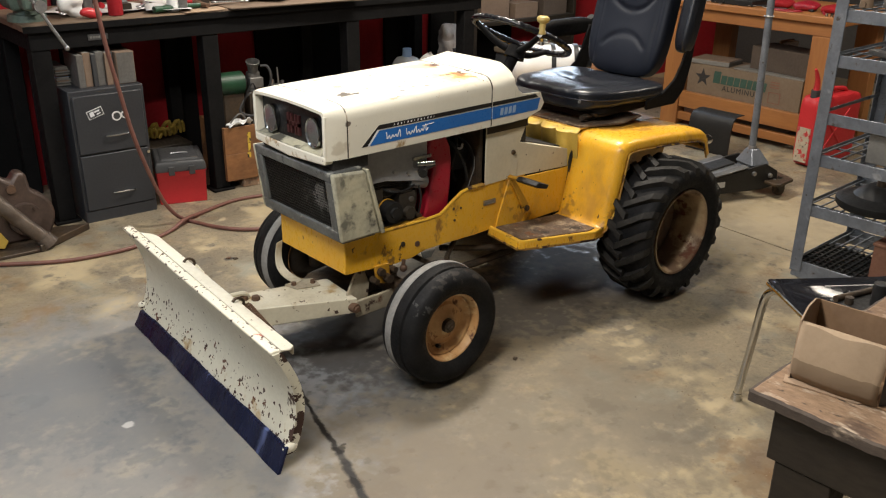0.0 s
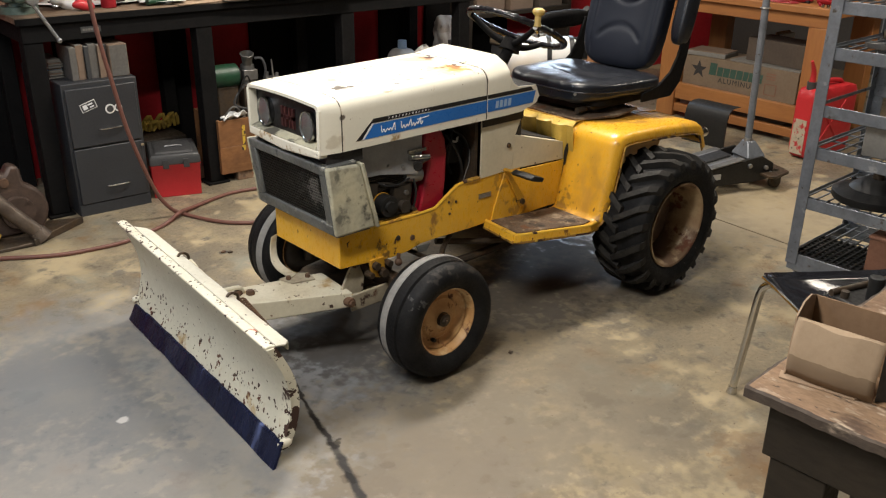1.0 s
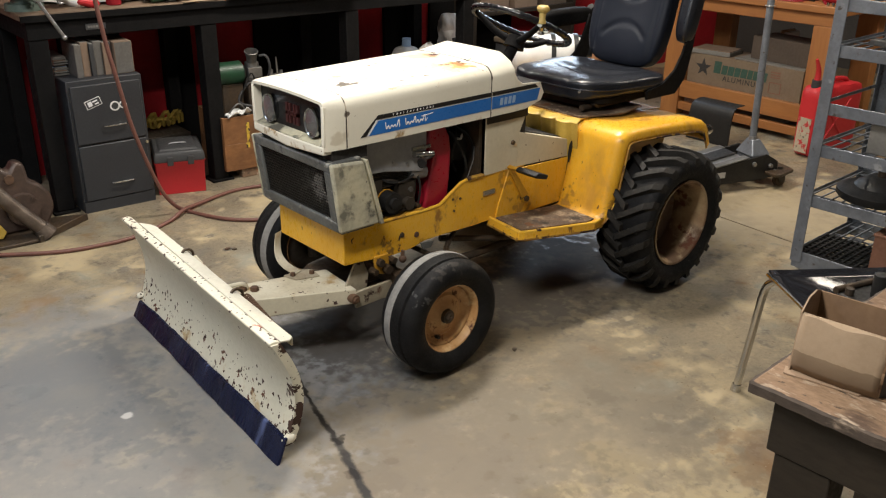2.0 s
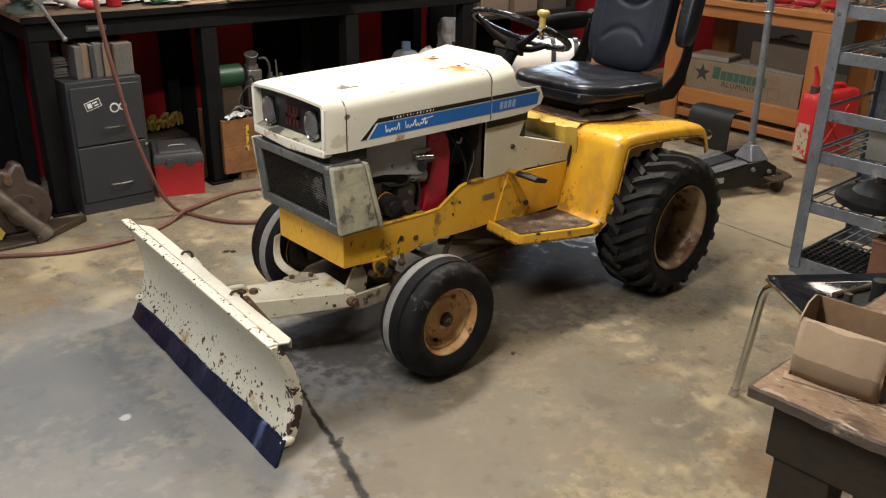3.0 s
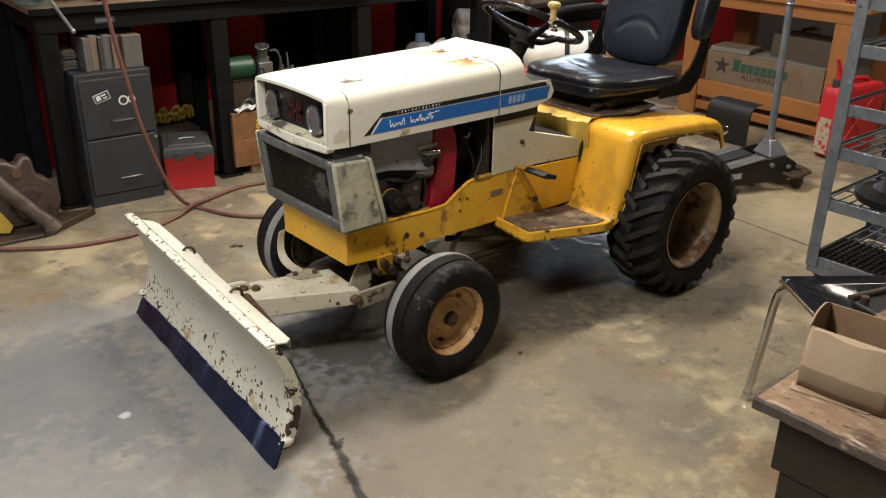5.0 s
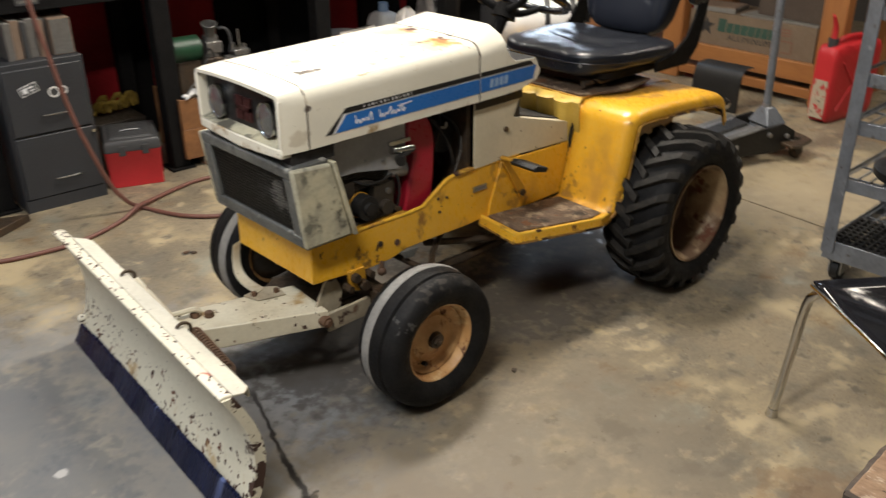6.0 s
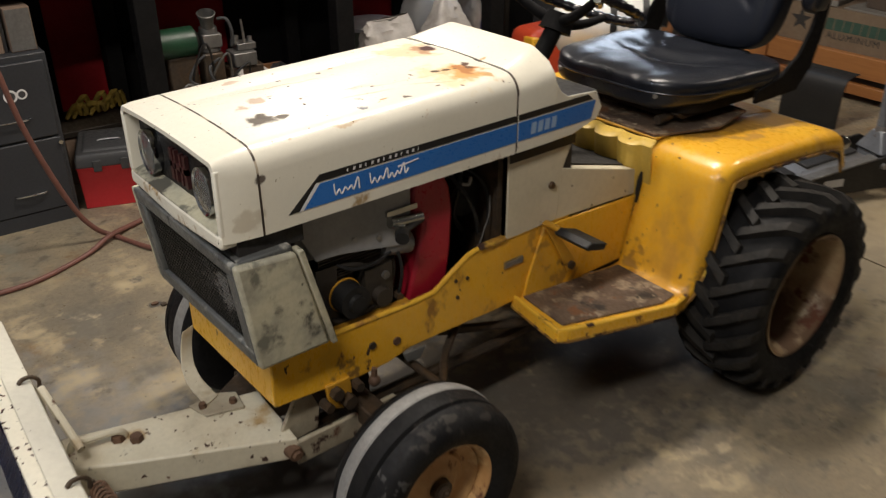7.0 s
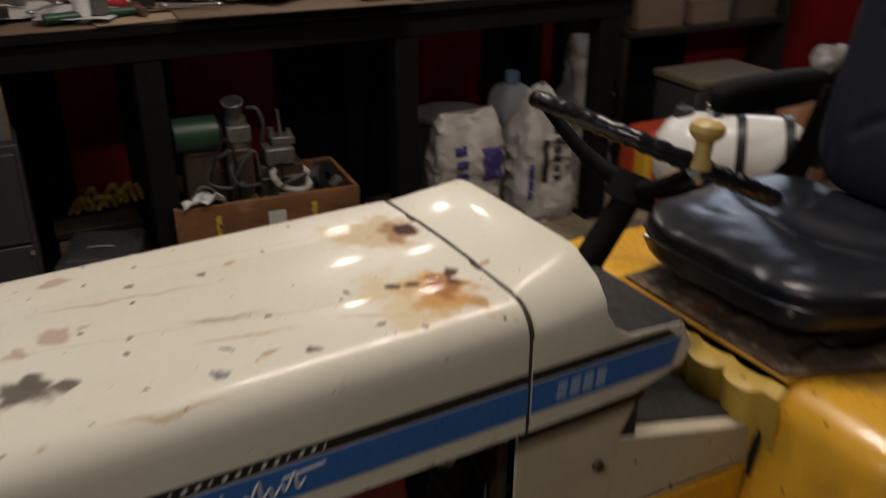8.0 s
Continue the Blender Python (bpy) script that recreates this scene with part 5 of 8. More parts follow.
part("axle_bracket", bm, M["greasy"], T, "greasy axle bracket", bevel=0.003)
bm = B()
prism(bm, [(-1.225, 0.352), (-1.165, 0.352), (-1.160, 0.300), (-1.185, 0.278), (-1.205, 0.285), (-1.222, 0.315)], "y", -0.200, -0.188)
part("rail_lug", bm, M["dirty_yellow"], T, "greasy yellow lug", bevel=0.003)
for x_, y_, z_, r_ in ((-1.205, -0.205, 0.330, 0.016), (-1.178, -0.210, 0.300, 0.018), (-1.150, -0.205, 0.325, 0.013), (-1.225, -0.20, 0.300, 0.012)):
    bm = B()
    cyl(bm, (x_, y_ + 0.02, z_), (x_, y_ - 0.012, z_), r_, r_ * 0.9, 7)
    part("nut", bm, M["greasy"], T)
bm = B()
pillow(bm, -1.118, -1.090, -0.214, -0.188, 0.300, 0.328, 8, 8, 2.0)
cyl(bm, (-1.104, -0.20, 0.322), (-1.102, -0.20, 0.345), 0.007, 0.007, 10)
part("ball_joint", bm, M["rust"], T, "rusty ball joint")
bm = B()
prism(bm, [(-1.03, 0.356), (-0.965, 0.352), (-0.985, 0.325), (-1.02, 0.33)], "y", -0.212, -0.204)
part("bracket_tab", bm, M["grille_edge"], T, bevel=0.002)
bm = B()
tube(bm, [(-1.0, -0.315, 0.312), (-0.90, -0.20, 0.30), (-0.78, -0.12, 0.32)], 0.010, 10, 3)
tube(bm, [(-1.0, 0.315, 0.312), (-0.99, 0.0, 0.30), (-1.0, -0.315, 0.312)], 0.010, 10, 3)
part("steering_rod", bm, M["greasy"], T)
bm = B()
cyl(bm, (0, -0.47, 0.285), (0, 0.47, 0.285), 0.045, n=18)
box(bm, -0.22, 0.14, -0.12, 0.12, 0.20, 0.52)
box(bm, -0.50, -0.20, -0.10, 0.10, 0.26, 0.40)
part("transaxle", bm, M["greasy"], T, "oily dark transaxle", bevel=0.01)
bm = B()
for s in (-1, 1):
    tube(bm, [(-1.28, s * 0.13, 0.215), (-0.7, s * 0.14, 0.20), (-0.25, s * 0.14, 0.21)], 0.016, 8, 2)
tube(bm, [(-0.86, -0.12, 0.30), (-0.70, -0.16, 0.27), (-0.55, -0.20, 0.25)], 0.012, 8, 2)
part("sub_frame", bm, M["greasy"], T)

# seat
def seat_top(x, y):
    dip = -0.034 * math.exp(-((x - 0.12) / 0.15) ** 2 - (abs(y) / 0.15) ** 2)
    seam = -0.008 * math.exp(-((abs(y) - 0.13) / 0.012) ** 2)
    crease = 0.008 * math.sin(x * 46 + y * 9) * math.exp(-((x - 0.14) / 0.08) ** 2 - (y / 0.13) ** 2)
    fold = -0.010 * math.exp(-((x - 0.05 - 0.3 * y * y) / 0.012) ** 2) * math.exp(-(y / 0.16) ** 4)
    return dip + seam + crease + fold


bm = B()
pillow(bm, -0.185, 0.315, -0.262, 0.262, -0.020, 0.062, 30, 16, 5.0, lump=0.004, top=seat_top)
for v_ in bm.verts:                                   # rounded front, narrower nose, a drooping front lobe
    k = max(0.0, (0.06 - v_.co.x) / 0.25)
    v_.co.y *= (1 - 0.20 * k * k) * (1 + 0.07 * max(0.0, (v_.co.x - 0.05) / 0.26))
    if v_.co.z < 0.03:
        v_.co.z -= 0.020 * k * k
SEAT = pose(0.0, 0.0, 0.742, 0, 1.5, 0)
seat = part("seat", bm, M["vinyl"], T, "creased black vinyl seat cushion", at=SEAT, angle=70)
bm = B()
pillow(bm, -0.12, 0.31, -0.235, 0.235, -0.050, 0.0, 16, 8, 7.0)
part("seat_pan", bm, M["bench_black"], seat)
bm = B()
ring = []
for k in range(49):
    a = 2 * math.pi * k / 48
    cx_, sy_ = math.cos(a), math.sin(a)
    q_ = (abs(cx_) ** 5 + abs(sy_) ** 5) ** -0.2
    px_ = 0.065 + 0.251 * cx_ * q_
    kk = max(0.0, (0.06 - px_) / 0.25)
    ring.append((px_, 0.263 * sy_ * q_ * (1 - 0.20 * kk * kk) * (1 + 0.07 * max(0.0, (px_ - 0.05) / 0.26)), 0.018))
tube(bm, ring, 0.0035, 6, 1)
part("piping", bm, M["vinyl"], seat)
for s in (-1, 1):
    bm = B()
    cyl(bm, (-0.168, s * 0.165, 0.012), (-0.178, s * 0.172, 0.012), 0.006, n=10)
    part("snap", bm, M["steel"], seat)


def back_top(x, y):
    d = -0.030 * math.exp(-((x - 0.26) / 0.16) ** 2 - (y / 0.13) ** 2)
    d -= 0.007 * math.exp(-((math.hypot(x - 0.03, y) - 0.130) / 0.011) ** 2) * (1 if x > 0.10 else 0)
    d -= 0.007 * math.exp(-((math.hypot(x - 0.39, y) - 0.130) / 0.011) ** 2) * (1 if x < 0.32 else 0)
    d -= 0.008 * math.exp(-((abs(y) - 0.150) / 0.011) ** 2)
    return d


bm = B()
pillow(bm, -0.018, 0.60, -0.194, 0.202, -0.058, 0.058, 44, 44, 4.5, top=back_top)
for v_ in bm.verts:
    v_.co.y *= 1 - 0.12 * max(0.0, (v_.co.x - 0.3) / 0.3) ** 2
BACK = Matrix.Translation((0.318, 0, 0.795)) @ Matrix.Rotation(radians(-77), 4, "Y")
part("backrest", bm, M["back_vinyl"], T, "black vinyl backrest with stitched seams", at=BACK, angle=70)
for s in (-1, 1):
    bm = B()
    prism(bm, [(0.13, 0.698), (0.33, 0.696), (0.390, 0.75), (0.425, 0.86), (0.438, 0.95), (0.395, 0.96), (0.355, 0.86), (0.315, 0.800), (0.24, 0.755), (0.13, 0.735)], "y", s * 0.270 - 0.006, s * 0.270 + 0.006)
    part("hinge_plate", bm, M["bench_black"], T, "black steel backrest hinge", bevel=0.004)
bm = B()
pillow(bm, -0.02, 0.31, -0.036, 0.036, -0.046, 0.046, 14, 10, 3.6)
part("armrest", bm, M["vinyl"], T, "black padded armrest folded upright", at=Matrix.Translation((0.385, -0.252, 0.920)) @ Matrix.Rotation(radians(-76), 4, "Y"), angle=70)
bm = B()
pillow(bm, 0.10, 0.44, 0.270, 0.335, 0.915, 0.992, 14, 10, 3.6)
part("armrest", bm, M["bench_black"], T, "black padded armrest folded down", angle=70)
bm = B()
tube(bm, [(0.44, 0.302, 0.985), (0.462, 0.300, 0.95), (0.455, 0.292, 0.85), (0.42, 0.28, 0.76)], 0.018, 10, 4)
part("armrest_bracket", bm, M["black_metal"], T)
for s in (-1, 1):
    bm = B()
    prism(bm, [(-0.12, 0.705), (0.28, 0.700), (0.25, 0.682), (-0.09, 0.685)], "y", s * 0.19 - 0.012, s * 0.19 + 0.012)
    part("seat_slide", bm, M["greasy"], T, bevel=0.003)
    bm = B()
    tube(bm, [(-0.04, s * 0.12, 0.672), (0.05, s * 0.12, 0.690), (-0.04, s * 0.12, 0.700)], 0.010, 8, 4)
    cyl(bm, (0.16, s * 0.13, 0.650), (0.16, s * 0.13, 0.700), 0.028, n=14)
    part("seat_spring", bm, M["rust"], T)
part("seat_base", boxed(-0.07, 0.24, -0.15, 0.15, 0.660, 0.690), M["greasy"], T, "rusty seat base plate", bevel=0.003)
bm = B()
cyl(bm, (-0.155, -0.17, 0.690), (-0.105, -0.17, 0.690), 0.012, n=10)
part("slide_lever", bm, M["greasy"], T)

# steering wheel
WC, WN = Vector((-0.345, 0.0, 1.010)), Vector((0.44, 0, 0.90)).normalized()
wheel = part("steering_wheel", torus(B(), WC, WN, 0.192, 0.0125, 120, 10, 0.13, 40), M["black_glossy"], T, "glossy black ribbed steering wheel")
d, u, v = basis(WN)
bm = B()
HC = WC - WN * 0.070
cyl(bm, HC - WN * 0.02, HC + WN * 0.025, 0.042, 0.034, 20)
for k in range(3):
    a = radians(95 + 120 * k)
    e = WC + (u * math.cos(a) + v * math.sin(a)) * 0.188
    m_ = (HC + e) / 2 - WN * 0.012
    tube(bm, [HC, m_, e], 0.012, 10, 4, radii=lambda t: 0.016 - 0.007 * t)
part("spoke", bm, M["bench_black"], wheel)
bm = B()
cyl(bm, HC, (-0.545, 0, 0.72), 0.022, 0.026, 16)
part("steering_column", bm, M["bench_black"], T)
kp = Vector((-0.425, -0.176, 1.050))
KN = part("spinner_knob", lathe(B(), [(0.0005, 0.062), (0.013, 0.061), (0.022, 0.055), (0.024, 0.047), (0.020, 0.039), (0.012, 0.033), (0.011, 0.012), (0.015, 0.004), (0.015, -0.004), (0.0005, -0.006)], kp, (0.1, 0, 1), 24), M["knob"], wheel, "yellowed spinner knob")
bm = B()
tube(bm, [kp + Vector((-0.01, 0, -0.006)), kp + Vector((0.012, 0.012, -0.016)), kp + Vector((0.02, 0.02, -0.03))], 0.010, 8, 3)
part("knob_clamp", bm, M["chrome"], wheel)

# snow blade, set straight across
BL = pose(-1.771, 0.024, 0.008, 0.8, 0, -3.5)       # blade frame: x back, y across
W = 0.558
bm = B()
prof = []
for k in range(15):
    t = k / 14
    z = 0.045 + 0.332 * t
    x = -0.020 + 0.062 * math.sin(math.pi * min(1.0, 0.10 + 0.86 * t)) - 0.012 * t
    prof.append((x, z))
back = [(x + 0.006, z) for x, z in prof][::-1]
loft(bm, [[(x, y, z) for x, z in prof + back] for y in [(-W + 2 * W * i / 24) for i in range(25)]])
blade = part("snow_blade", bm, M["blade_paint"], T, "curved cream snow blade with rust chips", at=BL)
tx, tz = prof[-1]
bm = B()
prism(bm, [(tx - 0.002, tz - 0.004), (tx - 0.004, tz + 0.006), (tx + 0.012, tz + 0.009), (tx + 0.032, tz + 0.003), (tx + 0.032, tz - 0.004)], "y", -W + 0.006, W + 0.002)
lip = part("top_lip", bm, M["blade_lip"], blade, "cream folded top lip with chipped paint", bevel=0.003)
plan = [(0.026, -W - 0.002), (0.056, -W + 0.002), (0.076, -W + 0.024), (0.078, W - 0.125), (0.066, W - 0.100), (0.028, W - 0.085)]
bm = B()
loft(bm, [[(tx + a_, b_, tz + 0.010 - 0.28 * (a_ - 0.026) - t_) for a_, b_ in plan] for t_ in (0.0, 0.006)])
part("lip_flange", bm, M["flange_paint"], lip, "wide cream back flange", bevel=0.002)
part("flange_edge", boxed(tx + 0.073, tx + 0.0785, -W + 0.026, W - 0.125, tz - 0.034, tz - 0.010), M["flange_paint"], lip, bevel=0.0015)
bm = B()
loft(bm, [[(-0.038, y, 0.0), (-0.022, y, 0.037), (-0.008, y, 0.076), (0.002, y, 0.078), (-0.028, y, 0.0)] for y in [(-W - 0.012 + (2 * W - 0.006) * i / 40) for i in range(41)]])
for v_ in bm.verts:
    v_.co.z *= 1 - 0.30 * (v_.co.y + W) / (2 * W)        # worn lower towards the far end
    v_.co.x += 0.005 * noise.noise(Vector((0, v_.co.y * 7, v_.co.z * 12))) + 0.003 * max(0.0, math.sin(v_.co.y * 34)) ** 3 * min(1.0, v_.co.z / 0.05)
edge = part("cutting_edge", bm, M["edge_steel"], blade, "dark blue steel cutting edge", bevel=0.0015)
for y in (-W + 0.003, W - 0.003):
    bm = B()
    prism(bm, [(x + 0.004, z) for x, z in prof] + [(x + 0.028, z) for x, z in prof][::-1], "y", y - 0.003, y + 0.003)
    part("end_rib", bm, M["blade_paint"], blade)
    bm = B()
    pillow(bm, -0.012, 0.034, y - 0.014, y + 0.010, 0.052, 0.080, 6, 6, 2.2)
    part("end_cap", bm, M["blade_lip"], blade)
for y in (-0.30, 0.0, 0.30):
    bm = B()
    prism(bm, [(x + 0.006, z) for x, z in prof] + [(x + 0.045, z) for x, z in prof][::-1], "y", y - 0.003, y + 0.003)
    part("back_rib", bm, M["blade_paint"], blade)
for y in (0.15, -0.21):
    bm = B()
    tube(bm, [(tx + 0.052, y, tz + 0.003), (tx + 0.062, y + 0.003, tz + 0.010), (tx + 0.080, y + 0.008, tz + 0.006), (tx + 0.092, y + 0.010, tz - 0.008), (tx + 0.090, y + 0.010, tz - 0.026)], 0.0046, 8, 4)
    part("hook", bm, M["greasy"], blade, "small dark rusty hook")
bm = B()
tube(bm, [(tx + 0.090, 0.145, tz - 0.02), (tx + 0.100, 0.08, tz - 0.045), (tx + 0.115, -0.02, tz - 0.08)], 0.009, 8, 3)
part("brace_bar", bm, M["arm_paint"], blade, "chipped cream brace bar")
bm = B()
coil = [(-1.705 + 0.024 * k / 160, -0.190 - 0.110 * k / 160, 0.346 - 0.070 * k / 160) for k in range(161)]
tube(bm, [(x_ + 0.016 * math.cos(k * 0.62), y_ + 0.010 * math.sin(k * 0.62), z_ + 0.015 * math.sin(k * 0.62)) for k, (x_, y_, z_) in enumerate(coil)], 0.0036, 6, 1)
part("trip_spring", bm, M["rust"], T, "rusty coil spring behind the blade")
bm = B()
tube(bm, [(-1.714, -0.170, 0.360), (-1.705, -0.190, 0.346), (-1.681, -0.300, 0.276), (-1.678, -0.315, 0.262)], 0.007, 8, 2)
part("spring_rod", bm, M["greasy"], T)

bm = B()
loft(bm, [[(xn, yn, 0.262), (xf, yf, 0.262), (xf, yf, zb), (xn, yn, zb)] for xn, yn, xf, yf, zb in ((-1.715, 0.005, -1.695, 0.110, 0.186), (-1.616, -0.050, -1.592, 0.080, 0.190), (-1.306, -0.205, -1.291, -0.004, 0.208))])
arm = part("push_arm", bm, M["arm_paint"], T, "cream box-section push arm", bevel=0.004)
bm = B()
loft(bm, [[(xn, yn, 0.252), (xf, yf, 0.252), (xf, yf, 0.182), (xn, yn, 0.182)] for xn, yn, xf, yf in ((-1.36, 0.06, -1.35, -0.02), (-1.29, 0.10, -1.28, -0.02), (-1.05, 0.14, -1.05, -0.10))])
part("arm_plate", bm, M["greasy"], arm, bevel=0.004)
part("side_bar", boxed(-1.31, -1.05, -0.205, -0.193, 0.190, 0.250), M["worn_arm"], arm, bevel=0.003)
bm = B()
prism(bm, [(-1.325, 0.258), (-1.290, 0.322), (-1.268, 0.348), (-1.252, 0.345), (-1.228, 0.285), (-1.235, 0.230), (-1.30, 0.225)], "y", -0.168, -0.158)
part("hanger_plate", bm, M["worn_arm"], arm, "grimy cream hanger plate", bevel=0.002)
bm = B()
path = [(-1.356, 0.190, 0.356), (-1.372, 0.176, 0.315), (-1.386, 0.145, 0.285), (-1.392, 0.095, 0.270), (-1.390, 0.020, 0.266)]
pts = smooth_path(path, 5)
loft(bm, [[p + Vector((0.016, 0.008, 0)), p + Vector((-0.020, -0.008, 0)), p + Vector((-0.020, -0.012, 0.006)), p + Vector((0.016, 0.004, 0.006))] for p in pts])
part("lift_bracket", bm, M["arm_paint"], arm, "curved cream lift bracket", bevel=0.002)
bm = B()
prism(bm, [(-1.440, 0.035), (-1.425, -0.020), (-1.345, -0.045), (-1.335, 0.015), (-1.370, 0.040)], "z", 0.2625, 0.2685)
part("foot_plate", bm, M["worn_arm"], arm, "grimy bolted foot plate", bevel=0.002)
for x_, y_ in ((-1.418, 0.010), (-1.358, -0.016)):
    bm = B()
    cyl(bm, (x_, y_, 0.268), (x_, y_, 0.280), 0.009, 0.008, 6)
    part("bolt", bm, M["rust"], arm)
bm = B()
cyl(bm, (-1.318, -0.19, 0.230), (-1.318, -0.216, 0.230), 0.018, 0.016, 14)
cyl(bm, (-1.318, -0.216, 0.230), (-1.318, -0.224, 0.230), 0.011, 0.010, 6)
part("pivot_pin", bm, M["rust"], arm, "rusty pivot pin")
bm = B()
tube(bm, [(-1.69, 0.06, 0.262), (-1.68, 0.055, 0.285), (-1.66, 0.04, 0.288), (-1.60, 0.03, 0.286), (-1.585, 0.03, 0.266)], 0.008, 8, 4)
part("swivel_rod", bm, M["arm_paint"], arm, "chipped swivel rod")
for x_, y_ in ((-1.60, 0.03), (-1.57, 0.005)):
    bm = B()
    cyl(bm, (x_, y_, 0.262), (x_, y_, 0.276), 0.015, 0.013, 6)
    part("bolt", bm, M["rust"], arm)

# ---- along the back wall ----
def on_bench(lx, ly, z=0.0, rz=0.0):
    return BENCH @ pose(lx, ly, z, 0, 0, rz)


def placed(name, label, category, m, group="", kind=""):
    ob = new(name)
    ob.empty_display_size = 0.1
    ob.matrix_basis = m
    return tagged(ob, label, category, group, kind)


bench = placed("workbench", "black steel workbench with a cluttered wooden top", "workbench", BENCH)
part("top", boxed(-0.02, 2.66, -0.015, 0.62, 0.900, 0.930), M["ply"], bench, "worn plywood top", bevel=0.004)
part("nosing", boxed(-0.022, 2.662, -0.020, -0.0155, 0.896, 0.925), M["bench_black"], bench, bevel=0.001)
part("apron", boxed(0.0, 2.64, 0.0, 0.045, 0.815, 0.900), M["bench_black"], bench, bevel=0.003)
part("apron", boxed(0.0, 0.045, 0.045, 0.60, 0.815, 0.900), M["bench_black"], bench, bevel=0.003)
for lx in (0.045, 0.85, 1.70, 2.55):
    bm = B()
    box(bm, lx - 0.042, lx + 0.042, 0.005, 0.085, 0.012, 0.815)
    leg = part("leg", bm, M["bench_black"], bench, bevel=0.005)
    part("foot_plate", boxed(lx - 0.06, lx + 0.06, -0.012, 0.105, 0, 0.012), M["bench_black"], leg, bevel=0.003)
    part("leg", boxed(lx - 0.035, lx + 0.035, 0.52, 0.59, 0, 0.815), M["bench_black"], bench, bevel=0.005)
plate = part("label_plate", boxed(0.255, 0.345, -0.003, 0.0, 0.842, 0.868), M["dark_plastic"], bench, "dark label plate")
bm = B()
for k in range(6):
    box(bm, 0.263 + k * 0.0125, 0.272 + k * 0.0125, -0.0042, -0.003, 0.850, 0.860)
part("label_mark", bm, M["dim_paper"], plate)


def file_cabinet():
    c = placed("file_cabinet", "charcoal two-drawer metal file cabinet with stickers", "file cabinet", pose(-1.491, 1.876, 0, 0, 0, -3.6) @ Matrix.Scale(1.012, 4))
    W_, H_, D_ = 0.350, 0.636, 0.66
    part("body", boxed(0, W_, 0.012, D_, 0.0, H_), M["cabinet"], c, bevel=0.004)
    part("base", boxed(0.004, W_ - 0.004, 0.004, 0.012, 0.0, 0.055), M["cabinet"], c)
    for z0, z1 in ((0.058, 0.328), (0.336, 0.612)):
        dr = part("drawer", boxed(0.014, W_ - 0.014, 0.0, 0.016, z0, z1), M["cabinet"], c, bevel=0.004)
        hz = z0 + (z1 - z0) * 0.285
        bm = B()
        tube(bm, [(0.142, 0.0, hz), (0.147, -0.014, hz), (0.195, -0.018, hz), (0.243, -0.014, hz), (0.248, 0.0, hz)], 0.0036, 8, 4)
        part("handle", bm, M["chrome"], dr, "chrome pull handle")
    bm = B()
    cyl(bm, (0.333, 0.0, 0.308), (0.333, -0.010, 0.308), 0.009, 0.008, 14)
    part("lock", bm, M["chrome"], c)
    st = part("sticker", boxed(-0.037, 0.037, -0.0012, 0, -0.020, 0.020), M["white_plastic"], c, "white sticker with dark marks", at=pose(0.108, -0.0004, 0.528, 0, -17, 0))
    bm = B()
    box(bm, -0.034, 0.034, -0.0022, -0.0012, -0.017, 0.017)
    part("print", bm, M["dark_plastic"], st)
    bm = B()
    for x0_, w_, z0_, h_ in ((-0.026, 0.020, -0.010, 0.022), (-0.002, 0.024, 0.003, 0.007), (0.004, 0.020, -0.010, 0.006)):
        box(bm, x0_, x0_ + w_, -0.003, -0.0022, z0_, z0_ + h_)
    part("print", bm, M["white_ink"], st)
    bm = B()
    cyl(bm, (0.205, -0.0004, 0.502), (0.205, -0.002, 0.502), 0.023, n=24)
    cyl(bm, (0.243, -0.0004, 0.504), (0.243, -0.002, 0.504), 0.018, n=24)
    st = part("sticker", bm, M["white_plastic"], c, "round white sticker")
    bm = B()
    cyl(bm, (0.205, -0.002, 0.502), (0.205, -0.003, 0.502), 0.016, n=20)
    cyl(bm, (0.243, -0.002, 0.504), (0.243, -0.003, 0.504), 0.012, n=20)
    part("print", bm, M["dark_plastic"], st)


file_cabinet()
CAB = pose(-1.491, 1.876, 0, 0, 0, -3.6) @ Matrix.Scale(1.012, 4)
x = 0.075
for k, (w, h, d_, mm, lab) in enumerate(((0.030, 0.150, 0.20, "dusty_cover", "thick white manual on the file cabinet"), (0.034, 0.158, 0.21, "card_old", "grey-brown manual on the file cabinet"), (0.020, 0.150, 0.20, "dark_plastic", "dark binder on the file cabinet"),
                                        (0.036, 0.156, 0.21, "dusty_cover", "white manual on the file cabinet"), (0.028, 0.150, 0.20, "card_old", "worn manual on the file cabinet"), (0.012, 0.150, 0.2, "dark_plastic", "thin dark binder on the file cabinet"))):
    bk = placed("manual", lab, "book", CAB @ pose(x, 0.06 + 0.01 * (k % 2), 0.636), group="manuals on the cabinet")
    bm = B()
    box(bm, 0, w, 0, d_, 0, h)
    part("cover", bm, M[mm], bk, bevel=0.002)
    part("pages", boxed(0.003, w - 0.003, 0.004, d_ - 0.002, h, h + 0.0015), M["dim_paper"], bk)
    x += w + 0.002
bk = placed("folder", "pale grey folder leaning on the manuals", "folder", CAB @ pose(0.252, 0.052, 0.636))
part("cover", boxed(0, 0.086, 0, 0.19, 0, 0.150), M["card_old"], bk, bevel=0.003)
part("label", boxed(0.004, 0.082, -0.0015, 0, 0.004, 0.146), M["dusty_cover"], bk)
pp = placed("paper_stack", "loose stack of white and blue papers", "papers", CAB @ pose(0.000, 0.16, 0.636))
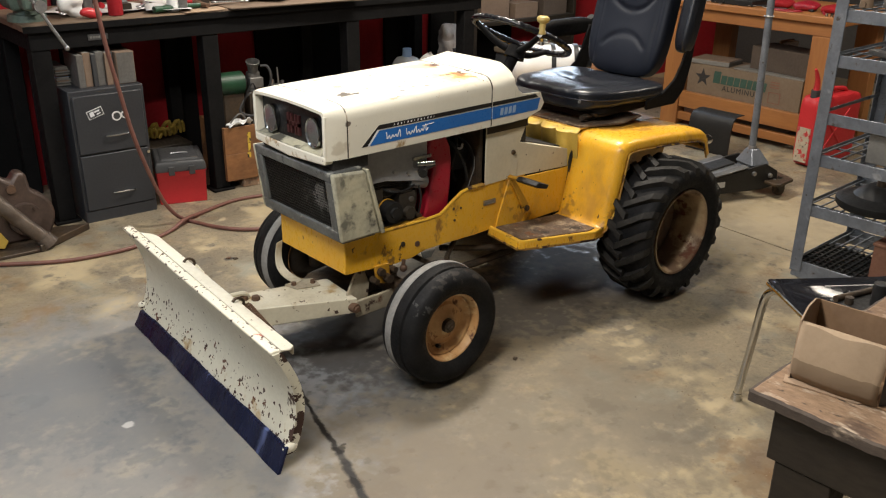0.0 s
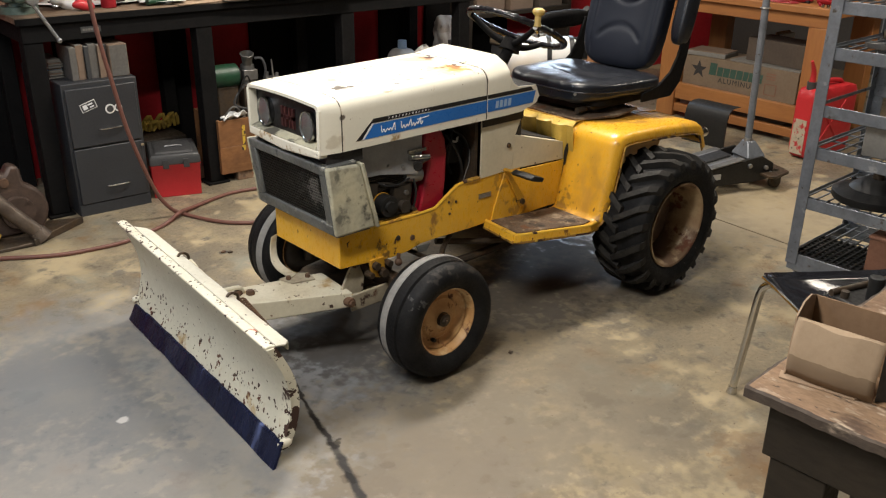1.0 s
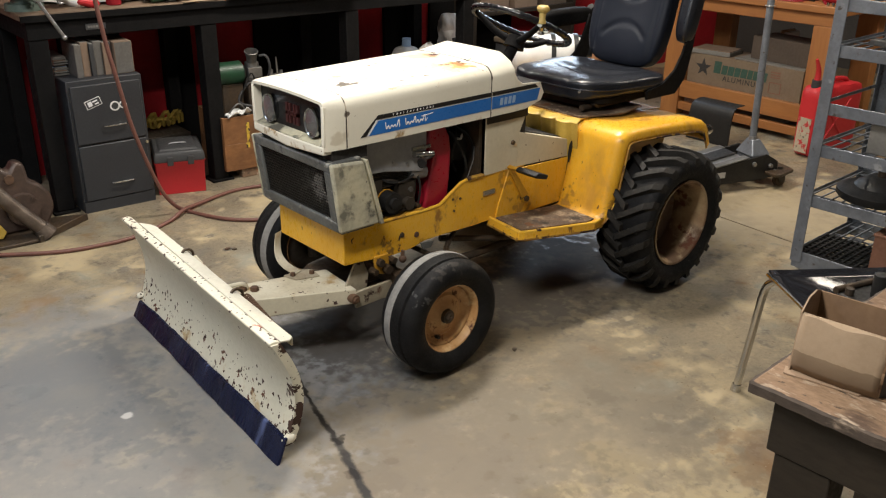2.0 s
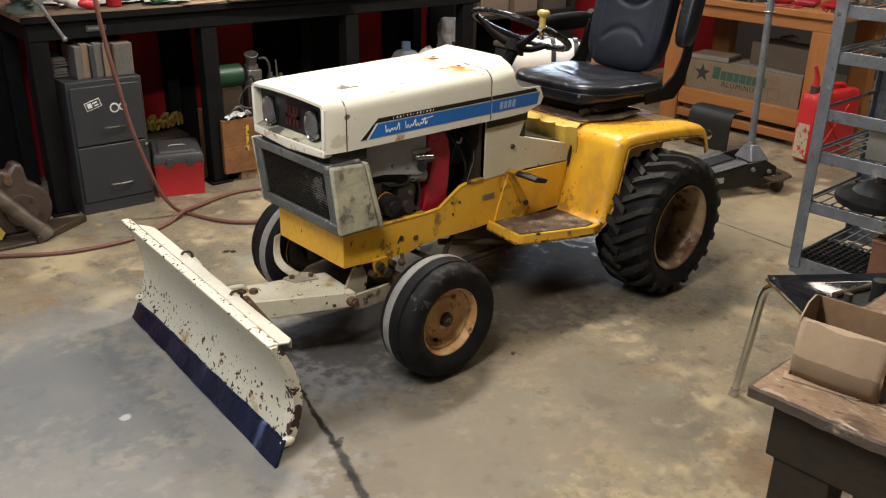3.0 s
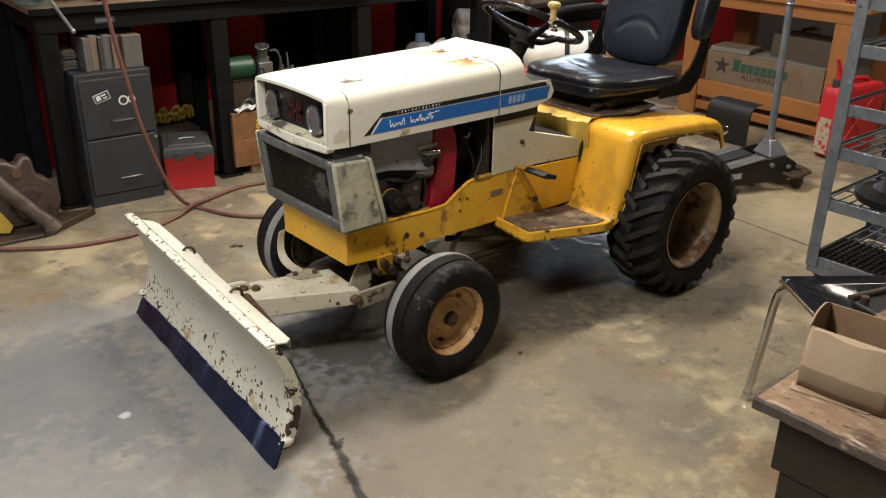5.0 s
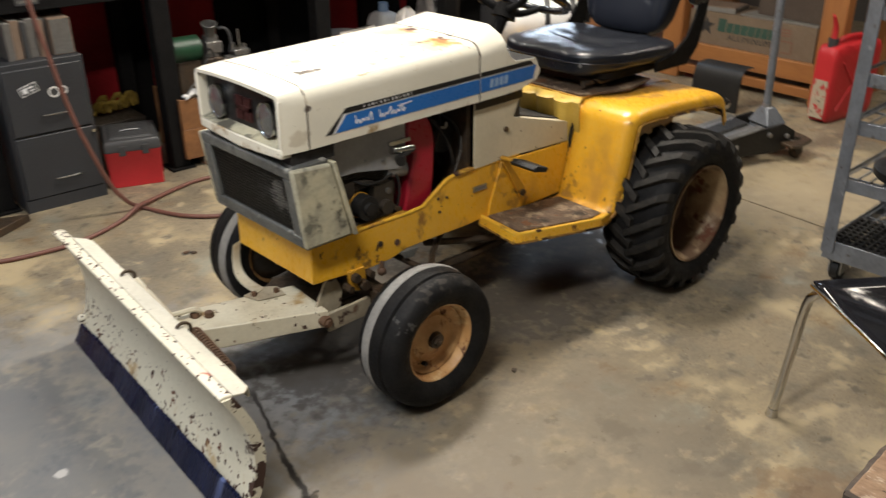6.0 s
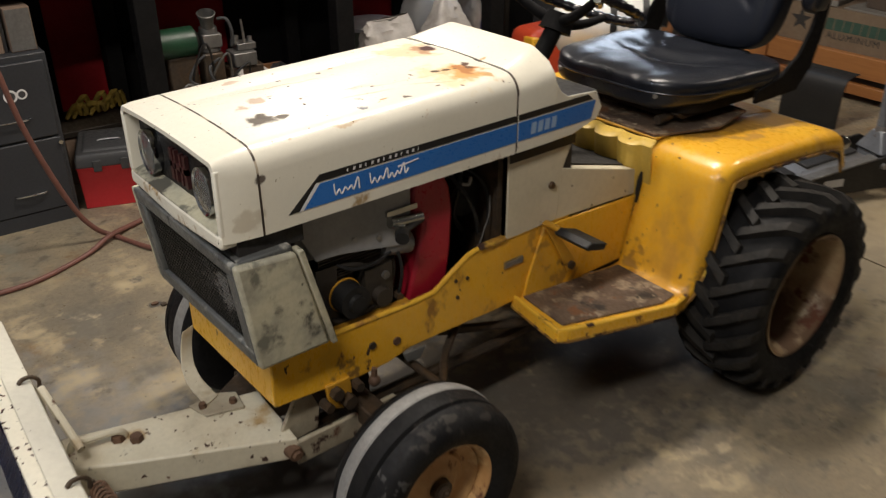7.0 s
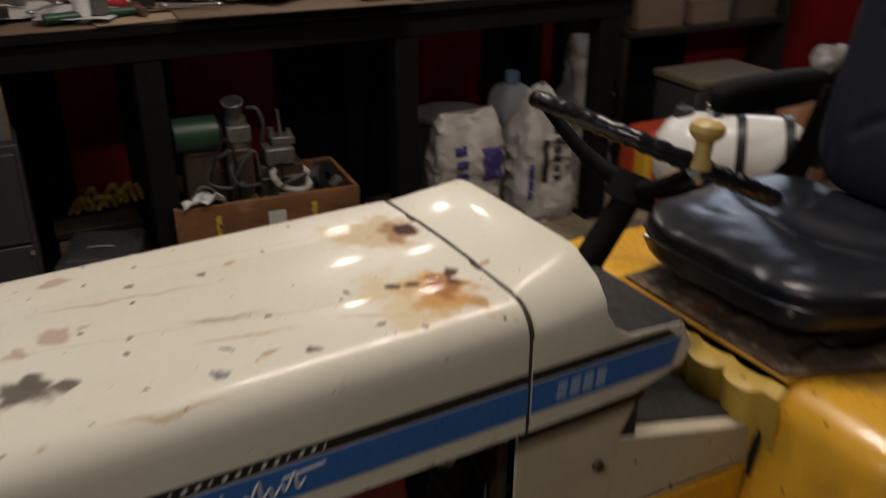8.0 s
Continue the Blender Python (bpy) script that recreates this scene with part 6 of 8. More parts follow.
for k in range(7):
    part("sheet", boxed(0, 0.066, 0, 0.22, 0, 0.004), M["pale_ink"] if k == 3 else M["dim_paper"], pp, at=pose(0.002 * (k % 3), 0.006 * (k % 4), 0.002 + k * 0.012, 0, (-4 + 3 * (k % 4)) * 0.5, (k % 5) - 2))
    part("sheet", boxed(0.006, 0.060, 0.01, 0.2, 0, 0.008), M["card_old"] if k % 2 else M["dim_paper"], pp, at=pose(0.002, 0.004, 0.006 + k * 0.012))


def toolbox():
    t = placed("toolbox", "red toolbox with a dark grey lid", "toolbox", pose(-1.091, 1.900, 0, 0, 0, -21) @ Matrix.Scale(1.011, 4))
    bm = B()
    loft(bm, [[(x, y, z) for x, y in ((-0.010 - o, 0.0 - o), (0.222 + o, 0.0 - o), (0.222 + o, 0.27 + o), (-0.010 - o, 0.27 + o))] for z, o in ((0, 0.0), (0.165, 0.006), (0.170, 0.010), (0.178, 0.010))])
    part("body", bm, M["red_plastic"], t, bevel=0.004)
    bm = B()
    loft(bm, [[(x, y, z) for x, y in ((-0.020 + o, -0.012 + o), (0.232 - o, -0.012 + o), (0.232 - o, 0.282 - o), (-0.020 + o, 0.282 - o))] for z, o in ((0.170, 0.0), (0.205, 0.002), (0.224, 0.010), (0.226, 0.030), (0.232, 0.036), (0.236, 0.050))])
    lid = part("lid", bm, M["dark_plastic"], t, "scuffed dark grey lid", bevel=0.006)
    bm = B()
    tube(bm, [(0.070, 0.10, 0.235), (0.072, 0.10, 0.240), (0.11, 0.10, 0.242), (0.148, 0.10, 0.240), (0.150, 0.10, 0.235)], 0.004, 8, 4)
    part("handle", bm, M["steel"], lid)
    for x_ in (0.06, 0.16):
        part("latch", boxed(x_ - 0.015, x_ + 0.015, -0.018, -0.010, 0.155, 0.200), M["dark_plastic"], t, bevel=0.002)


toolbox()

box_low = placed("storage_box", "low dark box behind the toolbox", "box", on_bench(0.52, 0.24))
part("body", boxed(0, 0.27, 0, 0.26, 0, 0.20), M["card_old"], box_low, bevel=0.004)
part("lid", boxed(-0.006, 0.276, -0.006, 0.266, 0.20, 0.225), M["dark_wood"], box_low, bevel=0.003)
gl = placed("work_glove", "crumpled yellow work gloves on a dark box", "gloves", on_bench(0.55, 0.30, 0.225))
rnd = random.Random(4)
for k in range(9):
    bm = B()
    cx, cy = 0.02 + 0.024 * k, 0.05 + 0.05 * rnd.random()
    tube(bm, [(cx, cy, 0.012), (cx + 0.02, cy + 0.01, 0.03 + 0.03 * rnd.random()), (cx + 0.045, cy - 0.02, 0.05 + 0.05 * rnd.random()), (cx + 0.06, cy, 0.02)], 0.010, 7, 3, radii=lambda t: 0.007 + 0.005 * math.sin(3 * t))
    part("finger", bm, M["yellow_cloth"], gl)


def crate():
    c = placed("wooden_crate", "brown wooden crate full of engine parts", "crate", pose(-0.720, 1.885, 0, 0, 0, -6.3) @ Matrix.Scale(1.02, 4))
    L_, D_, z0, z1 = 0.62, 0.34, 0.05, 0.335
    for k in range(2):
        part("front_slat", boxed(0, L_, 0, 0.016, z0 + k * 0.144, z0 + k * 0.144 + 0.1435), M["crate_wood"], c, bevel=0.002)
        part("back_slat", boxed(0, L_, D_ - 0.016, D_, z0 + k * 0.144, z0 + k * 0.144 + 0.1435), M["crate_wood"], c, bevel=0.002)
        for x_ in (0, L_ - 0.016):
            part("end_slat", boxed(x_, x_ + 0.016, 0.017, D_ - 0.017, z0 + k * 0.144, z0 + k * 0.144 + 0.1435), M["crate_wood"], c, bevel=0.002)
    part("bottom", boxed(0.016, L_ - 0.016, 0.017, D_ - 0.017, z0, z0 + 0.015), M["crate_wood"], c)
    for x_ in (0.09, 0.42):
        part("block", boxed(x_, x_ + 0.12, 0.01, D_ - 0.02, 0, z0), M["old_wood"], c, bevel=0.004)
    rr = random.Random(8)
    for x_ in (0.135, 0.46):
        bm = B()
        z = z0 + 0.115
        while z < z1 - 0.05:
            h = 0.02 + 0.035 * rr.random()
            box(bm, x_ - 0.006 - 0.008 * rr.random(), x_ + 0.005 + 0.008 * rr.random(), -0.0015, 0.0, z, min(z + h, z1))
            z += h + 0.004
        part("tape", bm, M["tape"], c, "torn black and yellow tape")
    part("label", boxed(0.30, 0.36, -0.0015, 0, z0 + 0.17, z0 + 0.24), M["paper"], c, "torn white label")
    return c


crate()
CR = pose(-0.720, 1.885, 0, 0, 0, -6.3) @ Matrix.Scale(1.02, 4)
# engine parts standing in the crate
pump = placed("pump", "green electric pump in the crate", "pump", CR @ pose(0.06, 0.12, 0.085))
bm = B()
box(bm, 0.0, 0.12, 0.0, 0.12, 0, 0.40)
part("stand", bm, M["greasy"], pump, bevel=0.01)
bm = B()
cyl(bm, (-0.02, 0.03, 0.45), (0.12, 0.03, 0.45), 0.060, 0.060, 22)
part("motor", bm, M["green"], pump, "green motor housing")
bm = B()
cyl(bm, (0.12, 0.03, 0.45), (0.135, 0.03, 0.45), 0.050, 0.04, 20)
part("end_cap", bm, M["black_metal"], pump)
carb = placed("carburettor", "dull alloy carburettor assembly in the crate", "engine part", CR @ pose(0.20, 0.10, 0.085))
bm = B()
box(bm, 0.0, 0.085, 0.0, 0.09, 0, 0.40)
part("mount", bm, M["greasy"], carb, bevel=0.008)
bm = B()
cyl(bm, (0.045, 0.045, 0.40), (0.045, 0.045, 0.50), 0.042, 0.036, 20)
box(bm, 0.008, 0.085, 0.0, 0.08, 0.42, 0.475)
part("bowl", bm, M["alloy"], carb, bevel=0.004)
part("intake", lathe(B(), [(0.026, 0.0), (0.028, 0.03), (0.037, 0.058), (0.033, 0.060), (0.024, 0.03), (0.022, 0.0)], (0.04, 0.03, 0.505), (-0.1, -0.35, 1), 24), M["alloy"], carb, "open alloy intake throat")
bm = B()
tube(bm, [(0.08, 0.02, 0.53), (0.11, 0.0, 0.53), (0.125, -0.01, 0.48), (0.12, 0.0, 0.42)], 0.007, 8, 5)
tube(bm, [(0.0, -0.01, 0.40), (-0.05, -0.05, 0.38), (-0.08, -0.05, 0.32), (-0.02, -0.06, 0.29), (0.04, -0.05, 0.30)], 0.006, 8, 5)
tube(bm, [(0.06, -0.01, 0.38), (0.0, -0.06, 0.36), (0.02, -0.07, 0.30), (0.09, -0.06, 0.29)], 0.006, 8, 5)
part("tubing", bm, M["dark_plastic"], carb)
mani = placed("manifold", "grimy grey manifold in the crate", "engine part", CR @ pose(0.31, 0.12, 0.065))
cast = part("casting", boxed(0.0, 0.15, 0.0, 0.11, 0.0, 0.34), M["greasy"], mani, bevel=0.006)
part("cover", boxed(0.02, 0.12, -0.01, 0.09, 0.341, 0.40), M["alloy"], mani, bevel=0.006)
part("flange", boxed(0.05, 0.13, 0.02, 0.09, 0.401, 0.43), M["alloy"], mani, bevel=0.004)
for k in range(5):
    part("rib", boxed(-0.004, 0.154, -0.006, 0.116, 0.05 + k * 0.06, 0.058 + k * 0.06), M["alloy"], cast, bevel=0.002)
bm = B()
cyl(bm, (0.085, 0.03, 0.42), (0.075, 0.02, 0.53), 0.006, 0.004, 10)
cyl(bm, (0.055, 0.05, 0.42), (0.055, 0.05, 0.46), 0.012, 0.012, 10)
cyl(bm, (0.115, 0.05, 0.42), (0.115, 0.05, 0.45), 0.010, 0.010, 10)
part("stud", bm, M["steel"], mani)
bm = B()
torus(bm, (0.10, -0.02, 0.30), (0.2, -0.5, 1), 0.065, 0.012, 26, 8)
part("hose_ring", bm, M["sack"], mani, "pale hose loop")
for k in range(5):
    o = placed("cable", "loose black cable hanging out of the crate", "cable", CR @ pose(0.05 + 0.075 * k, 0.04, 0.30), group="cables in the crate")
    bm = B()
    z_ = 0.10 + 0.05 * ((k * 7) % 4)
    tube(bm, [(0, 0.05, 0), (0.015, 0.0, z_ * 0.6), (0.05 + 0.01 * k, -0.02, z_), (0.09, 0.0, z_ * 0.7), (0.10, 0.04, 0.02)], 0.0045, 8, 5)
    part("cord", bm, M["black_metal"] if k % 2 else M["alloy"], o)
for k in range(6):
    o = placed("engine_part", "small greasy engine part in the crate", "engine part", CR @ pose(0.06 + 0.085 * k, 0.05 + 0.03 * (k % 2), 0.285, 25 * k, 0, 40 * k), group="parts in the crate")
    bm = B()
    cyl(bm, (0, 0, 0), (0, 0, 0.05 + 0.01 * (k % 3)), 0.024, 0.020, 12)
    box(bm, -0.035, 0.035, -0.012, 0.012, 0.012, 0.024)
    part("casting", bm, M["alloy"] if k % 2 else M["greasy"], o, bevel=0.002)
rag = placed("rag", "crumpled white rag on the crate", "rag", CR @ pose(0.02, 0.012, 0.325))
bm = B()
bmesh.ops.create_grid(bm, x_segments=14, y_segments=12, size=0.5)
for v_ in bm.verts:
    p = v_.co.copy()
    v_.co = Vector((0.075 + p.x * 0.13, 0.025 + p.y * 0.10, 0.022 + 0.030 * noise.noise(p * 3.2) + 0.012 * noise.noise(p * 8.0) + 0.02 * (p.x - p.y)))
part("cloth", bm, M["white_plastic"], rag, solid=0.003)
pul = placed("pulley", "small dark pulley wheel in the crate", "pulley", CR @ pose(0.47, 0.06, 0.29))
part("wheel", lathe(B(), [(0.015, -0.02), (0.05, -0.02), (0.055, -0.012), (0.045, 0.0), (0.055, 0.012), (0.05, 0.02), (0.015, 0.02)], (0.05, 0.04, 0.06), (0.6, -0.7, 0.3), 28), M["black_metal"], pul)
bm = B()
cyl(bm, (0.07, -0.02, 0.05), (0.085, -0.035, 0.075), 0.018, 0.016, 14)
part("bolt", bm, M["steel"], pul)


def sack(lx, ly, w, d_, h, seed, label, prints, top_w, rz=0.0):
    """A crumpled paper bag: block bottom, pinched top; prints follow its skin."""
    s_ = placed("absorbent_sack", label, "sack", on_bench(lx, ly, 0, rz), group="sacks under the bench")

    def skin(a, t, off=0.0):
        pinch = max(0.0, (t - 0.62) / 0.38)
        rx = w / 2 * (1 - (1 - top_w) * pinch ** 1.3) + off
        ry = d_ / 2 * (1 - 0.90 * pinch ** 1.2) + off
        cx, sy = math.cos(a), math.sin(a)
        q = (abs(cx) ** 4.5 + abs(sy) ** 4.5) ** (-1 / 4.5)
        p = Vector((w / 2 + rx * cx * q, d_ / 2 + ry * sy * q, h * t))
        nz = Vector((p.x * 7 + seed * 9, p.y * 7, p.z * 7))
        lump = 0.026 * noise.noise(nz) - 0.028 * abs(noise.noise(nz * 2.1)) - 0.016 * abs(noise.noise(nz * 4.3))
        if t < 0.02:
            lump = -0.01
        return p + Vector((cx, sy, 0)) * lump + Vector((0, 0, 0.02 * noise.noise(nz * 1.3) * pinch))

    bm = B()
    loft(bm, [[skin(2 * math.pi * k / 56, t) for k in range(56)] for t in [i / 34 for i in range(35)]])
    body = part("bag", bm, M["sack"], s_, angle=30)
    for x0, x1, t0, t1, mm in prints:
        def ang(f):
            f = 2 * f - 1
            return -math.pi / 2 + math.atan(f * 1.0) if abs(f) < 1 else -math.pi / 2 + f * math.pi / 4
        bm = B()
        loft(bm, [[skin(ang(x0 + (x1 - x0) * i / 10), t0 + (t1 - t0) * j_ / 10, 0.0022) for i in range(11)] for j_ in range(11)], closed=False)
        part("print", bm, M[mm], body, solid=0.0012)
    return s_


letters = tuple((0.20, 0.40, 0.22 + 0.11 * k, 0.29 + 0.11 * k, "purple") for k in range(5))
sack(1.885, 0.10, 0.30, 0.20, 0.47, 1.0, "crumpled white paper sack with purple printing beside the bench leg", letters + ((0.62, 0.98, 0.42, 0.70, "purple"), (0.62, 0.98, 0.12, 0.20, "ink")), 0.85)
sack(2.22, 0.04, 0.26, 0.22, 0.56, 2.6, "folded white sack with blue printing under the bench", tuple((0.56, 0.72, 0.30 + 0.07 * k, 0.345 + 0.07 * k, "ink") for k in range(6)) + ((0.32, 0.44, 0.30, 0.62, "ink"), (0.04, 0.16, 0.20, 0.46, "purple")), 0.25)
sack(2.60, 0.26, 0.23, 0.2, 0.68, 0.3, "tall white sack with dark printing beside the bench", ((0.20, 0.80, 0.30, 0.52, "purple"), (0.25, 0.75, 0.58, 0.78, "ink")), 0.9)
bk_ = placed("bucket", "pale grey plastic bucket behind the sacks", "bucket", on_bench(2.09, 0.44))
part("pail", lathe(B(), [(0.0005, 0.002), (0.12, 0.0), (0.145, 0.36), (0.152, 0.362), (0.152, 0.38), (0.142, 0.38), (0.118, 0.01), (0.0005, 0.012)], (0, 0, 0), (0, 0, 1), 30), M["olive"], bk_)
part("lid", lathe(B(), [(0.0005, 0.40), (0.13, 0.40), (0.155, 0.396), (0.158, 0.378), (0.152, 0.378), (0.148, 0.388), (0.0005, 0.390)], (0, 0, 0), (0, 0, 1), 30), M["sack"], bk_)
jug = placed("jug", "translucent blue-grey jug under the bench", "jug", on_bench(2.35, 0.38))
bm = B()
pillow(bm, -0.09, 0.09, -0.09, 0.09, 0, 0.50, 10, 12, 4.0)
part("bottle", bm, M["white_plastic"], jug)
bm = B()
cyl(bm, (0, 0, 0.50), (0, 0, 0.55), 0.03, 0.028, 18)
part("cap", bm, M["pale_ink"], jug)


# bench top clutter
def vise():
    v = placed("bench_vise", "grey-green bench vise with a hanging handle bar", "vise", on_bench(0.05, 0.16, 0.930))
    bm = B()
    cyl(bm, (0, 0, 0), (0, 0, 0.03), 0.085, 0.080, 24)
    cyl(bm, (0, 0, 0.03), (0, 0, 0.07), 0.055, 0.05, 20)
    part("base", bm, M["vise_green"], v)
    bm = B()
    prism(bm, [(-0.07, 0.05), (0.07, 0.05), (0.085, 0.10), (0.06, 0.17), (-0.06, 0.17), (-0.085, 0.10)], "y", -0.06, 0.12)
    part("body", bm, M["vise_green"], v, bevel=0.012)
    bm = B()
    prism(bm, [(-0.05, 0.06), (0.05, 0.06), (0.06, 0.16), (-0.06, 0.16)], "y", -0.17, -0.085)
    part("jaw", bm, M["vise_green"], v, bevel=0.012)
    bm = B()
    cyl(bm, (0, -0.22, 0.085), (0, 0.0, 0.085), 0.018, n=16)
    cyl(bm, (0, -0.245, 0.085), (0, -0.215, 0.085), 0.027, n=16)
    part("screw", bm, M["steel"], v)
    bm = B()
    tube(bm, [(-0.03, -0.23, 0.115), (0.085, -0.235, -0.10)], 0.008, 10, 1)
    pillow(bm, -0.042, -0.018, -0.242, -0.218, 0.105, 0.129, 6, 6, 2.0)
    pillow(bm, 0.073, 0.097, -0.247, -0.223, -0.112, -0.088, 6, 6, 2.0)
    part("handle", bm, M["steel"], v, "steel sliding handle")


vise()
ham = placed("hammer", "green-handled hammer lying on the bench", "hammer", on_bench(0.845, 0.09, 0.950, -168))
bm = B()
tube(bm, [(-0.01, 0, 0), (0.10, 0, 0.002), (0.26, 0, 0.0)], 0.014, 10, 3, radii=lambda t: 0.011 + 0.006 * t)
part("handle", bm, M["green"], ham, "green fibreglass handle")
bm = B()
cyl(bm, (-0.015, -0.055, 0), (-0.015, -0.02, 0), 0.022, 0.022, 16)
cyl(bm, (-0.015, -0.025, 0), (-0.015, 0.05, 0), 0.015, 0.012, 14)
part("head", bm, M["rust"], ham)
can = placed("spray_can", "dark red can on the bench", "can", on_bench(0.43, 0.10, 0.930))
bm = B()
cyl(bm, (0, 0, 0), (0, 0, 0.15), 0.034, 0.034, 22)
part("body", bm, M["wall_red"], can, bevel=0.004)
part("rim", lathe(B(), [(0.031, 0.148), (0.036, 0.150), (0.036, 0.156), (0.031, 0.156)], (0, 0, 0), (0, 0, 1), 22, closed=True), M["steel"], can)
can = placed("small_can", "small white canister on the bench", "can", on_bench(0.70, 0.07, 0.930))
bm = B()
cyl(bm, (0, 0, 0), (0, 0, 0.09), 0.028, 0.028, 22)
part("body", bm, M["white_plastic"], can, bevel=0.004)
ragr = placed("red_rag", "bright red shop rag on the bench", "rag", on_bench(0.30, 0.06, 0.930))
bm = B()
pillow(bm, -0.05, 0.05, -0.03, 0.03, 0, 0.05, 10, 8, 2.2, lump=0.016)
part("cloth", bm, M["red_plastic"], ragr)
o = placed("plastic_bag", "crumpled clear plastic bag beside the vise", "bag", on_bench(0.245, 0.15, 0.930))
bm = B()
pillow(bm, -0.06, 0.06, -0.05, 0.05, 0, 0.11, 18, 14, 2.2, lump=0.03)
part("film", bm, M["white_plastic"], o, angle=15)
rnd = random.Random(11)
for k in range(9):
    lx, ly = 0.28 + 0.23 * k * 0.55 + 0.06 * rnd.random(), 0.12 + 0.32 * rnd.random()
    sh = placed("sheet_of_paper", "loose white paper on the bench", "paper", on_bench(lx, ly, 0.932 + 0.003 * k, rnd.uniform(-50, 50)), group="papers on the bench")
    bm = B()
    bmesh.ops.create_grid(bm, x_segments=6, y_segments=6, size=0.5)
    for v_ in bm.verts:
        p = v_.co.copy()
        v_.co = Vector((p.x * 0.215, p.y * 0.28, 0.012 * (noise.noise(Vector((p.x * 2 + k, p.y * 2, k))) + 0.6)))
    part("sheet", bm, M["paper"], sh, solid=0.0008)
for k, (lx, ly, w, d_, rz, mm) in enumerate(((0.72, 0.0, 0.55, 0.30, 4, "card"), (0.95, -0.02, 0.75, 0.28, -2, "ply"), (0.80, 0.12, 0.40, 0.22, 9, "card_old"), (1.55, 0.02, 0.5, 0.3, 3, "card"))):
    sh = placed("cardboard_sheet", "flat cardboard sheet on the bench", "cardboard", on_bench(lx, ly, 0.931 + 0.005 * k, rz), group="sheets on the bench")
    part("sheet", boxed(0, w, -0.03, d_, 0, 0.004), M[mm], sh, bevel=0.001)
kinds = (("wrench", "steel"), ("drill_bit", "steel"), ("jar", "alloy"), ("fitting", "red_plastic"), ("block", "dark_wood"), ("fitting", "alloy"))
for k in range(26):
    nm, mm = kinds[k % 6]
    lx, ly = 0.20 + 0.068 * k, 0.04 + 0.26 * rnd.random()
    o = placed(nm, "small " + {"wrench": "steel wrench", "drill_bit": "steel drill bit", "jar": "dull metal jar", "fitting": "pipe fitting", "block": "dark wood block"}[nm] + " on the bench", nm.replace("_", " "), on_bench(lx, ly, 0.953, rnd.uniform(0, 180)), group="small tools on the bench")
    bm = B()
    if nm == "wrench":
        box(bm, -0.07, 0.07, -0.006, 0.006, 0, 0.006)
        torus(bm, (0.08, 0, 0.003), (0, 0, 1), 0.012, 0.005, 14, 6)
        torus(bm, (-0.08, 0, 0.003), (0, 0, 1), 0.010, 0.005, 14, 6)
    elif nm == "drill_bit":
        cyl(bm, (-0.05, 0, 0.005), (0.05, 0, 0.005), 0.005, 0.004, 8)
    elif nm == "jar":
        cyl(bm, (0, 0, 0), (0, 0, 0.05), 0.025, 0.025, 16)
        cyl(bm, (0, 0, 0.05), (0, 0, 0.062), 0.027, 0.027, 16)
    elif nm == "fitting":
        cyl(bm, (-0.02, 0, 0.014), (0.02, 0, 0.014), 0.014, 0.012, 12)
        cyl(bm, (0.02, 0, 0.014), (0.035, 0, 0.014), 0.009, 0.009, 6)
    else:
        box(bm, -0.035, 0.035, -0.02, 0.02, 0, 0.028)
    part("body", bm, M[mm], o, bevel=0.001)

# hanging air hose: from the bench to the floor, a loop and away
hose = thing("air_hose", "red-brown rubber air hose looped over the floor", "hose", (-0.005, -0.010, 0))
bm = B()
HR = 0.0095
tube(bm, [(-1.415, 1.62, 1.30), (-1.407, 1.60, 1.046), (-1.385, 1.60, 0.85), (-1.360, 1.60, 0.70), (-1.315, 1.60, 0.453), (-1.228, 1.61, 0.176), (-1.165, 1.61, 0.06), (-1.10, 1.595, HR), (-1.03, 1.41, HR), (-0.94, 1.30, HR), (-0.837, 1.256, HR), (-0.62, 1.26, HR), (-0.42, 1.36, HR), (-0.40, 1.55, HR),
              (-0.50, 1.66, HR), (-0.62, 1.69, HR), (-0.79, 1.714, HR), (-1.02, 1.640, 0.014), (-1.13, 1.575, 0.026), (-1.24, 1.515, HR), (-1.436, 1.44, HR), (-1.60, 1.445, HR), (-1.75, 1.483, HR), (-1.945, 1.60, HR), (-2.3, 1.85, HR), (-2.8, 1.95, HR)], HR, 12, 7)
part("tube", bm, M["hose"], hose)

# rusty machine at the left end of the bench
old = thing("cast_iron_machine", "rusty cast-iron machine part with a stained steel tube", "machine", (-1.737, 1.779, 0), 0)
bm = B()
prism(bm, [(-0.30, -0.10), (-0.05, -0.12), (0.225, 0.03), (0.235, 0.07), (0.10, 0.12), (-0.30, 0.14)], "z", 0.0, 0.016)
prism(bm, [(-0.05, -0.12), (0.225, 0.03), (0.228, 0.022), (-0.046, -0.130)], "z", 0.0, 0.034)
part("base_plate", bm, M["greasy"], old, "bent dark base plate with a raised edge", bevel=0.004)
bm = B()
prism(bm, [(-0.20, 0.016), (0.055, 0.016)] + [(-0.045 + 0.13 * math.cos(radians(a_)), 0.120 + 0.13 * math.sin(radians(a_))) for a_ in range(-40, 61, 10)] + [(-0.005, 0.25), (-0.015, 0.33), (-0.055, 0.345), (-0.085, 0.30), (-0.12, 0.33), (-0.20, 0.335)], "y", 0.02, 0.10)
part("casting", bm, M["old_iron"], old, "brown rusted casting", bevel=0.016)
bm = B()
cyl(bm, (-0.055, 0.02, 0.125), (-0.055, -0.004, 0.125), 0.075, 0.071, 32)
cyl(bm, (-0.010, -0.004, 0.170), (-0.010, -0.010, 0.170), 0.010, 0.009, 8)
part("boss", bm, M["old_iron"], old)
bm = B()
